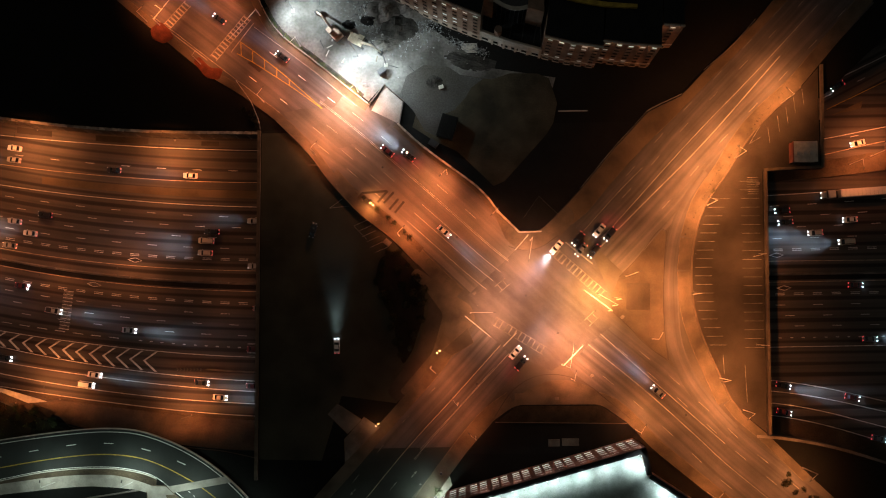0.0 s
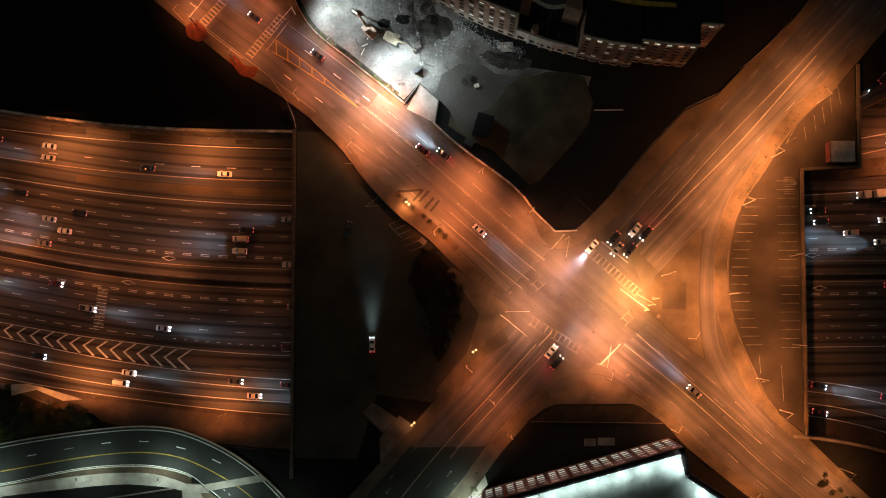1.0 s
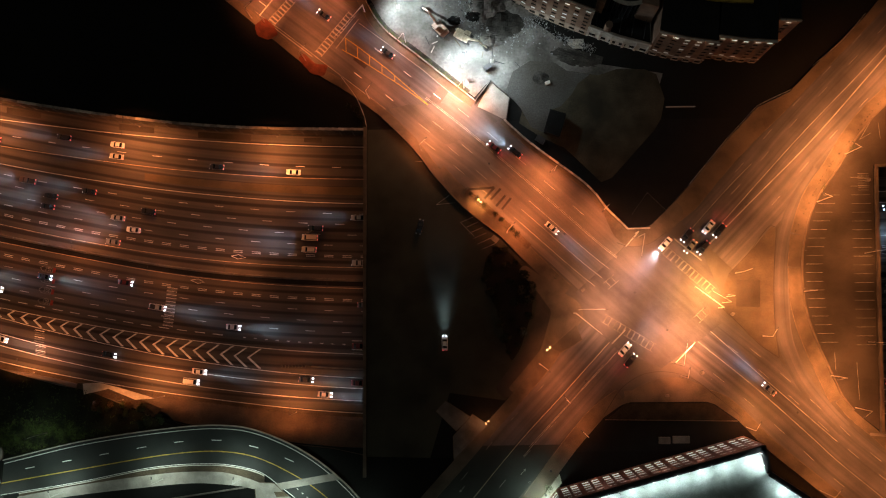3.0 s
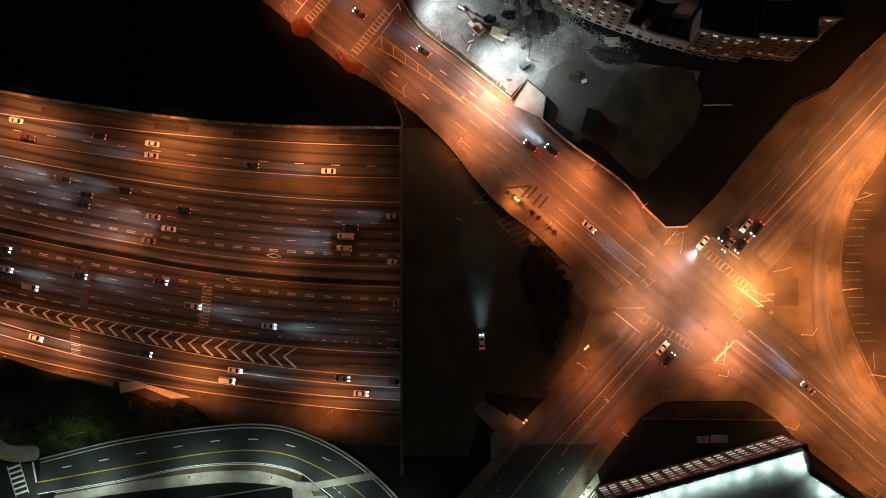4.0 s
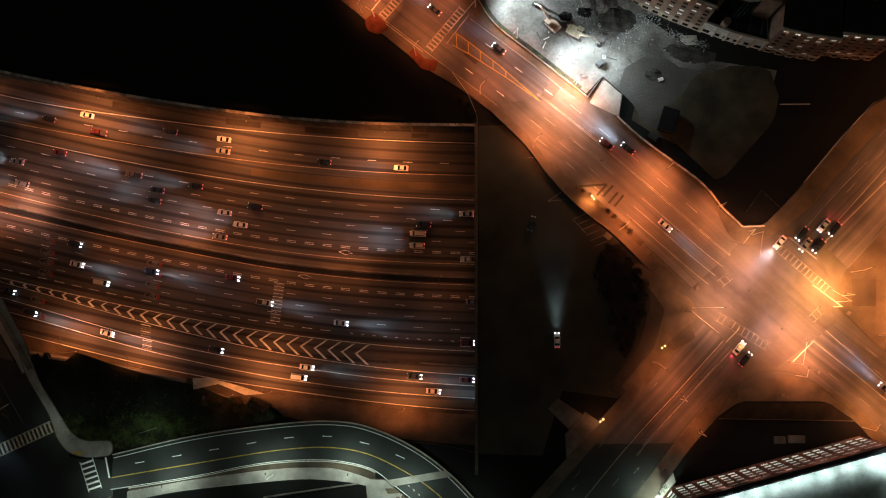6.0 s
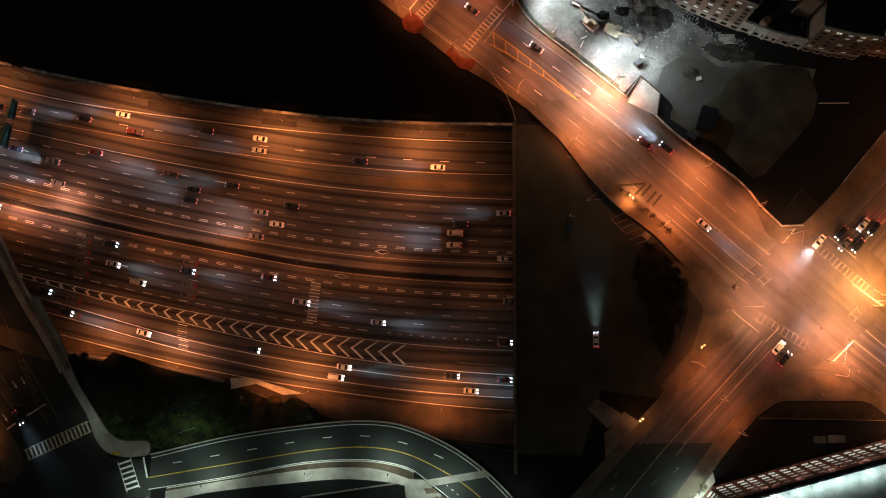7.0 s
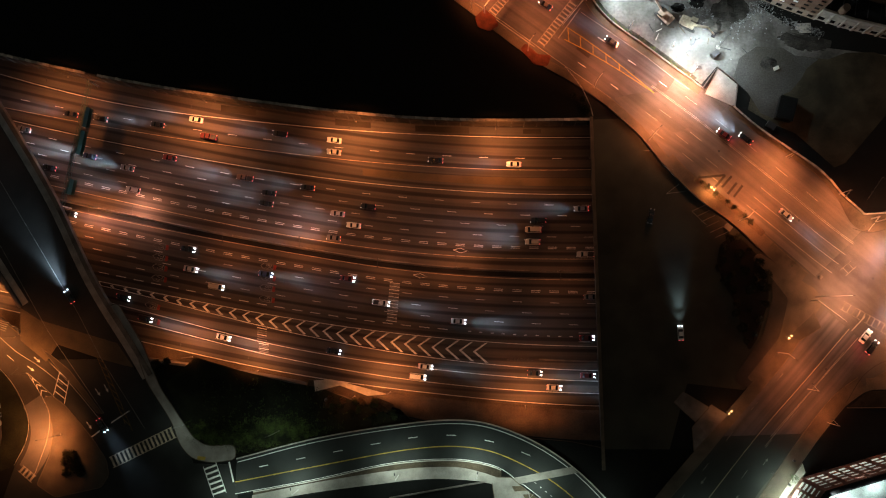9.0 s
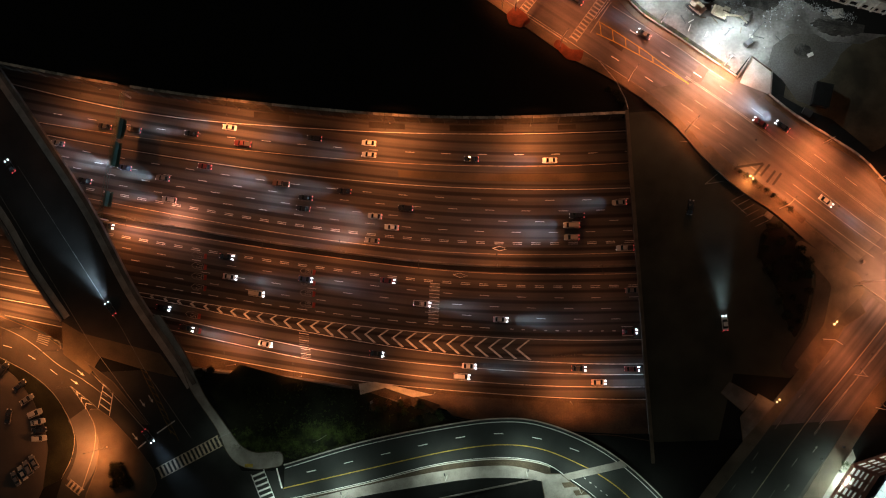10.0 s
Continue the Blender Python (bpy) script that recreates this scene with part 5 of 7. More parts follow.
def build_car(kind, colour, ends="both"):
    ln, wd, hood, belt, top, (r0, r1, f1, f0) = SHAPES[kind]
    h, w = ln / 2, wd / 2
    car = thing("car", {"sedan": "saloon car", "suv": "sport utility car", "van": "van", "pickup": "pickup truck"}[kind], "car")
    bm = bmesh.new()
    rings = []
    for x, k, z in ((-h, 0.80, belt - 0.18), (-h + 0.18, 0.93, belt - 0.03), (r0, 1, belt), (0.2, 1.0, belt), (f0, 1.0, belt - 0.02), (h - 0.75, 0.97, hood), (h - 0.2, 0.88, hood - 0.1), (h, 0.74, hood - 0.25)):
        a = w * k
        rings.append([(x, -a * 0.92, 0.24), (x, -a, 0.45), (x, -a, z - 0.18), (x, -a * 0.84, z), (x, a * 0.84, z), (x, a, z - 0.18), (x, a, 0.45), (x, a * 0.92, 0.24)])
    part("body", loft(bm, rings), PAINT[colour], car)
    bm = bmesh.new()
    rings = []
    for x, z, a in ((r0, belt - 0.02, w * 0.82), (r1, top - 0.06, w * 0.70), (f1, top - 0.06, w * 0.70), (f0, belt - 0.02, w * 0.82)):
        rings.append([(x, -w * 0.86, belt - 0.04), (x, -a, z), (x, a, z), (x, w * 0.86, belt - 0.04)])
    part("glasshouse", loft(bm, rings), "glass", car, "dark tinted windows")
    bm = bmesh.new()
    box(bm, r1 - 0.02, -w * 0.68, top - 0.08, f1 + 0.02, w * 0.68, top)
    bmesh.ops.bevel(bm, geom=bm.edges[:] + bm.verts[:], offset=0.05, segments=1, affect="EDGES")
    part("roof", bm, PAINT[colour], car)
    if kind == "pickup":
        part("cargo_bed", box(bmesh.new(), -h + 0.2, -w * 0.78, belt - 0.3, r0 - 0.15, w * 0.78, belt + 0.012), "dark_steel", car, "open dark cargo bed")
    for s in (-1, 1):
        r_ = 0.21 if ends == "front" else 0.17
        # lenses enlarged over bonnet or boot to imitate glare, or flat in the bumper
        if ends == "rear":
            part("headlight", box(bmesh.new(), h - 0.12, s * w * 0.62 - 0.13, hood - 0.42, h + 0.012, s * w * 0.62 + 0.13, hood - 0.27), "headlight_low", car)
        else:
            part("headlight", box(bmesh.new(), h - (0.65 if ends == "front" else 0.3), s * w * 0.62 - r_, hood - 0.32, h + 0.05, s * w * 0.62 + r_, hood - 0.03), "headlight", car)
        if ends == "front":
            part("taillight", box(bmesh.new(), -h - 0.02, s * w * 0.64 - 0.2, belt - 0.42, -h + 0.1, s * w * 0.64 + 0.2, belt - 0.2), "taillight", car)
        else:
            part("taillight", box(bmesh.new(), -h - 0.03, s * w * 0.64 - 0.22, belt - 0.32, -h + 0.26, s * w * 0.64 + 0.22, belt - 0.06), "taillight", car)
        part("wing_mirror", box(bmesh.new(), f0 - 0.3, s * w * 1.08 - 0.1, belt - 0.1, f0 - 0.12, s * w * 1.08 + 0.1, belt + 0.06), PAINT[colour], car)
        for x in (-h * 0.6, h * 0.62):
            if "tyre" not in WHEEL:
                WHEEL["tyre"] = mesh_of("tyre", tube(bmesh.new(), (0, -0.11, 0), (0, 0.11, 0), 0.33, 0.33, 12))
                WHEEL["tyre"].materials.append(M["rubber"])
                WHEEL["rim"] = mesh_of("rim", tube(bmesh.new(), (0, -0.12, 0), (0, 0.12, 0), 0.2, 0.2, 8))
                WHEEL["rim"].materials.append(M["rim"])
            t = part("wheel", WHEEL["tyre"], None, car)
            t.matrix_basis = Matrix.Translation((x, s * (w - 0.12), 0.33))
            part("rim", WHEEL["rim"], None, t)
    return car


GARAGE = {}
WORD = {"sedan": "saloon car", "suv": "sport utility car", "van": "van", "pickup": "pickup truck"}


def car(kind, colour, x, y, z, a, where, beam=0.0, ends="both"):
    """A car at its place; a: the way it points, in degrees from the x axis."""
    m = Matrix.Translation((x, y, z)) @ Matrix.Rotation(radians(a), 4, "Z")
    key = (kind, colour, ends)
    if key not in GARAGE:
        GARAGE[key] = build_car(*key)
        ob = GARAGE[key]
        ob.matrix_basis = m
    else:
        ob = copy_thing(GARAGE[key], m)
    tagged(ob, f"{colour} {WORD[kind]} {where}", "van" if kind == "van" else "truck" if kind == "pickup" else "car", "cars on the roads")
    if beam:
        p = m @ Vector((SHAPES[kind][0] / 2 - 0.45, 0, SHAPES[kind][2] + 0.14))
        for ahead, power, cone, flat in ((26, 4.2, 36, 0.5), (8, 0.42, 62, 0.62)):
            q = m @ Vector((SHAPES[kind][0] / 2 + ahead, 0, -0.2))
            lamp(p.x, p.y, p.z, BEAM, BEAM_W * power * beam, cone, 1.0, (q.x, q.y, q.z), 0.3, flat)
    return ob


def heading(ys, x, back):
    s = math.degrees(math.atan2(float(np.interp(x + 4, XS, ys)) - float(np.interp(x - 4, XS, ys)), 8.0))
    return s + 180 if back else s


WEST = "on the motorway with its lights on"
for x, y, kind, colour, beam in (
    (-235.5, 71.2, "sedan", "black", 0.4), (-225.2, 69.3, "suv", "black", 0), (-205.6, 66.6, "sedan", "black", 0.5), (-192.4, 67.8, "sedan", "white", 0.4), (-188.1, 61.9, "pickup", "red", 0),
    (-163.6, 62.0, "suv", "black", 0.4), (-145.3, 59.2, "sedan", "white", 0), (-145.5, 55.2, "sedan", "silver", 0.4), (-111.3, 51.4, "sedan", "black", 0), (-85.4, 49.2, "sedan", "white", 0.4),
    (-201.4, 55.0, "sedan", "red", 0), (-175.7, 47.4, "pickup", "brown", 1.2), (-167.6, 42.1, "sedan", "black", 0.4), (-168.6, 38.5, "sedan", "black", 0.5), (-154.5, 43.5, "sedan", "black", 0.5),
    (-134.2, 36.5, "suv", "black", 0), (-144.6, 34.4, "sedan", "silver", 0.4), (-139.2, 30.3, "sedan", "white", 0.5), (-146, 26.3, "sedan", "grey", 0.7), (-77.8, 30.3, "suv", "black", 0),
    (-79.7, 27.2, "van", "beige", 0.6), (-80, 23.2, "suv", "beige", 0.5), (-63.6, 33.7, "sedan", "silver", 0.4), (-62.8, 18.6, "pickup", "silver", 0),
    (-252, 66.5, "sedan", "grey", 1.2), (-229, 56.5, "sedan", "blue", 1.8), (-216, 52, "sedan", "grey", 1.2), (-243, 53, "sedan", "black", 0.8), (-214, 44.5, "suv", "grey", 0.8)):
    car(kind, colour, x, y, HW + 0.01, heading(N3, x, True), WEST, beam, "rear")
for x, y, kind, colour, beam in (
    (-235.8, 37.0, "sedan", "black", 0.4), (-195.2, 23.9, "sedan", "black", 0), (-194.3, 17.1, "sedan", "silver", 0.4), (-185.6, 11.0, "van", "beige", 0), (-168.9, 14.8, "sedan", "blue", 0.4),
    (-141.5, 12.6, "sedan", "red", 0), (-130.5, 4.3, "pickup", "silver", 0.4), (-105, -2.4, "sedan", "silver", 0.5), (-61.4, 4.6, "sedan", "grey", 0), (-63.2, -8.8, "sedan", "red", 0.4)):
    car(kind, colour, x, y, HW + 0.01, heading(S1, x, False), WEST, beam, "front")
for x, y, kind, colour, beam in ((-217.4, 8.2, "sedan", "black", 0), (-209.7, 0.9, "suv", "black", 0.5), (-183.3, -5.9, "sedan", "white", 0.4), (-146.5, -11.3, "sedan", "black", 0), (-116.2, -17.0, "sedan", "white", 0.4), (-118.8, -20.2, "van", "white", 0),
                                 (-80.6, -19.8, "sedan", "black", 0.4), (-63.4, -20.9, "sedan", "red", 0), (-74.4, -24.6, "sedan", "beige", 0.4)):
    car(kind, colour, x, y, HW + 0.01, heading(SA, x, False), "on the motorway slip lanes", beam, "front")
for x, y, kind, colour, back, beam in ((111, 35.6, "suv", "black", 1, 0.9), (112, 31.8, "sedan", "black", 1, 0), (133, 32.5, "sedan", "white", 1, 0), (121.5, 28.2, "suv", "beige", 1, 0.8), (131.5, 25.2, "van", "beige", 1, 0.8),
                                       (134, 11, "sedan", "red", 0, 0), (138, -6.5, "sedan", "grey", 0, 0.8), (109.5, -21.5, "sedan", "black", 0, 0.8), (131.5, -25.4, "sedan", "red", 0, 0), (109.5, -30, "sedan", "red", 0, 0), (139.5, -38.6, "sedan", "grey", 0, 0), (136.5, 57.8, "sedan", "white", 1, 0), (130.5, 77, "sedan", "black", 1, 0)):
    car(kind, colour, x, y, HW + (0.27 if y > 66 else 0.01), (184 if y < 50 else 193 if y < 70 else 212) if back else (-2 if y > -15 else -13), WEST, beam)

def lorry(x, y, z, a):
    """An articulated lorry: tractor with cab, long box trailer, axles."""
    rig = thing("lorry", "articulated lorry with a long white box trailer", "truck", at=Matrix.Translation((x, y, z)) @ Matrix.Rotation(radians(a), 4, "Z"))
    bm = box(bmesh.new(), -2.2, -1.22, 0.9, 0.2, 1.22, 3.4)
    bmesh.ops.bevel(bm, geom=bm.edges[:], offset=0.15, segments=2, affect="EDGES")
    part("cab", bm, PAINT["silver"], rig)
    bm = box(bmesh.new(), 0.2, -0.95, 0.7, 1.9, 0.95, 1.9)
    bmesh.ops.bevel(bm, geom=bm.edges[:], offset=0.18, segments=2, affect="EDGES")
    part("bonnet", bm, PAINT["silver"], rig)
    part("windscreen", box(bmesh.new(), 0.1, -1.05, 2.1, 0.26, 1.05, 3.0), "glass", rig)
    part("chassis", box(bmesh.new(), -5.4, -0.5, 0.6, 1.4, 0.5, 0.95), "dark_steel", rig)
    part("trailer", box(bmesh.new(), -18.4, -1.28, 1.2, -3.6, 1.28, 4.0), PAINT["white"], rig, "long white box trailer")
    for k in range(12):
        part("trailer_rib", box(bmesh.new(), -18.2 + 1.3 * k, -1.26, 4.0, -18.14 + 1.3 * k, 1.26, 4.02), "steel", rig)
    for x_ in (0.9, -3.9, -5.1, -15.6, -16.9):
        for s_ in (-1, 1):
            part("wheel", tube(bmesh.new(), (x_, s_ * 0.8, 0.5), (x_, s_ * 1.2, 0.5), 0.5, 0.5, 12), "rubber", rig)
    for s_ in (-0.75, 0.75):
        part("headlight", box(bmesh.new(), 1.5, s_ - 0.2, 0.9, 1.94, s_ + 0.2, 1.25), "headlight", rig)
        part("taillight", box(bmesh.new(), -18.44, s_ - 0.2, 1.2, -18.3, s_ + 0.2, 1.5), "taillight", rig)


lorry(125.6, 40.6, HW + 0.01, 183.5)
SQ = "waiting at the crossing with headlights on"
for x, y, kind, colour, a, where, beam in (
    (35.9, 23.4, "sedan", "white", 228, SQ, 0.8), (42.8, 26.1, "suv", "black", 229, SQ, 0.15), (43.8, 22.5, "sedan", "grey", 229, SQ, 0.15), (47.9, 22.1, "suv", "black", 229, SQ, 0.15), (49.7, 28.7, "sedan", "white", 229, SQ, 0),
    (53.1, 27.5, "suv", "black", 229, SQ, 0), (22.4, -10.0, "sedan", "white", 49, SQ, 0.5), (24.2, -13.5, "suv", "black", 49, SQ, 0.5),
    (-0.1, 28.8, "sedan", "silver", -42, "driving along the bridge street", 0.5), (-18.4, 55.3, "sedan", "red", 141, "driving along the bridge street", 0.4), (-11.6, 53.7, "sedan", "black", 141, "driving along the bridge street", 2.4),
    (-52.9, 86.9, "sedan", "black", 143, "driving up the street", 0.3), (-73.9, 99.9, "sedan", "black", 143, "driving up the street", 0.4), (67.2, -22.6, "sedan", "grey", 137, "driving along the street", 0.7),
    (-34.7, -7.7, "sedan", "white", 91, "crossing the dark parking lot with headlights on", 0.5),
    (-231.7, 8.6, "sedan", "black", 121, "on the road bridge with headlights on", 2.3), (-264.2, 57.8, "sedan", "black", 121, "on the road bridge", 0), (-220.6, -33.2, "sedan", "black", -55, "waiting at the junction with headlights on", 0.3)):
    car(kind, colour, x, y, 0.06, a, where, beam)
m = Matrix.Translation((35.9, 23.4, 0.06)) @ Matrix.Rotation(radians(228), 4, "Z")
p, q = m @ Vector((2.5, 0, 0.75)), m @ Vector((5.2, 0, 0.0))
lamp(p.x, p.y, p.z, (0.95, 0.95, 1.0), BEAM_W * 1.1, 75, 1.0, (q.x, q.y, q.z), 0.15)
# brake lights glow on the road behind
for x, y, a in ((-18.4, 55.3, 141), (-11.6, 53.7, 141), (22.4, -10.0, 49), (24.2, -13.5, 49), (49.7, 28.7, 229), (53.1, 27.5, 229)):
    v = Vector((math.cos(radians(a)), math.sin(radians(a))))
    lamp(x - v.x * 2.6, y - v.y * 2.6, 0.85, (1.0, 0.03, 0.06), 600, 110, 1.0, (x - v.x * 6.5, y - v.y * 6.5, 0.0), 0.15)
PARKED = "parked unlit in the car park"
M["off_lens"] = plain("unlit_lens", (0.5, 0.5, 0.5), 0.2)
rng = random.Random(3)
for k, (x, y, a) in enumerate(((-42.5, 29.6, 75), (-268.1, -9, 50), (-262.7, -14.7, 40), (-260.4, -19.3, 30), (-257.8, -23.9, 20), (-256.9, -26.7, 10), (-256.5, -29.4, 5), (-256.6, -32, 2), (-264.7, -44.5, 118), (-262.4, -42.8, 118), (-260.5, -41.2, 118), (-258.6, -39.5, 118), (-266.7, -24.4, 80))):
    kind, colour = ("sedan", "suv", "sedan")[k % 3], ("black", "black", "black", "grey", "silver", "silver", "black", "silver", "grey", "silver", "grey", "grey", "black")[k]
    ob = build_car(kind, colour)
    ob.matrix_basis = Matrix.Translation((x, y, 0.03)) @ Matrix.Rotation(radians(a), 4, "Z")
    for c in ob.children:
        if c.name.startswith(("headlight", "taillight")):
            c.data.materials[0] = M["off_lens"]
    tagged(ob, f"{colour} {WORD[kind]} {PARKED}", "car", "parked cars")


# ---- lamps ----
def street_lamp(x, y, a, watts, height=10.5, reach=2.6, colour=SODIUM, z=0.2, size=140, tilt=0.0, soft=0.45, metal="steel"):
    """A tapered pole with an arm and a flat head that shines down."""
    post = thing("street_lamp", "tall galvanised street lamp with one arm" if metal == "steel" else "tall dark street lamp with one arm", "street lamp", "street lamps", at=Matrix.Translation((x, y, z)) @ Matrix.Rotation(radians(a), 4, "Z"))
    part("pole", tube(bmesh.new(), (0, 0, 0), (0, 0, height), 0.13, 0.07), metal, post)
    part("base", tube(bmesh.new(), (0, 0, 0), (0, 0, 0.35), 0.24, 0.2), "concrete", post)
    part("arm", tube(bmesh.new(), (0, 0, height - 0.25), (reach, 0, height + 0.15), 0.06, 0.045, 6), metal, post)
    bm = box(bmesh.new(), reach - 0.1, -0.17, height + 0.08, reach + 0.75, 0.17, height + 0.26)
    bmesh.ops.bevel(bm, geom=bm.edges[:], offset=0.05, segments=1, affect="EDGES")
    part("lamp_head", bm, "dark_steel", post)
    p = Matrix.Translation((x, y, z)) @ Matrix.Rotation(radians(a), 4, "Z") @ Vector((reach + 0.3, 0, height + 0.02))
    v = Vector((math.cos(radians(a)), math.sin(radians(a)))) * tilt
    lamp(p.x, p.y, p.z, colour, watts, size, 1.0, (p.x + v.x + 0.001, p.y + v.y, p.z - 5), soft)


S_ = STREET_W
for x, y, a, w_ in ((-98, 99.5, 40, 0.5), (-80, 85, 50, 0.36), (-59, 72, 50, 0.36), (-28, 75, 230, 2.0), (-47, 90.5, 230, 0.28), (-70, 108, 230, 0.34), (-42, 54.5, 45, 0.7), (-14.5, 27.5, 45, 0.66), (1, 47.5, 225, 0.7), (17, 35.0, 225, 0.5),
                    (55, 6.5, 170, 1.0), (40, -18.5, 80, 0.7), (58, 14, 20, 0.6), (66, -6, 60, 0.6),
                    (84.5, 36.6, 160, 1.5), (93.8, 51.8, 150, 1.75), (109, 69.5, 140, 1.2), (79, 8, 180, 0.9), (87, -18.5, 190, 1.1), (94, -28.5, 215, 0.8), (112, -46.5, 220, 0.7),
                    (60, -34.5, 60, 0.5), (82, -54, 50, 0.4), (4, -26, 130, 0.07), (-4.5, -14.5, -40, 0.28), (9.5, -36.5, 135, 0.2), (98.8, 20, 180, 0.42), (98.8, -8, 180, 0.32)):
    street_lamp(x, y, a, S_ * w_, 13.0 if x > 75 else 10.5, size=164 if x > 75 else 146 if a == 45 else 134 if y < 48 and a == 225 else 154, colour=AMBER if x > 45 else RUST if x < -40 else CORE if w_ > 1.5 else SODIUM, tilt=1.0 if x > 75 else 1.6 if 30 < a < 60 and x > -45 else 2.4 if y > 45 or x < 30 else 1.6)
for x, y, a, w_ in ((-250, -4, 220, 0.45), (-234.5, -36, 190, 1.05), (-246, -16, 40, 0.4), (-262, 4, 250, 0.7)):
    street_lamp(x, y, a, S_ * w_, colour=AMBER, tilt=1.5, size=152, metal="dark_steel")
for k, x in enumerate((-285, -237, -189, -138, -91, 20, 128)):
    y = float(np.interp(x, XS, N_WALL)) - 1.0
    if k < 5:
        street_lamp(x, y, -90, HIGHWAY_W * (1.6 if x > -200 else 1.0 if x > -250 else 0.5), 16.0, 5.0, DEEP, HW, 156, 1.9, metal="dark_steel")
# added lamps on the median, tinted to stand in for headlight glow
for x in (-180, -155, -130, -105, -72):
    y = float(np.interp(x, XS, mid_line))
    street_lamp(x, y, 90 if x % 2 else -90, HIGHWAY_W * (0.08 if x > -80 else 0.34 if x > -110 else 0.5 if x % 2 else 0.22), 12.0, 2.5, DUSKY, HW + 0.9, 164, metal="dark_steel")
street_lamp(-138.5, -25.5, 80, HIGHWAY_W * 0.16, 7.0, 1.5, DEEP, 0.0, 152, metal="dark_steel")
for x in (-268, -194, -172, -128, -84):
    y = float(np.interp(x, XS, SC)) - 1.2
    street_lamp(x, y, 90, HIGHWAY_W * (0.78 if x > -200 else 1.5), 12.0, 4.5, DEEP, HW, 152, metal="dark_steel")
# more added median lamps to brighten the lanes near the west bridge
for x, a in ((-212, 75), (-226, -100), (-252, 75), (-284, 80)):
    street_lamp(x, float(np.interp(x, XS, mid_line)), a, HIGHWAY_W * (0.55 if x > -220 else 0.8 if x > -230 else 2.3), 7.0, 2.5, DUSKY if x < -220 else PALE, HW + 0.9, 164, metal="dark_steel")
street_lamp(133, 50.5, -90, HIGHWAY_W * 0.3, 11, 2.5, SODIUM, HW + 2.2)
street_lamp(140, 53.2, 90, HIGHWAY_W * 1.0, 11, 2.5, SODIUM, HW + 2.2)


def globe_lamp(x, y, a, watts, white=False, z=0.2, height=4.4):
    """A park lamp with two round globes."""
    post = thing("globe_lamp", "short dark lamp post with two glowing globes", "street lamp", "globe lamps", at=Matrix.Translation((x, y, z)) @ Matrix.Rotation(radians(a), 4, "Z"))
    part("pole", tube(bmesh.new(), (0, 0, 0), (0, 0, height), 0.09, 0.06), "dark_steel", post)
    part("crossbar", tube(bmesh.new(), (-0.55, 0, height), (0.55, 0, height), 0.04, 0.04, 6), "dark_steel", post)
    for s in (-0.55, 0.55):
        bm = bmesh.new()
        bmesh.ops.create_uvsphere(bm, u_segments=12, v_segments=8, radius=0.24)
        g = part("globe", bm, "globe_white" if white else "globe", post)
        g.matrix_basis = Matrix.Translation((s, 0, height + 0.26))
    lamp(x, y, z + height - 0.1, GREENISH if white else AMBER, watts, 165, 0.6)


for x, y, a, w_, wh in ((-21.4, -32.4, 40, 800, 0), (-2, -9.6, 40, 800, 0), (-23.2, 37.6, -45, 6500, 0), (-3.6, -57.6, 40, 9000, 1), (-13.5, -68.5, 40, 5000, 1)):
    globe_lamp(x, y, a, w_, bool(wh), height=6.0 if wh and w_ > 8000 else 2.6 if w_ == 6500 else 4.4)
# white lamps over the curving street and its footway
for x, y, a, w_ in ((-157, -54.6, 100, 0.8), (-125, -50.6, 95, 0.8), (-100, -50.6, 80, 1.0), (-84, -56.5, 50, 0.9), (-60, -62, 200, 0.35), (-177.5, -58, 60, 0.6), (-30, -66, 50, 0.12), (-163, -36.0, 200, 0.2), (-194, -33.5, 230, 0.10)):
    street_lamp(x, y, a, GREEN_W * w_ * 0.92, 10.5, 1.6, GREENISH, 0.2, 154)


def signal_mast(x, y, tx, ty, heads, height=6.4):
    """A signal mast: pole, long arm, hanging signal heads with their lenses."""
    v = Vector((tx - x, ty - y))
    a = math.degrees(math.atan2(v.y, v.x))
    n = v.length
    mast = thing("signal_mast", "galvanised traffic signal mast with a long arm", "traffic signal", "signal masts", at=Matrix.Translation((x, y, 0.2)) @ Matrix.Rotation(radians(a), 4, "Z"))
    part("pole", tube(bmesh.new(), (0, 0, -0.16), (0, 0, height + 0.4), 0.2, 0.15), "steel", mast)
    part("arm", tube(bmesh.new(), (0, 0, height), (n * 0.64, 0, height + 0.32), 0.19, 0.11), "stone", mast)
    part("arm_tip", tube(bmesh.new(), (n * 0.64, 0, height + 0.32), (n, 0, height + 0.5), 0.09, 0.05), "steel", mast)
    for k in range(heads):
        d = n * (0.45 + 0.55 * k / max(1, heads - 1)) - 0.3
        hd = part("signal_head", box(bmesh.new(), d - 0.18, -0.2, height - 0.75, d + 0.18, 0.2, height + 0.35), "dark_steel", mast)
        for j, nm in enumerate(("red_lens", "amber_lens", "green_lens")):
            part(nm, tube(bmesh.new(), (d, 0.2, height + 0.15 - 0.35 * j), (d, 0.26, height + 0.15 - 0.35 * j), 0.12, 0.12, 10), "red_paint" if j == 0 else "yellow" if j == 1 else "gantry", hd)


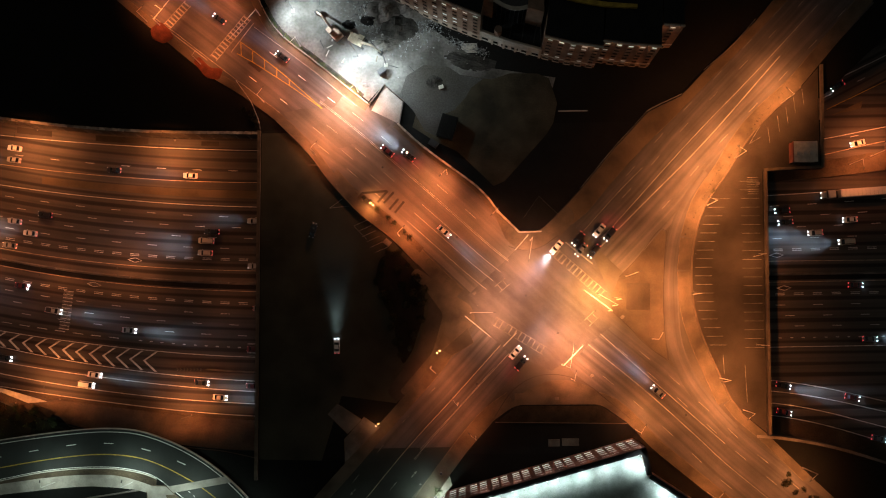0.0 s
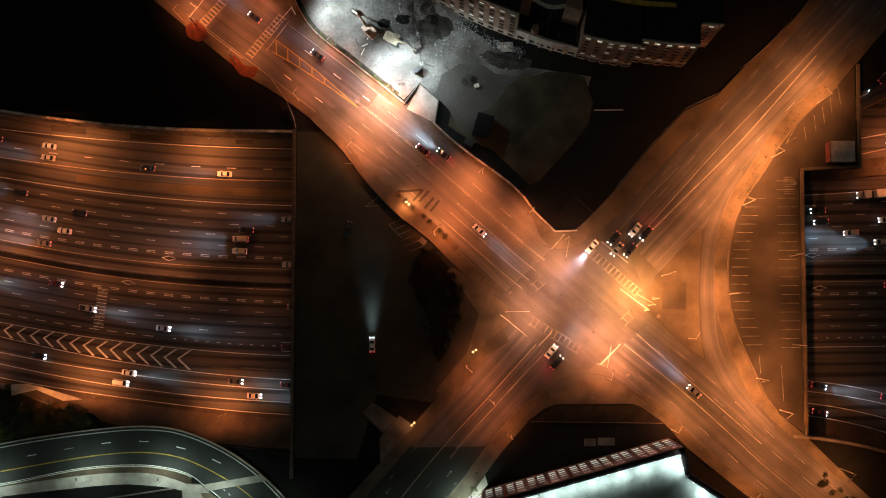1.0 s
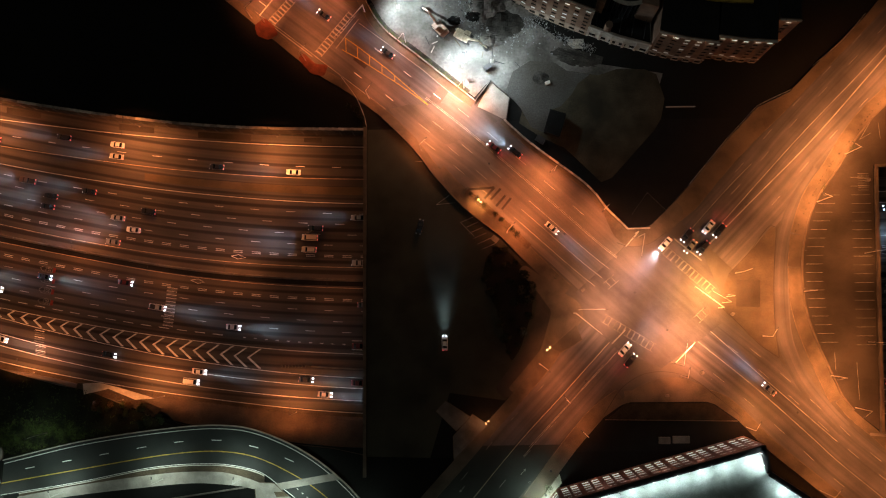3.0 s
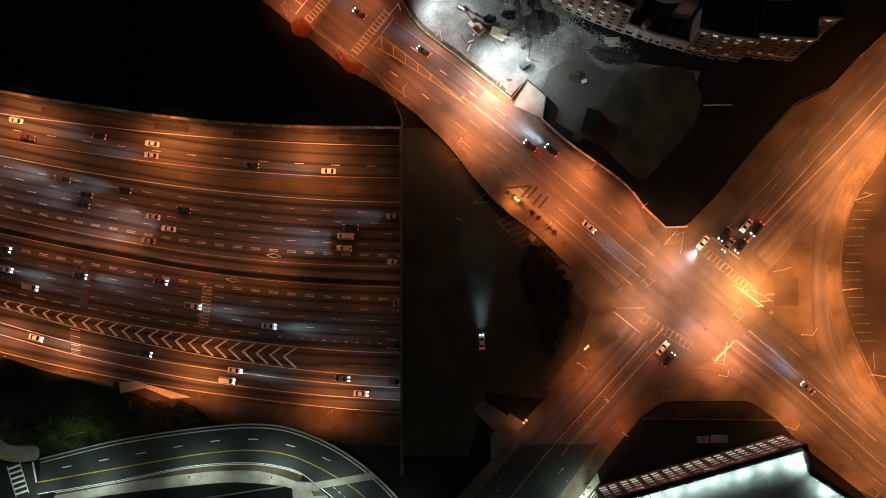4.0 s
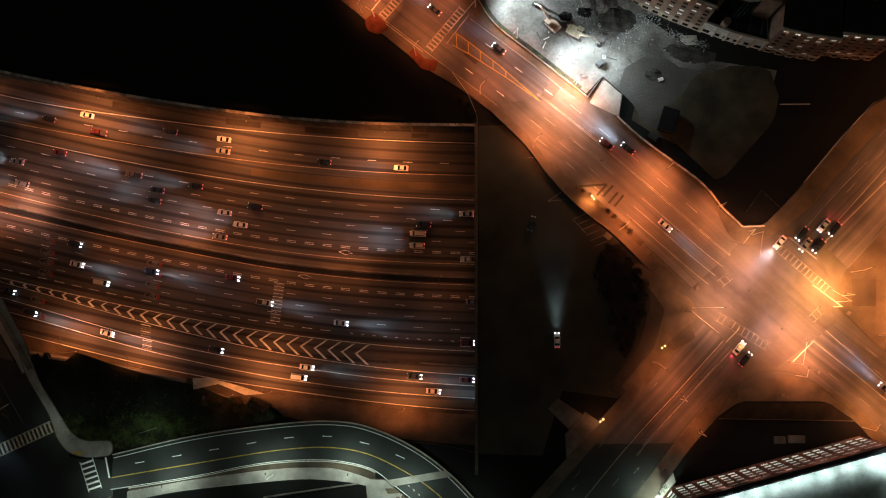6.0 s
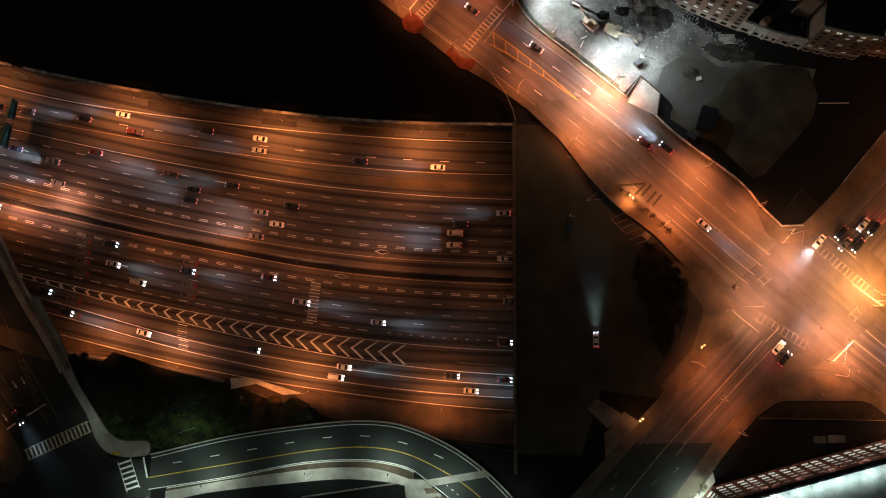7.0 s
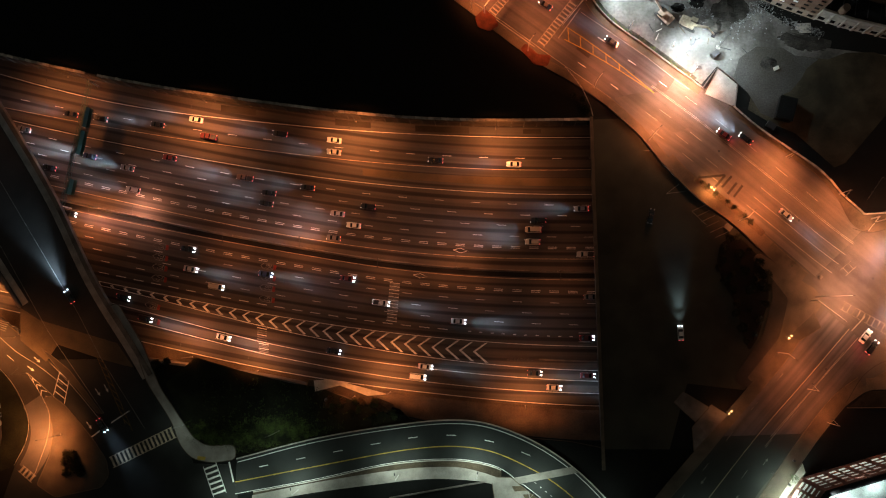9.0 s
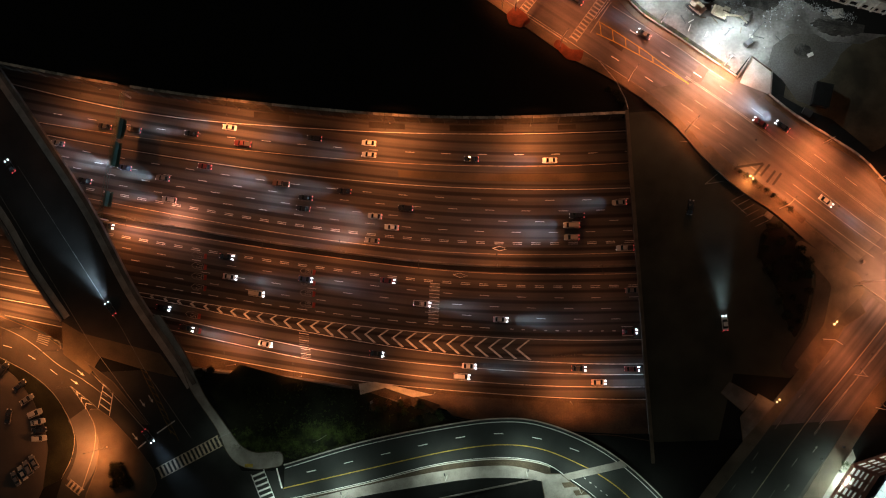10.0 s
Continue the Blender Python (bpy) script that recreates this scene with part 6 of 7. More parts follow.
for x, y, a, w_ in ((53.6, 4.6, 150, 1.4), (8.2, 2.6, 0, 0.9), (38.6, -14.6, 80, 1.2), (27.6, 25.8, 260, 1.05)):
    street_lamp(x, y, a, S_ * w_, 11.5, 7.0, GOLD if x > 50 else CORE, size=152, soft=1.6)  # long arms over the crossing
signal_mast(52.4, 3.0, 43.6, 9.6, 3)
signal_mast(6.5, 1.5, 14.6, -5.2, 3)
signal_mast(37.1, -14.0, 43.4, -7.6, 3)
signal_mast(26.5, 26.9, 22.4, 22.2, 2)
signal_mast(-60.5, 101, -69.5, 90.5, 2)
signal_mast(-93.8, 98.2, -86.5, 107, 2)

# ---- sign gantry over the motorway ----
gantry = thing("sign_gantry", "steel gantry with green road signs over the motorway", "sign gantry")
ga, gb_ = Vector((-226.4, 80.6)), Vector((-235.6, 38.8))
for p in (ga, gb_):
    part("post", tube(bmesh.new(), (p.x, p.y, HW), (p.x, p.y, -1.0), 0.3, 0.22), "steel", gantry)
for dz in (-1.2, -2.6):
    for dx in (-0.5, 0.5):
        part("chord", tube(bmesh.new(), (ga.x + dx, ga.y, dz), (gb_.x + dx, gb_.y, dz), 0.09, 0.09, 6), "gantry", gantry)
for k in range(22):
    p, q = ga.lerp(gb_, k / 22), ga.lerp(gb_, (k + 1) / 22)
    part("brace", tube(bmesh.new(), (p.x - 0.5, p.y, -1.2), (q.x + 0.5, q.y, -1.2), 0.045, 0.045, 5), "gantry", gantry)
rz = math.atan2(gb_.y - ga.y, gb_.x - ga.x)
for f0, f1 in ((0.2, 0.36), (0.39, 0.58), (0.78, 0.9)):
    p, q = ga.lerp(gb_, f0), ga.lerp(gb_, f1)
    bm = bmesh.new()
    strip(bm, shifted([tuple(p), tuple(q)], 1.3), shifted([tuple(p), tuple(q)], 0.75), -3.6, -0.7)
    part("sign_panel", bm, "gantry", gantry, "green road sign seen from above")
    bm = bmesh.new()
    strip(bm, shifted([tuple(p), tuple(q)], 2.6), shifted([tuple(p), tuple(q)], 1.5), -3.3, -3.2)
    part("catwalk", bm, "gantry", gantry)

# ---- facades ----
PANES = {}


def window(parent, p, a, w, h, lit, z, frame_mat="stone"):
    """A window with a frame, a sill and one pane, proud of its wall."""
    key = (round(w, 2), round(h, 2))
    if key not in PANES:
        bm = bmesh.new()
        for x0, x1, z0, z1 in ((-w / 2 - 0.12, w / 2 + 0.12, h, h + 0.14), (-w / 2 - 0.12, -w / 2, 0, h), (w / 2, w / 2 + 0.12, 0, h), (-w / 2 - 0.2, w / 2 + 0.2, -0.16, 0)):
            box(bm, x0, -0.16 if z1 > 0 else -0.28, z0, x1, 0.05, z1)
        fr = mesh_of("window_frame", bm)
        fr.materials.append(M[frame_mat])
        PANES[key] = [fr, {}]
        for nm in ("window_lit", "window_half", "window_dim", "window_dark"):
            me = mesh_of("pane", box(bmesh.new(), -w / 2, -0.07, 0, w / 2, 0.02, h))
            me.materials.append(M[nm])
            PANES[key][1][nm] = me
    o = part("window", PANES[key][0], None, parent)
    o.matrix_basis = Matrix.Translation((p.x, p.y, z)) @ Matrix.Rotation(a, 4, "Z")
    part("pane", PANES[key][1][lit], None, o)


# ---- curved hotel ----
FRONT = [(-16, 106), (-7.3, 100.8), (2.9, 95.9), (12, 92.2)]
MIDDLE = [(12, 92.2), (21.3, 88.6), (31.4, 85.8)]
EASTW = [(31.4, 85.8), (39.7, 83.6), (48.9, 82.2)]
EAST2 = [(48.9, 84.2), (57.5, 82.9), (66.4, 82.2)]
EAST3 = [(67.2, 88.9), (73.6, 88.4)]
hotel = thing("hotel", "curved brick hotel with dark roof and lit upper windows", "building")
rng = random.Random(12)


def wing(front, back, top, name="wall", mat="stucco"):
    part(name, slab(bmesh.new(), front + back, -0.2, top), mat, hotel)
    f_ = [(x, y + 0.5) for x, y in front]
    part("roof", slab(bmesh.new(), f_ + back, top - 0.1, top + 0.05), "roof", hotel)
    bm = bmesh.new()
    strip(bm, shifted(front, 0.0), shifted(front, -0.35 if front[0][0] < front[-1][0] else 0.35), top - 0.6, top + 0.5)
    part("cornice", bm, "stone", hotel, "pale stone cornice")


wing(FRONT, [(16, 112), (-8, 124)], 24)
bm = bmesh.new()
strip(bm, FRONT, shifted(FRONT, -0.3), -0.2, 4.2)
part("base_course", bm, "warm_stone", hotel, "pale stone base storey")
wing(EASTW, [(52, 112), (35, 112)], 23.2)
wing(EAST2, [(68, 112), (50.5, 112)], 23.2)
wing(EAST3, [(74, 112), (68.2, 112)], 23.2)
part("wall", slab(bmesh.new(), MIDDLE + [(31.4, 112), (14, 112)], -0.2, 8.5), "stone", hotel, "pale stone podium")
part("terrace", slab(bmesh.new(), [(12.6, 92.8), (21.4, 89.4), (31.2, 86.6), (31.2, 111), (14, 111)], 8.4, 8.6), "roof", hotel, "dark podium terrace")
for line, top in ((FRONT, 24), (EASTW, 23.2), (EAST2, 23.2), (EAST3, 23.2)):
    n = length(line)
    bays = max(1, int(n / 3.3))
    for j in range(bays):
        p, v = along(line, n * (j + 0.5) / bays)
        a = math.atan2(v.y, v.x)
        for r in range(6):
            z = 4.4 + r * 3.2
            lit = ("window_lit" if rng.random() < 0.45 else "window_half") if r == 5 else "window_dim" if rng.random() < 0.2 else "window_dark"
            window(hotel, p, a, 1.5, 1.2 if r == 5 else 1.5, lit, z, "warm_stone" if r == 5 else "stucco")
        q_ = p + Vector((v.y, -v.x)) * 0.3
        window(hotel, q_, a, 1.9, 2.2, "window_dark", 0.9, "warm_stone")
    bm = bmesh.new()
    strip(bm, line, shifted(line, -0.22), 3.5, 3.9)
    part("string_course", bm, "stone", hotel)
n = length(MIDDLE)
for j in range(6):
    p, v = along(MIDDLE, n * (j + 0.5) / 6)
    window(hotel, p, math.atan2(v.y, v.x), 2.2, 2.6, "window_dark", 1.0)
    q, _ = along(MIDDLE, n * j / 5 * 0.98 + 0.2)
    part("pilaster", box(bmesh.new(), q.x - 0.35, q.y - 0.35, -0.2, q.x + 0.35, q.y + 0.15, 8.9), "stone", hotel)
bm = bmesh.new()
strip(bm, MIDDLE, shifted(MIDDLE, -0.35), 8.2, 9.4)
part("podium_parapet", bm, "stone", hotel, "pale stone podium parapet")
part("tower_wall", slab(bmesh.new(), [(10.5, 98.5), (15.8, 96.2), (17, 112), (10.5, 112)], 8.5, 24), "stucco", hotel)
part("tower_wall", slab(bmesh.new(), [(26.2, 94.6), (31.2, 93.0), (31.2, 112), (28, 112)], 8.5, 24), "stucco", hotel)
bm = bmesh.new()
ARC = [(15.8 + 10.6 * k / 8, 97.6 - 2.6 * k / 8 - 1.6 * math.sin(math.pi * k / 8)) for k in range(9)]
slab(bm, ARC + [(28, 112), (17, 112)], 8.5, 22.5)
part("atrium", bm, "glass", hotel, "dark bowed glass atrium")
bm = bmesh.new()
strip(bm, shifted(ARC, 0.6), shifted(ARC, -0.5), 22.5, 23.2)
part("atrium_rim", bm, "stone", hotel, "pale curved rim over the atrium")
for k in range(1, 8):
    p = ARC[k]
    part("mullion", box(bmesh.new(), p[0] - 0.07, p[1] - 0.12, 8.6, p[0] + 0.07, p[1] + 0.05, 22.5), "dark_steel", hotel)
for k in range(5):
    p, _ = along(MIDDLE, 2.2 + 3.9 * k)
    part("terrace_beam", tube(bmesh.new(), (p.x, p.y + 1.2, 9.6), (p.x + 1.0, p.y + 7.0, 9.8), 0.14, 0.14, 6), "dark_steel", hotel)
part("turret", tube(bmesh.new(), (17.6, 91.2, 8.4), (17.6, 91.2, 13.5), 1.2, 1.2, 16), "stucco", hotel, "small round brick turret")
bm = bmesh.new()
strip(bm, smooth_line([(36, 97.2), (48, 94.6), (59.2, 93.8)], 2), smooth_line([(36, 98.4), (48, 96.0), (59.2, 94.9)], 2), 23.2, 24.4)
part("roof_screen", bm, "yellow", hotel, "ochre curved roof screen")

# added fill lamps that brighten the hotel walls, on made-up cornice brackets
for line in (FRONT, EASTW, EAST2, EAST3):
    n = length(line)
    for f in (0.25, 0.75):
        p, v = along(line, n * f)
        part("fill_lamp_arm", tube(bmesh.new(), (p.x, p.y, 24.0), (p.x + v.y * 2.3, p.y - v.x * 2.3, 24.0), 0.05, 0.05, 6), "dark_steel", hotel)
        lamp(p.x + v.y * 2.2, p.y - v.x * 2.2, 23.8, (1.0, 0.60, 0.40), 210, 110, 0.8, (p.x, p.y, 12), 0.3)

# ---- parking garage ----
garage = thing("parking_garage", "parking garage with a brightly lit white top deck", "building")
GF = [(0.5, -53.5), (59.0, -37.2)]
WF = [(-16, -74.5), (0.5, -53.5)]
G2 = [(61.0, -44.5), (74.5, -53.5), (112, -80)]
part("wall", slab(bmesh.new(), GF + [(60.6, -44.9), (112, -79), (112, -130), (-16, -130), (-16, -74.5)], -0.3, 22.2), "pink_wall", garage)
part("top_deck", slab(bmesh.new(), [(-14.5, -75), (1.2, -55), (57.6, -39.4), (59.4, -45.4), (110, -79.6), (110, -129), (-14.5, -129)], 22.2, 22.3), "deck", garage, "pale concrete top deck")
for line in (WF, GF, [(59.0, -37.2), (60.6, -44.9)], [(60.6, -44.9), (112, -79)]):
    bm = bmesh.new()
    strip(bm, line, shifted(line, -1.5), 22.0, 23.5)
    part("parapet", bm, "roof", garage, "broad dark parapet")
    n = length(line)
    k = 0
    while 2.2 + 3.5 * k < n:
        p, v = along(line, 2.2 + 3.5 * k)
        q = p + Vector((v.y, -v.x)) * 2.0
        t = p + Vector((v.y, -v.x)) * 3.2
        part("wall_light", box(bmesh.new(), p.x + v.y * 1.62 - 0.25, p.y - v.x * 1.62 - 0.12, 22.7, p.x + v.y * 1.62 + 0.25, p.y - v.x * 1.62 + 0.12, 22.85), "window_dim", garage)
        if q.y > -66:
            part("deck_light", tube(bmesh.new(), (p.x + v.y * 1.6, p.y - v.x * 1.6, 22.8), (q.x, q.y, 25.6), 0.06, 0.05, 6), "dark_steel", garage)
            lamp(q.x, q.y, 25.4, (0.86, 1.0, 0.97), DECK_W * (1.7 if k % 2 else 0.55), 110, 1.0, (t.x, t.y, 22.3), 0.3)
        k += 1
for line, bays, j, s in [(GF, 9, j, s) for j in range(9) for s in (-1.5, 1.5)] + [(WF, 4, j, s) for j in range(4) for s in (-1.5, 1.5)]:
    n = length(line)
    p, v = along(line, n * (j + 0.5) / bays + s)
    a = math.atan2(v.y, v.x) + math.pi
    for r, (z, h, lit) in enumerate(((3.4, 2.0, "window_lit"), (7.0, 2.0, "window_lit"), (10.6, 1.6, "window_half"), (14.2, 1.4, "window_half"), (18.6, 0.9, "window_dim"))):
        window(garage, p, a, 2.1, h, lit, z, "pink_wall")
n = length(G2[:2])
for j in range(6):
    p, v = along([(60.6, -44.9), (78, -56.4)], 1.6 + 3.0 * j)
    for z in (14, 17, 20):
        window(garage, p, math.atan2(v.y, v.x) + math.pi, 1.6, 0.9, "window_dim", z, "pink_wall")
for x0, y0, x1, y1 in ((32.5, -39.6, 36, -37.5), (36.8, -39.4, 42, -37.2)):
    o = part("roof_hatch", box(bmesh.new(), x0, y0, -0.3, x1, y1, 1.2), "concrete_dark")
    tagged(o, "dull concrete vent box beside the garage", "vent box")

# unseen fill lamps and brackets added to brighten the garage front
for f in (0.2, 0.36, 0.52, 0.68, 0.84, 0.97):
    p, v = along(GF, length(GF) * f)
    part("fill_lamp_arm", tube(bmesh.new(), (p.x, p.y, 23.2), (p.x - v.y * 2.7, p.y + v.x * 2.7, 24.2), 0.05, 0.05, 6), "dark_steel", garage)
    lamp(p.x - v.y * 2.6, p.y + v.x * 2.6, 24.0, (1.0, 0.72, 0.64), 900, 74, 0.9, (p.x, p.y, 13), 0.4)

# ---- building site ----
bm = bmesh.new()
slab(bm, [(-59, 106), (-54, 96.2), (-41.2, 85.6), (-24.6, 72), (-19.4, 77.6), (-13, 72), (-8.6, 68), (-9.8, 63.5), (-3, 61.5), (9, 57), (19.5, 48), (26, 53.5), (31.5, 62), (36.5, 79), (15, 82.5), (3, 91), (-16, 105), (-20, 120), (-62, 121)], -0.25, -0.02)
site = part("site_ground", bm, "gravel")
tagged(site, "rough grey building site ground with puddled tracks", "building site", kind="structure")
bm = bmesh.new()
slab(bm, [(-3.5, 83.4), (1.5, 83), (5.4, 80.3), (15.7, 78.6), (21.6, 80.6), (30.5, 80.4), (34.4, 78.8), (36.9, 70.6), (35.6, 64.1), (33.3, 60.3), (24.2, 50.2), (19.5, 45.0), (16.0, 43.6), (9, 50.5), (4.3, 55.0), (-3, 58.4), (-10.2, 63.2), (-8.9, 68.2), (-11.4, 71)], -0.1, 0.03)
sl = part("site_slab", bm, "site_slab")
tagged(sl, "old concrete slab on the building site", "slab", kind="structure")
worn = [(-14.5, 73.3), (-12.1, 80.2), (-6.4, 83.7), (1.6, 83.0), (5.6, 80.2), (13.0, 78.9), (9.0, 76.0), (7.1, 72.6), (3.4, 68.6), (0.3, 67.4), (-2.3, 60.0), (-6.2, 61.8), (-10.0, 68.7)]
part("worn_path", slab(bmesh.new(), rounded(worn, 0.5), -0.05, 0.036), "site_path", sl, "paler worn ground on the slab")
part("painted_line", box(bmesh.new(), 37.2, 67.75, -0.2, 46.7, 68.05, 0.15), "stone", sl)
rng = random.Random(21)


def heap(name, cx, cy, rx, ry, h, mat, label, seed, a=0.0):
    """A lumpy heap."""
    bm = bmesh.new()
    n = 22
    grid = {}
    for i in range(n + 1):
        for j in range(n + 1):
            u, v = 2 * i / n - 1, 2 * j / n - 1
            r = math.hypot(u, v)
            f = max(0.0, 1 - r) ** 0.8
            z = h * f * (0.7 + 0.6 * noise.noise(Vector((u * 2.3 + seed, v * 2.3, 0)))) + 0.5 * f * noise.noise(Vector((u * 9, v * 9 + seed, 0)))
            x, y = u * rx, v * ry
            ca, sa = math.cos(a), math.sin(a)
            grid[i, j] = bm.verts.new((cx + x * ca - y * sa, cy + x * sa + y * ca, max(-0.15, z - 0.12)))
    for i in range(n):
        for j in range(n):
            bm.faces.new((grid[i, j], grid[i + 1, j], grid[i + 1, j + 1], grid[i, j + 1]))
    ob = part(name, bm, mat)
    return tagged(ob, label, "mound")


heap("soil_mound", -14.5, 96.5, 6.5, 5.0, 3.0, "dug_soil", "dark heap of dug soil", 1)
heap("rubble_mound", -19.5, 101.5, 6.5, 5.5, 2.2, "gravel", "pale grey heap of rubble", 2)
heap("rubble_mound", -9.5, 102.5, 7.5, 5.0, 2.5, "gravel", "pale grey heap of rubble", 3)
heap("soil_mound", -18.5, 91.5, 4.5, 3.0, 1.6, "gravel", "low heap of gravel", 4)
heap("soil_mound", -3.0, 78, 3.0, 2.5, 1.2, "dug_soil", "small dark soil heap", 5)
heap("soil_mound", 8, 84.5, 9, 3.0, 0.8, "dug_soil", "long low bank of dark soil", 6, -0.3)
heap("rubble_mound", 8.5, 89.2, 2.6, 1.6, 0.8, "stone", "small white heap of rubble by the wall", 11)
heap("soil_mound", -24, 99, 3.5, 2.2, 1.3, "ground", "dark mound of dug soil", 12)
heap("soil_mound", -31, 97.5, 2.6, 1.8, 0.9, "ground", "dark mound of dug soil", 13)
heap("soil_mound", -25.5, 77.6, 2.2, 1.8, 0.6, "gravel", "small heap of gravel by the gate", 9)
bm = bmesh.new()
for _ in range(5200):
    x, y = rng.gauss(-13, 8), rng.gauss(101, 5)
    if rng.random() < 0.07:
        f = rng.random()
        x, y = 2 + 12 * f + rng.gauss(0, 1), 92 - 5 * f + rng.gauss(0, 0.8)
    if y > 112 or x < -48:
        continue
    s = rng.uniform(0.05, 0.2) * (2.0 if rng.random() < 0.1 else 1.0)
    m = Matrix.Translation((x, y, s * 0.3)) @ Euler((rng.uniform(-.5, .5), rng.uniform(-.5, .5), rng.uniform(0, 6))).to_matrix().to_4x4()
    box(bm, -s, -s * 0.6, -s * 0.4, s, s * 0.6, s * 0.4, m)
rub = part("rubble", bm, "rubble")
tagged(rub, "loose broken stones over the building site", "rubble", kind="stuff")


# weedy strip behind the hoarding, loose boards and pipes
wl2 = smooth_line([(-58.2, 104), (-53.4, 96.6), (-41, 86.6), (-26, 74.2)], 2)
bm = bmesh.new()
strip(bm, wl2, shifted(wl2, -2.4), -0.2, 0.05)
o = part("verge", bm, "dug_soil")
tagged(o, "weedy bare strip behind the site hoarding", "verge", kind="structure")
bm = bmesh.new()
for _ in range(1500):
    p, v = along(wl2, rng.uniform(0, length(wl2)))
    c = Vector((p.x + v.y * rng.uniform(0.1, 2.6), p.y - v.x * rng.uniform(0.1, 2.6), 0.0))
    a, s = rng.uniform(0, 6.28), rng.uniform(0.2, 0.6)
    w_ = Vector((-math.sin(a), math.cos(a), 0)) * s * 0.3
    bm.faces.new([bm.verts.new(c - w_), bm.verts.new(c + w_), bm.verts.new(c + Vector((math.cos(a) * s, math.sin(a) * s, s)))])
o = part("weeds", bm, "grass")
tagged(o, "tufts of weeds along the site edge", "weeds", kind="stuff")
for k in range(26):
    x, y, a, n_ = rng.gauss(-30, 11), rng.gauss(91, 7), rng.uniform(0, 3.1), rng.uniform(1.0, 3.6)
    if y < 70 - (x + 24) * 0.83 + 6 or y > 108:
        continue
    m = Matrix.Translation((x, y, 0.06)) @ Matrix.Rotation(a, 4, "Z")
    o = part("timber_board", box(bmesh.new(), -n_ / 2, -0.14, -0.07, n_ / 2, 0.14, 0.05, m), ("dark_steel", "stone", "bark")[k % 3])
    tagged(o, ("dark steel plate lying on the site", "pale timber board lying on the site", "dark timber board lying on the site")[k % 3], "board", "loose boards")


def excavator(x, y, track_a, arm_a, paint, label, reach=1.0):
    """Crawler excavator: tracks, house, cab, counterweight, boom, stick, bucket."""
    ex = thing("excavator", label, "excavator", "excavators", at=Matrix.Translation((x, y, 0)) @ Matrix.Scale(1.25, 4))
    t = Matrix.Rotation(radians(track_a), 4, "Z")
    for s in (-1.15, 1.15):
        bm = box(bmesh.new(), -2.0, s - 0.32, 0.0, 2.0, s + 0.32, 0.85)
        bmesh.ops.bevel(bm, geom=[e for e in bm.edges if abs((e.verts[0].co - e.verts[1].co).y) > 0.3], offset=0.35, segments=3, affect="EDGES")
        part("track", bm, "dark_steel", ex).matrix_basis = t
    h = Matrix.Rotation(radians(arm_a), 4, "Z")
    bm = box(bmesh.new(), -2.1, -1.3, 0.95, 1.2, 1.3, 1.9)
    bmesh.ops.bevel(bm, geom=bm.edges[:], offset=0.12, segments=1, affect="EDGES")
    part("house", bm, paint, ex).matrix_basis = h
    bm = box(bmesh.new(), -2.8, -1.25, 0.95, -2.12, 1.25, 1.95)
    bmesh.ops.bevel(bm, geom=bm.edges[:], offset=0.2, segments=2, affect="EDGES")
    part("counterweight", bm, paint, ex).matrix_basis = h
    cab = part("cab", box(bmesh.new(), -0.3, 0.35, 1.9, 1.25, 1.3, 3.0), "glass", ex)
    cab.matrix_basis = h
    part("cab_roof", box(bmesh.new(), -0.35, 0.3, 3.0, 1.3, 1.35, 3.1), paint, cab)
    part("engine_hood", box(bmesh.new(), -2.0, -1.1, 1.9, -0.5, 1.1, 2.15), paint, ex).matrix_basis = h
    r = reach
    part("boom", tube(bmesh.new(), (0.9, -0.2, 1.8), (4.2 * r, -0.2, 4.4), 0.38, 0.26, 8), paint, ex).matrix_basis = h
    part("stick", tube(bmesh.new(), (4.1 * r, -0.2, 4.5), (6.6 * r, -0.2, 2.0), 0.24, 0.16, 8), paint, ex).matrix_basis = h
    part("boom_ram", tube(bmesh.new(), (1.3, -0.2, 1.2), (3.0 * r, -0.2, 3.2), 0.1, 0.08, 6), "steel", ex).matrix_basis = h
    part("bucket", box(bmesh.new(), 6.1 * r, -0.75, 0.9, 7.1 * r, 0.35, 2.0), "dark_steel", ex).matrix_basis = h


excavator(-36.0, 94.9, 130, 132, "orange_machine", "orange tracked excavator standing on the building site")
excavator(-27.6, 91.6, 150, -28, "yellow_machine", "yellow tracked excavator with its arm lowered")
# dark square container and small site things
shed = thing("site_container", "black square site container with a flat roof", "container")
m_ = Matrix.Translation((1.2, 62.6, 0)) @ Matrix.Rotation(radians(-17), 4, "Z")
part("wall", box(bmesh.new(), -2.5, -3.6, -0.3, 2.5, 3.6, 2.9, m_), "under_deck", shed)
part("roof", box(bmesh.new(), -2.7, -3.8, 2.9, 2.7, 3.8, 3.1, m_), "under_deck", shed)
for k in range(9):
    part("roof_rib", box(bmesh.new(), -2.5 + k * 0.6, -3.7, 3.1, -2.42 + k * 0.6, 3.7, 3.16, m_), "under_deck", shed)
for x, y, a, w_, h_, lab in ((-20.2, 81.4, 35, 2.4, 2.4, "small dark plywood site hut"), (-0.8, 76.2, 20, 1.6, 1.0, "pale crate standing on the building site"), (-3.4, 57.6, -35, 3.0, 1.2, "low dark timber crate beside the container")):
    o = part("site_hut" if h_ > 2 else "crate", box(bmesh.new(), -w_ / 2, -w_ / 3, 0, w_ / 2, w_ / 3, h_, Matrix.Translation((x, y, 0)) @ Matrix.Rotation(radians(a), 4, "Z")), "dark_steel" if h_ > 1.1 else "stone")
    tagged(o, lab, "hut" if h_ > 2 else "crate")


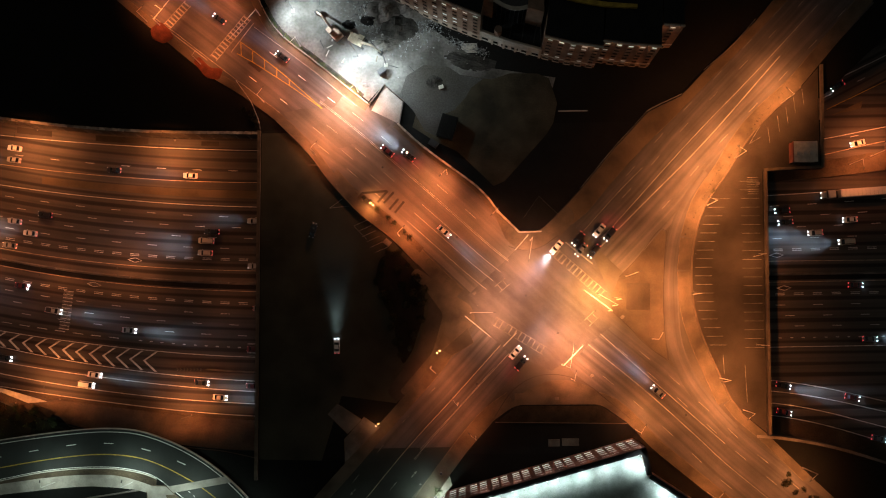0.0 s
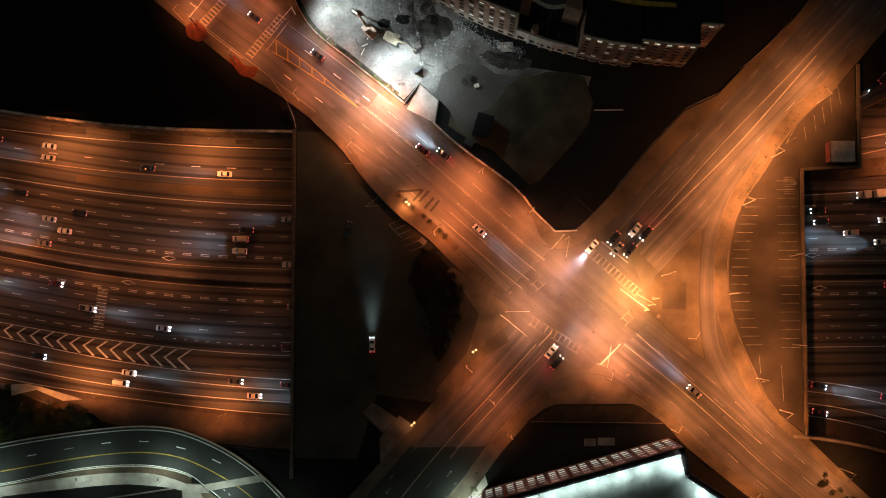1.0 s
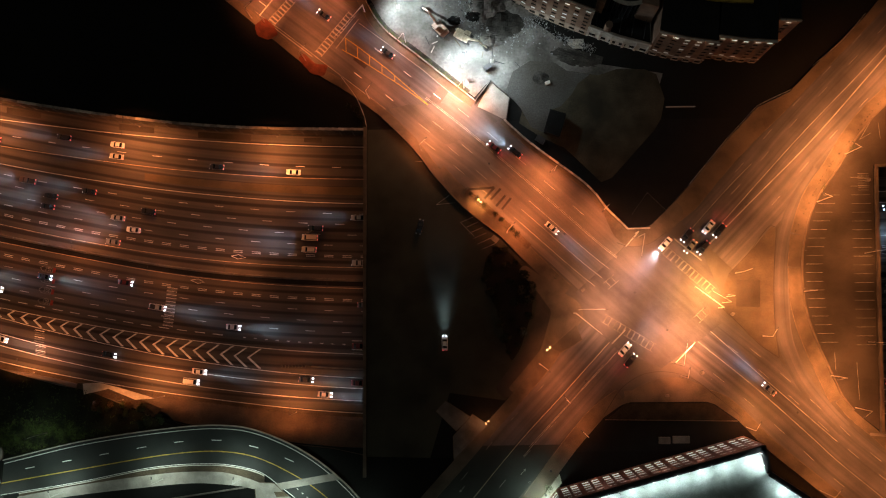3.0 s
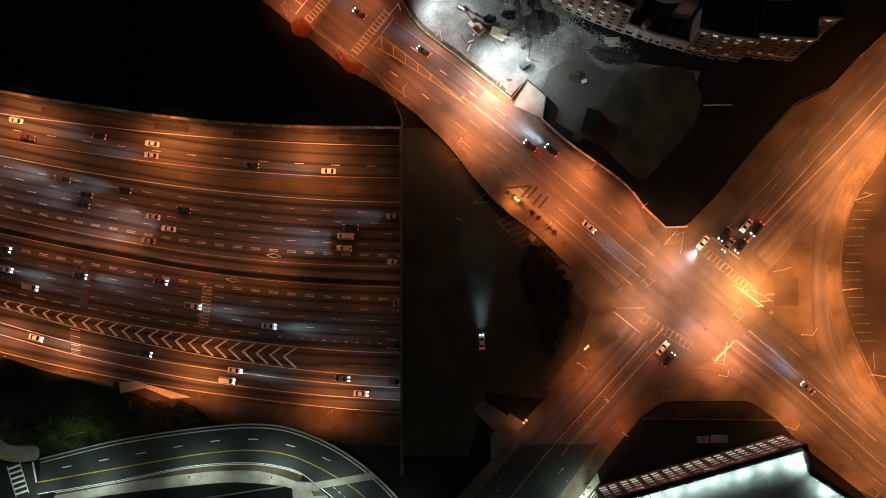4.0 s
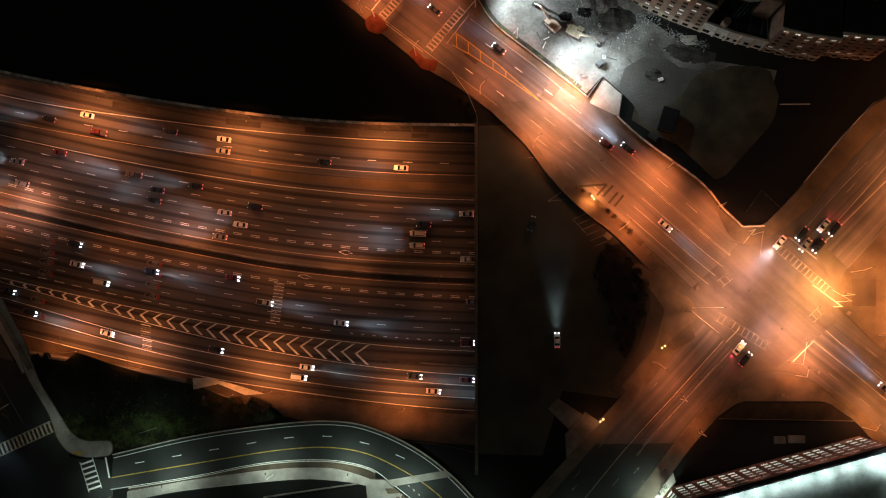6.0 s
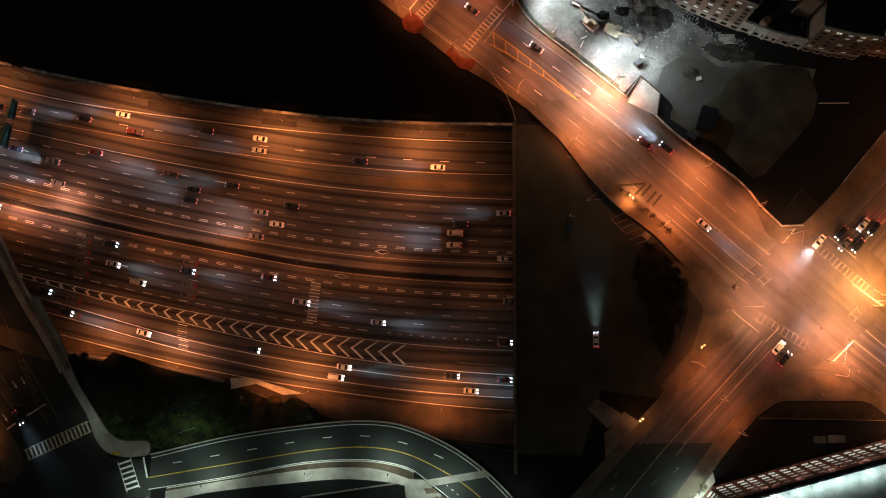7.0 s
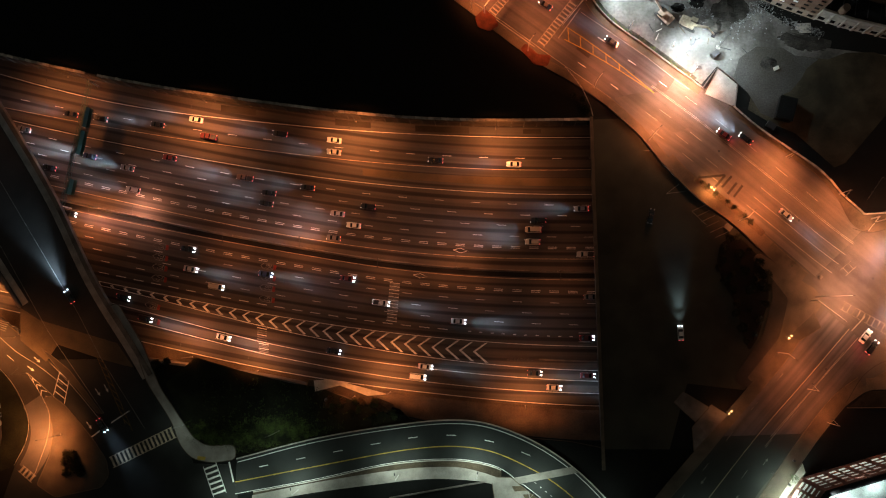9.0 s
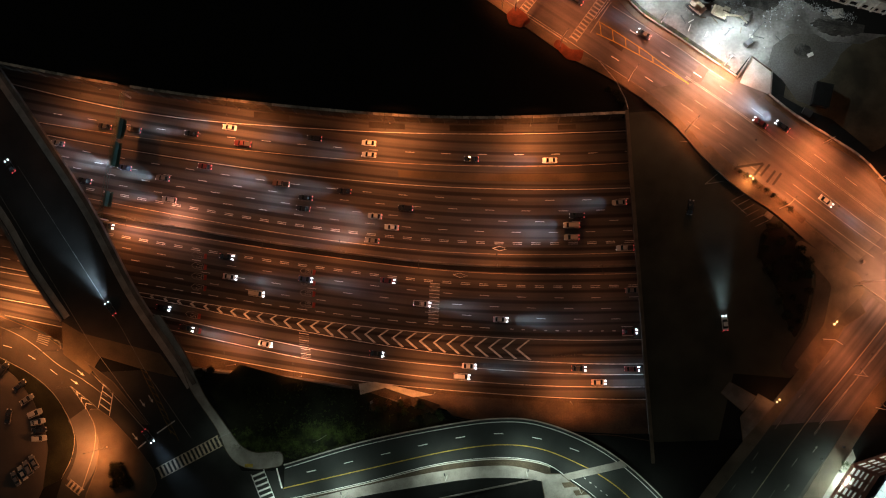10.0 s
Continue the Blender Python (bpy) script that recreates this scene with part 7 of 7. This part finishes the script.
def flood_mast(x, y, tx, ty, watts, height=9.0):
    """A site mast with two floodlights."""
    mast = thing("floodlight_mast", "site mast with white floodlights switched on", "floodlight", "floodlight masts", at=Matrix.Translation((x, y, 0)))
    part("pole", tube(bmesh.new(), (0, 0, 0), (0, 0, height), 0.12, 0.09), "dark_steel", mast)
    part("base", box(bmesh.new(), -0.6, -0.6, 0, 0.6, 0.6, 0.4), "concrete", mast)
    v = Vector((tx - x, ty - y)).normalized()
    part("crossbar", tube(bmesh.new(), (v.y * 0.7, -v.x * 0.7, height), (-v.y * 0.7, v.x * 0.7, height), 0.05, 0.05, 6), "dark_steel", mast)
    for s in (-0.6, 0.6):
        part("flood_head", box(bmesh.new(), v.y * s - 0.2, -v.x * s - 0.2, height - 0.2, v.y * s + 0.2, -v.x * s + 0.2, height + 0.15), "dark_steel", mast)
    lamp(x + v.x * 0.4, y + v.y * 0.4, height - 0.25, COOL, watts, 140, 0.9, (tx, ty, 0), 0.4)


flood_mast(-27.6, 84.0, -27.0, 81.0, SITE_W * 1.3, 10.0)
flood_mast(-49.5, 102.5, -44.0, 98.0, SITE_W * 1.0, 11.0)
flood_mast(-18.8, 83.8, -2, 81, SITE_W * 0.46, 16.0)
flood_mast(-10.5, 104, -12, 100, SITE_W * 0.14, 8.0)
for x, y in ((-28.5, 82.2), (-31.8, 81.2), (-27.4, 87.0), (-33, 85)):
    o = part("traffic_drum", tube(bmesh.new(), (x, y, 0), (x, y, 1.0), 0.3, 0.24, 10), "orange_machine")
    tagged(o, "orange traffic drum on the building site", "traffic drum", "traffic drums")


# ---- small trees, shrubs and fences ----
def small_tree(x, y, h, seed, leaves=120, z=0.2):
    """A young street tree: tapered trunk, limbs and a thin crown of small leaves."""
    r = random.Random(seed)
    tree = thing("street_tree", "young street tree with a thin crown", "tree", "street trees", at=Matrix.Translation((x, y, z)))
    bm = bmesh.new()
    tube(bm, (0, 0, 0), (0.05, 0.03, h * 0.55), 0.09, 0.05, 7)
    tips = []
    for k in range(9):
        a, e = k * 2.4 + r.uniform(-.4, .4), r.uniform(0.5, 1.1)
        p = Vector((0.03, 0.02, h * (0.3 + 0.028 * k)))
        q = p + Vector((math.cos(a) * math.cos(e), math.sin(a) * math.cos(e), math.sin(e))) * h * r.uniform(0.28, 0.45)
        tube(bm, p, q, 0.035, 0.012, 5)
        tips.append((p, q))
    part("trunk", bm, "bark", tree)
    bm = bmesh.new()
    for _ in range(leaves):
        p, q = r.choice(tips)
        c = p.lerp(q, r.uniform(0.4, 1.05)) + Vector((r.gauss(0, .14), r.gauss(0, .14), r.gauss(0, .12))) * h * 0.35
        s = r.uniform(0.06, 0.14)
        u = Vector((r.uniform(-1, 1), r.uniform(-1, 1), r.uniform(-.5, .5))).normalized() * s
        w_ = u.orthogonal().normalized() * s * 0.7
        bm.faces.new([bm.verts.new(c + d_) for d_ in (-u, w_, u, -w_)])
    part("crown", bm, "leaf", tree)


k = 0
for line, first, step, count, off in ((smooth_line(A_S, 3), 126, 2.6, 8, 3.6), (smooth_line(A_S, 3), 158, 8.0, 2, 3.0)):
    for j in range(count):
        p, v = along(line, first + step * j)
        small_tree(p.x - v.y * off, p.y + v.x * off, 3.9 + 0.5 * ((j * 7) % 3), 40 + k, 60)
        k += 1
for x, y in ((85.8, 41), (95.2, 53.5)):
    small_tree(x, y, 3.2, 60 + k, 90)
    k += 1


def shrub(x, y, r0, seed, mat="leaf", z=0.1, n=130):
    r = random.Random(seed)
    bm = bmesh.new()
    for _ in range(n):
        a, e = r.uniform(0, 6.28), r.uniform(0, 1.5)
        c = Vector((math.cos(a) * math.cos(e), math.sin(a) * math.cos(e), math.sin(e))) * r0 * r.uniform(0.5, 1.1)
        s = r0 * r.uniform(0.12, 0.26)
        u = Vector((r.uniform(-1, 1), r.uniform(-1, 1), r.uniform(-.6, .6))).normalized() * s
        w_ = u.orthogonal().normalized() * s * 0.7
        bm.faces.new([bm.verts.new(c + d_) for d_ in (-u, w_, u, -w_)])
    for _ in range(4):
        a = r.uniform(0, 6.28)
        tube(bm, (0, 0, -0.1), (math.cos(a) * r0 * 0.6, math.sin(a) * r0 * 0.6, r0 * 0.6), 0.03, 0.015, 4)
    ob = part("shrub", bm, mat)
    ob.matrix_basis = Matrix.Translation((x, y, z))
    return tagged(ob, "small dry brown shrub beside the road" if mat == "dry_leaf" else "small dark leafy shrub at the roadside", "shrub", "shrubs")


# planting strip with dark shrubs beside the bridge street
ps = shifted(smooth_line([(-29.5, 38.6), (-20, 30.6), (-9.5, 20.6)], 2), 3.4)
bm = bmesh.new()
strip(bm, shifted(ps, 0.75), shifted(ps, -1.3), 0.1, 0.24)
o = part("planting_strip", bm, "soil")
tagged(o, "narrow soil strip planted with shrubs", "planting bed", kind="structure")
rq = random.Random(77)
for k in range(7):
    p, v = along(ps, 1.0 + 3.6 * k + rq.uniform(-1.2, 1.2))
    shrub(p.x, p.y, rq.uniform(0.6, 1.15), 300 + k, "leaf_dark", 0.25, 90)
# dark shrubs added to break up the edge of the darkened bed
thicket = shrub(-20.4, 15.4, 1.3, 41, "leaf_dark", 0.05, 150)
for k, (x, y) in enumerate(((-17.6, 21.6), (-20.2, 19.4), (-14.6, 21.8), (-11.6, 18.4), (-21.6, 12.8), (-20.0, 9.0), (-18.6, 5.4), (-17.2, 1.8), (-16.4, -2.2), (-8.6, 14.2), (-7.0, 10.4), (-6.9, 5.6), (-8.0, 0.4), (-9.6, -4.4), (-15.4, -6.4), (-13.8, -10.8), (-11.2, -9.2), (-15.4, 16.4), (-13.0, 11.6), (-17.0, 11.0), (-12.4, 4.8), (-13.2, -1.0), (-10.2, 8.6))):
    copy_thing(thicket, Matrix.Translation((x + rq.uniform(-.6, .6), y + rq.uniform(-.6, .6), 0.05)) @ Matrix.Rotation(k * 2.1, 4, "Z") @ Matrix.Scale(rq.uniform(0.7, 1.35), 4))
hedge = smooth_line([(77.2, 27.3), (81.4, 35.5), (84.3, 40.9), (87.1, 46.0), (91.8, 51.9), (95.9, 56.8), (102.2, 65.0), (110.6, 73.8)], 2)
base_shrub = shrub(*hedge[0], 0.26, 5, "leaf_dark", 0.2, 60)
rh = random.Random(8)
for k in range(1, 44):
    if rh.random() < 0.25:
        continue
    p, _ = along(hedge, 1.3 * k + rh.uniform(-0.6, 0.6))
    copy_thing(base_shrub, Matrix.Translation((p.x, p.y, 0.2)) @ Matrix.Rotation(k * 1.7, 4, "Z") @ Matrix.Scale(rh.uniform(0.6, 1.3), 4))
rng = random.Random(31)
for k in range(46):
    if 25 < k < 36:
        continue
    x = rng.uniform(-66, -44) if k < 14 else rng.uniform(104, 122) if k < 26 else rng.uniform(14, 34) if k < 36 else rng.uniform(-146, -128)
    y = rng.uniform(66, 76) if k < 14 else -52 - (x - 104) * 0.9 + rng.uniform(2, 7) if k < 26 else 50 - (x - 10) * 0.75 + rng.uniform(0, 7) if k < 36 else -28 - (x + 146) * 0.3 + rng.uniform(-3, 1)
    if k < 14:
        y = float(np.interp(x, [-76.8, -65.9, -54.7, -44.4], [80.3, 73, 64.6, 54])) - rng.uniform(1.5, 6)
        if x > -59:
            continue
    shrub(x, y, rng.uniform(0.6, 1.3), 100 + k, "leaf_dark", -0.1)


def post_fence(line, step, h, label, z=0.0, metal=("stone", "steel")):
    """A light fence: single posts with two rails."""
    fence = thing("fence", label, "fence", kind="")
    n = length(line)
    for j in range(int(n / step) + 1):
        p, v = along(line, min(n - 0.01, j * step))
        part("post", tube(bmesh.new(), (p.x, p.y, z), (p.x, p.y, z + h), 0.06, 0.06, 6), metal[0], fence)
    for hh in (0.5, 1.0):
        for a, b in zip(line, line[1:]):
            part("rail", tube(bmesh.new(), (*a, z + h * hh), (*b, z + h * hh), 0.04, 0.04, 5), metal[1], fence)


post_fence([(44.0, 42.6), (55.4, 56.2), (66.0, 67.6), (70, 69.6)], 2.6, 1.2, "light steel fence behind the pavement")
post_fence([(70, 69.6), (77.0, 72.8)], 2.2, 1.2, "short pale rail behind the pavement")
post_fence([(84.6, 80.9), (93.6, 88.4), (101.6, 97.4)], 2.6, 1.2, "light steel fence behind the pavement")
post_fence([(31.5, 29.4), (36.4, 34.2), (44, 42.6)], 2.0, 1.1, "weathered dark fence round the corner garden", metal=("concrete_dark", "dark_steel"))
post_fence([(36.4, 34.2), (30.5, 40.0), (25.5, 33)], 2.0, 1.1, "weathered dark fence round the corner garden", metal=("concrete_dark", "dark_steel"))
post_fence([(-68, 79), (-63, 72), (-60.5, 66), (-59.8, 62.6)], 1.6, 1.4, "pale railing above the retaining wall")
bm = bmesh.new()
strip(bm, [(24, 28.6), (31.2, 28.8)], [(24, 28.2), (31.2, 28.4)], 0.1, 0.9)
o = part("low_wall", bm, "stone")
tagged(o, "low white corner wall beside the pavement", "wall", kind="structure")

# street furniture near the crossing: signal cabinets, bins, bollards
for x, y, a, lab in ((9.5, 8.8, 40, "grey signal cabinet on the pavement"), (56.5, 1.0, 50, "grey signal cabinet on the traffic island"), (46.5, -17.5, 40, "grey signal cabinet on the pavement"), (100.4, 43.3, 0, "grey pay machine in the parking lot"), (35.3, -24.6, 5, "grey signal cabinet on the pavement")):
    cab = thing("signal_cabinet", lab, "cabinet", at=Matrix.Translation((x, y, 0.15)) @ Matrix.Rotation(radians(a), 4, "Z"))
    part("body", box(bmesh.new(), -0.5, -0.35, -0.14, 0.5, 0.35, 1.4), "concrete_dark", cab)
    part("roof", box(bmesh.new(), -0.56, -0.41, 1.4, 0.56, 0.41, 1.48), "concrete_dark", cab)
    part("door", box(bmesh.new(), -0.44, -0.38, 0.1, 0.44, -0.352, 1.3), "concrete", cab)
for k, (x, y) in enumerate(((82.5, 36), (80.2, 21), (79.4, 9), (83.5, -9), (-35, 44.5), (-22, 32.5), (10.5, 5), (24.5, 24.6), (49.5, -19.5), (0.5, 12.5))):
    o = part("bollard", tube(bmesh.new(), (x, y, 0.1), (x, y, 1.15), 0.11, 0.1, 10), "dark_steel")
    tagged(o, "short dark steel bollard on the pavement", "bollard", "bollards")


# widened pavement at the garage corner, with its young tree
raised([(-4.4, -56.2), (1.2, -48.9), (2.0, -51.8), (0.2, -53.9), (-15.6, -74.2), (-17.2, -74.2)], "concrete", "pale concrete pavement at the garage corner", z=0.212)
small_tree(-2.6, -53.0, 4.6, 91, 420)
for x, y in ((-8.2, -51.6), (-1.5, -48.0), (-3.2, -55.4)):
    o = part("litter_bin", tube(bmesh.new(), (x, y, 0.15), (x, y, 1.2), 0.36, 0.4, 12), "dark_steel")
    tagged(o, "dark round litter bin on the pavement", "bin", "litter bins")
for x, y, a in ((-16.6, -30.2, 229), (-36.8, -54.3, 229), (-29.5, -53.8, 229), (-10.1, -48.3, 49), (-19.7, -59.5, 49)):
    arrow(street, x, y, a, 0.9, 0.07, "faded")

# dark bush on the traffic island and shrubs along the top of the bank
for k, (x, y, r0) in enumerate(((-231.8, -43.4, 2.0), (-230.4, -42.2, 1.5), (-233, -44.6, 1.4), (-231, -45, 1.3), (-232.6, -42, 1.2), (-229, -46.5, 2.0), (-227.6, -48, 1.5), (-232, -48, 1.8), (-230, -44, 1.8), (-203, -14, 1.6), (-199.5, -13.2, 1.4))):
    shrub(x, y, r0, 500 + k, "leaf_dark", 0.15, 260)

# shrubs on the bank above the ditch, and a drain cover
rb = random.Random(19)
for k in range(16):
    f = rb.random()
    x = -150 + 28 * f + rb.uniform(-1.5, 1.5)
    shrub(x, -26.4 - 4.2 * f + rb.uniform(-2.2, 1.6), rb.uniform(0.7, 1.7), 700 + k, "dry_leaf" if k % 3 == 0 else "leaf", 0.0, 170)
drain = part("drain_cover", tube(bmesh.new(), (-147.6, -26.6, -0.1), (-147.6, -26.6, 0.14), 0.8, 0.8, 16), "concrete")
tagged(drain, "round concrete drain cover in the grass", "drain cover")
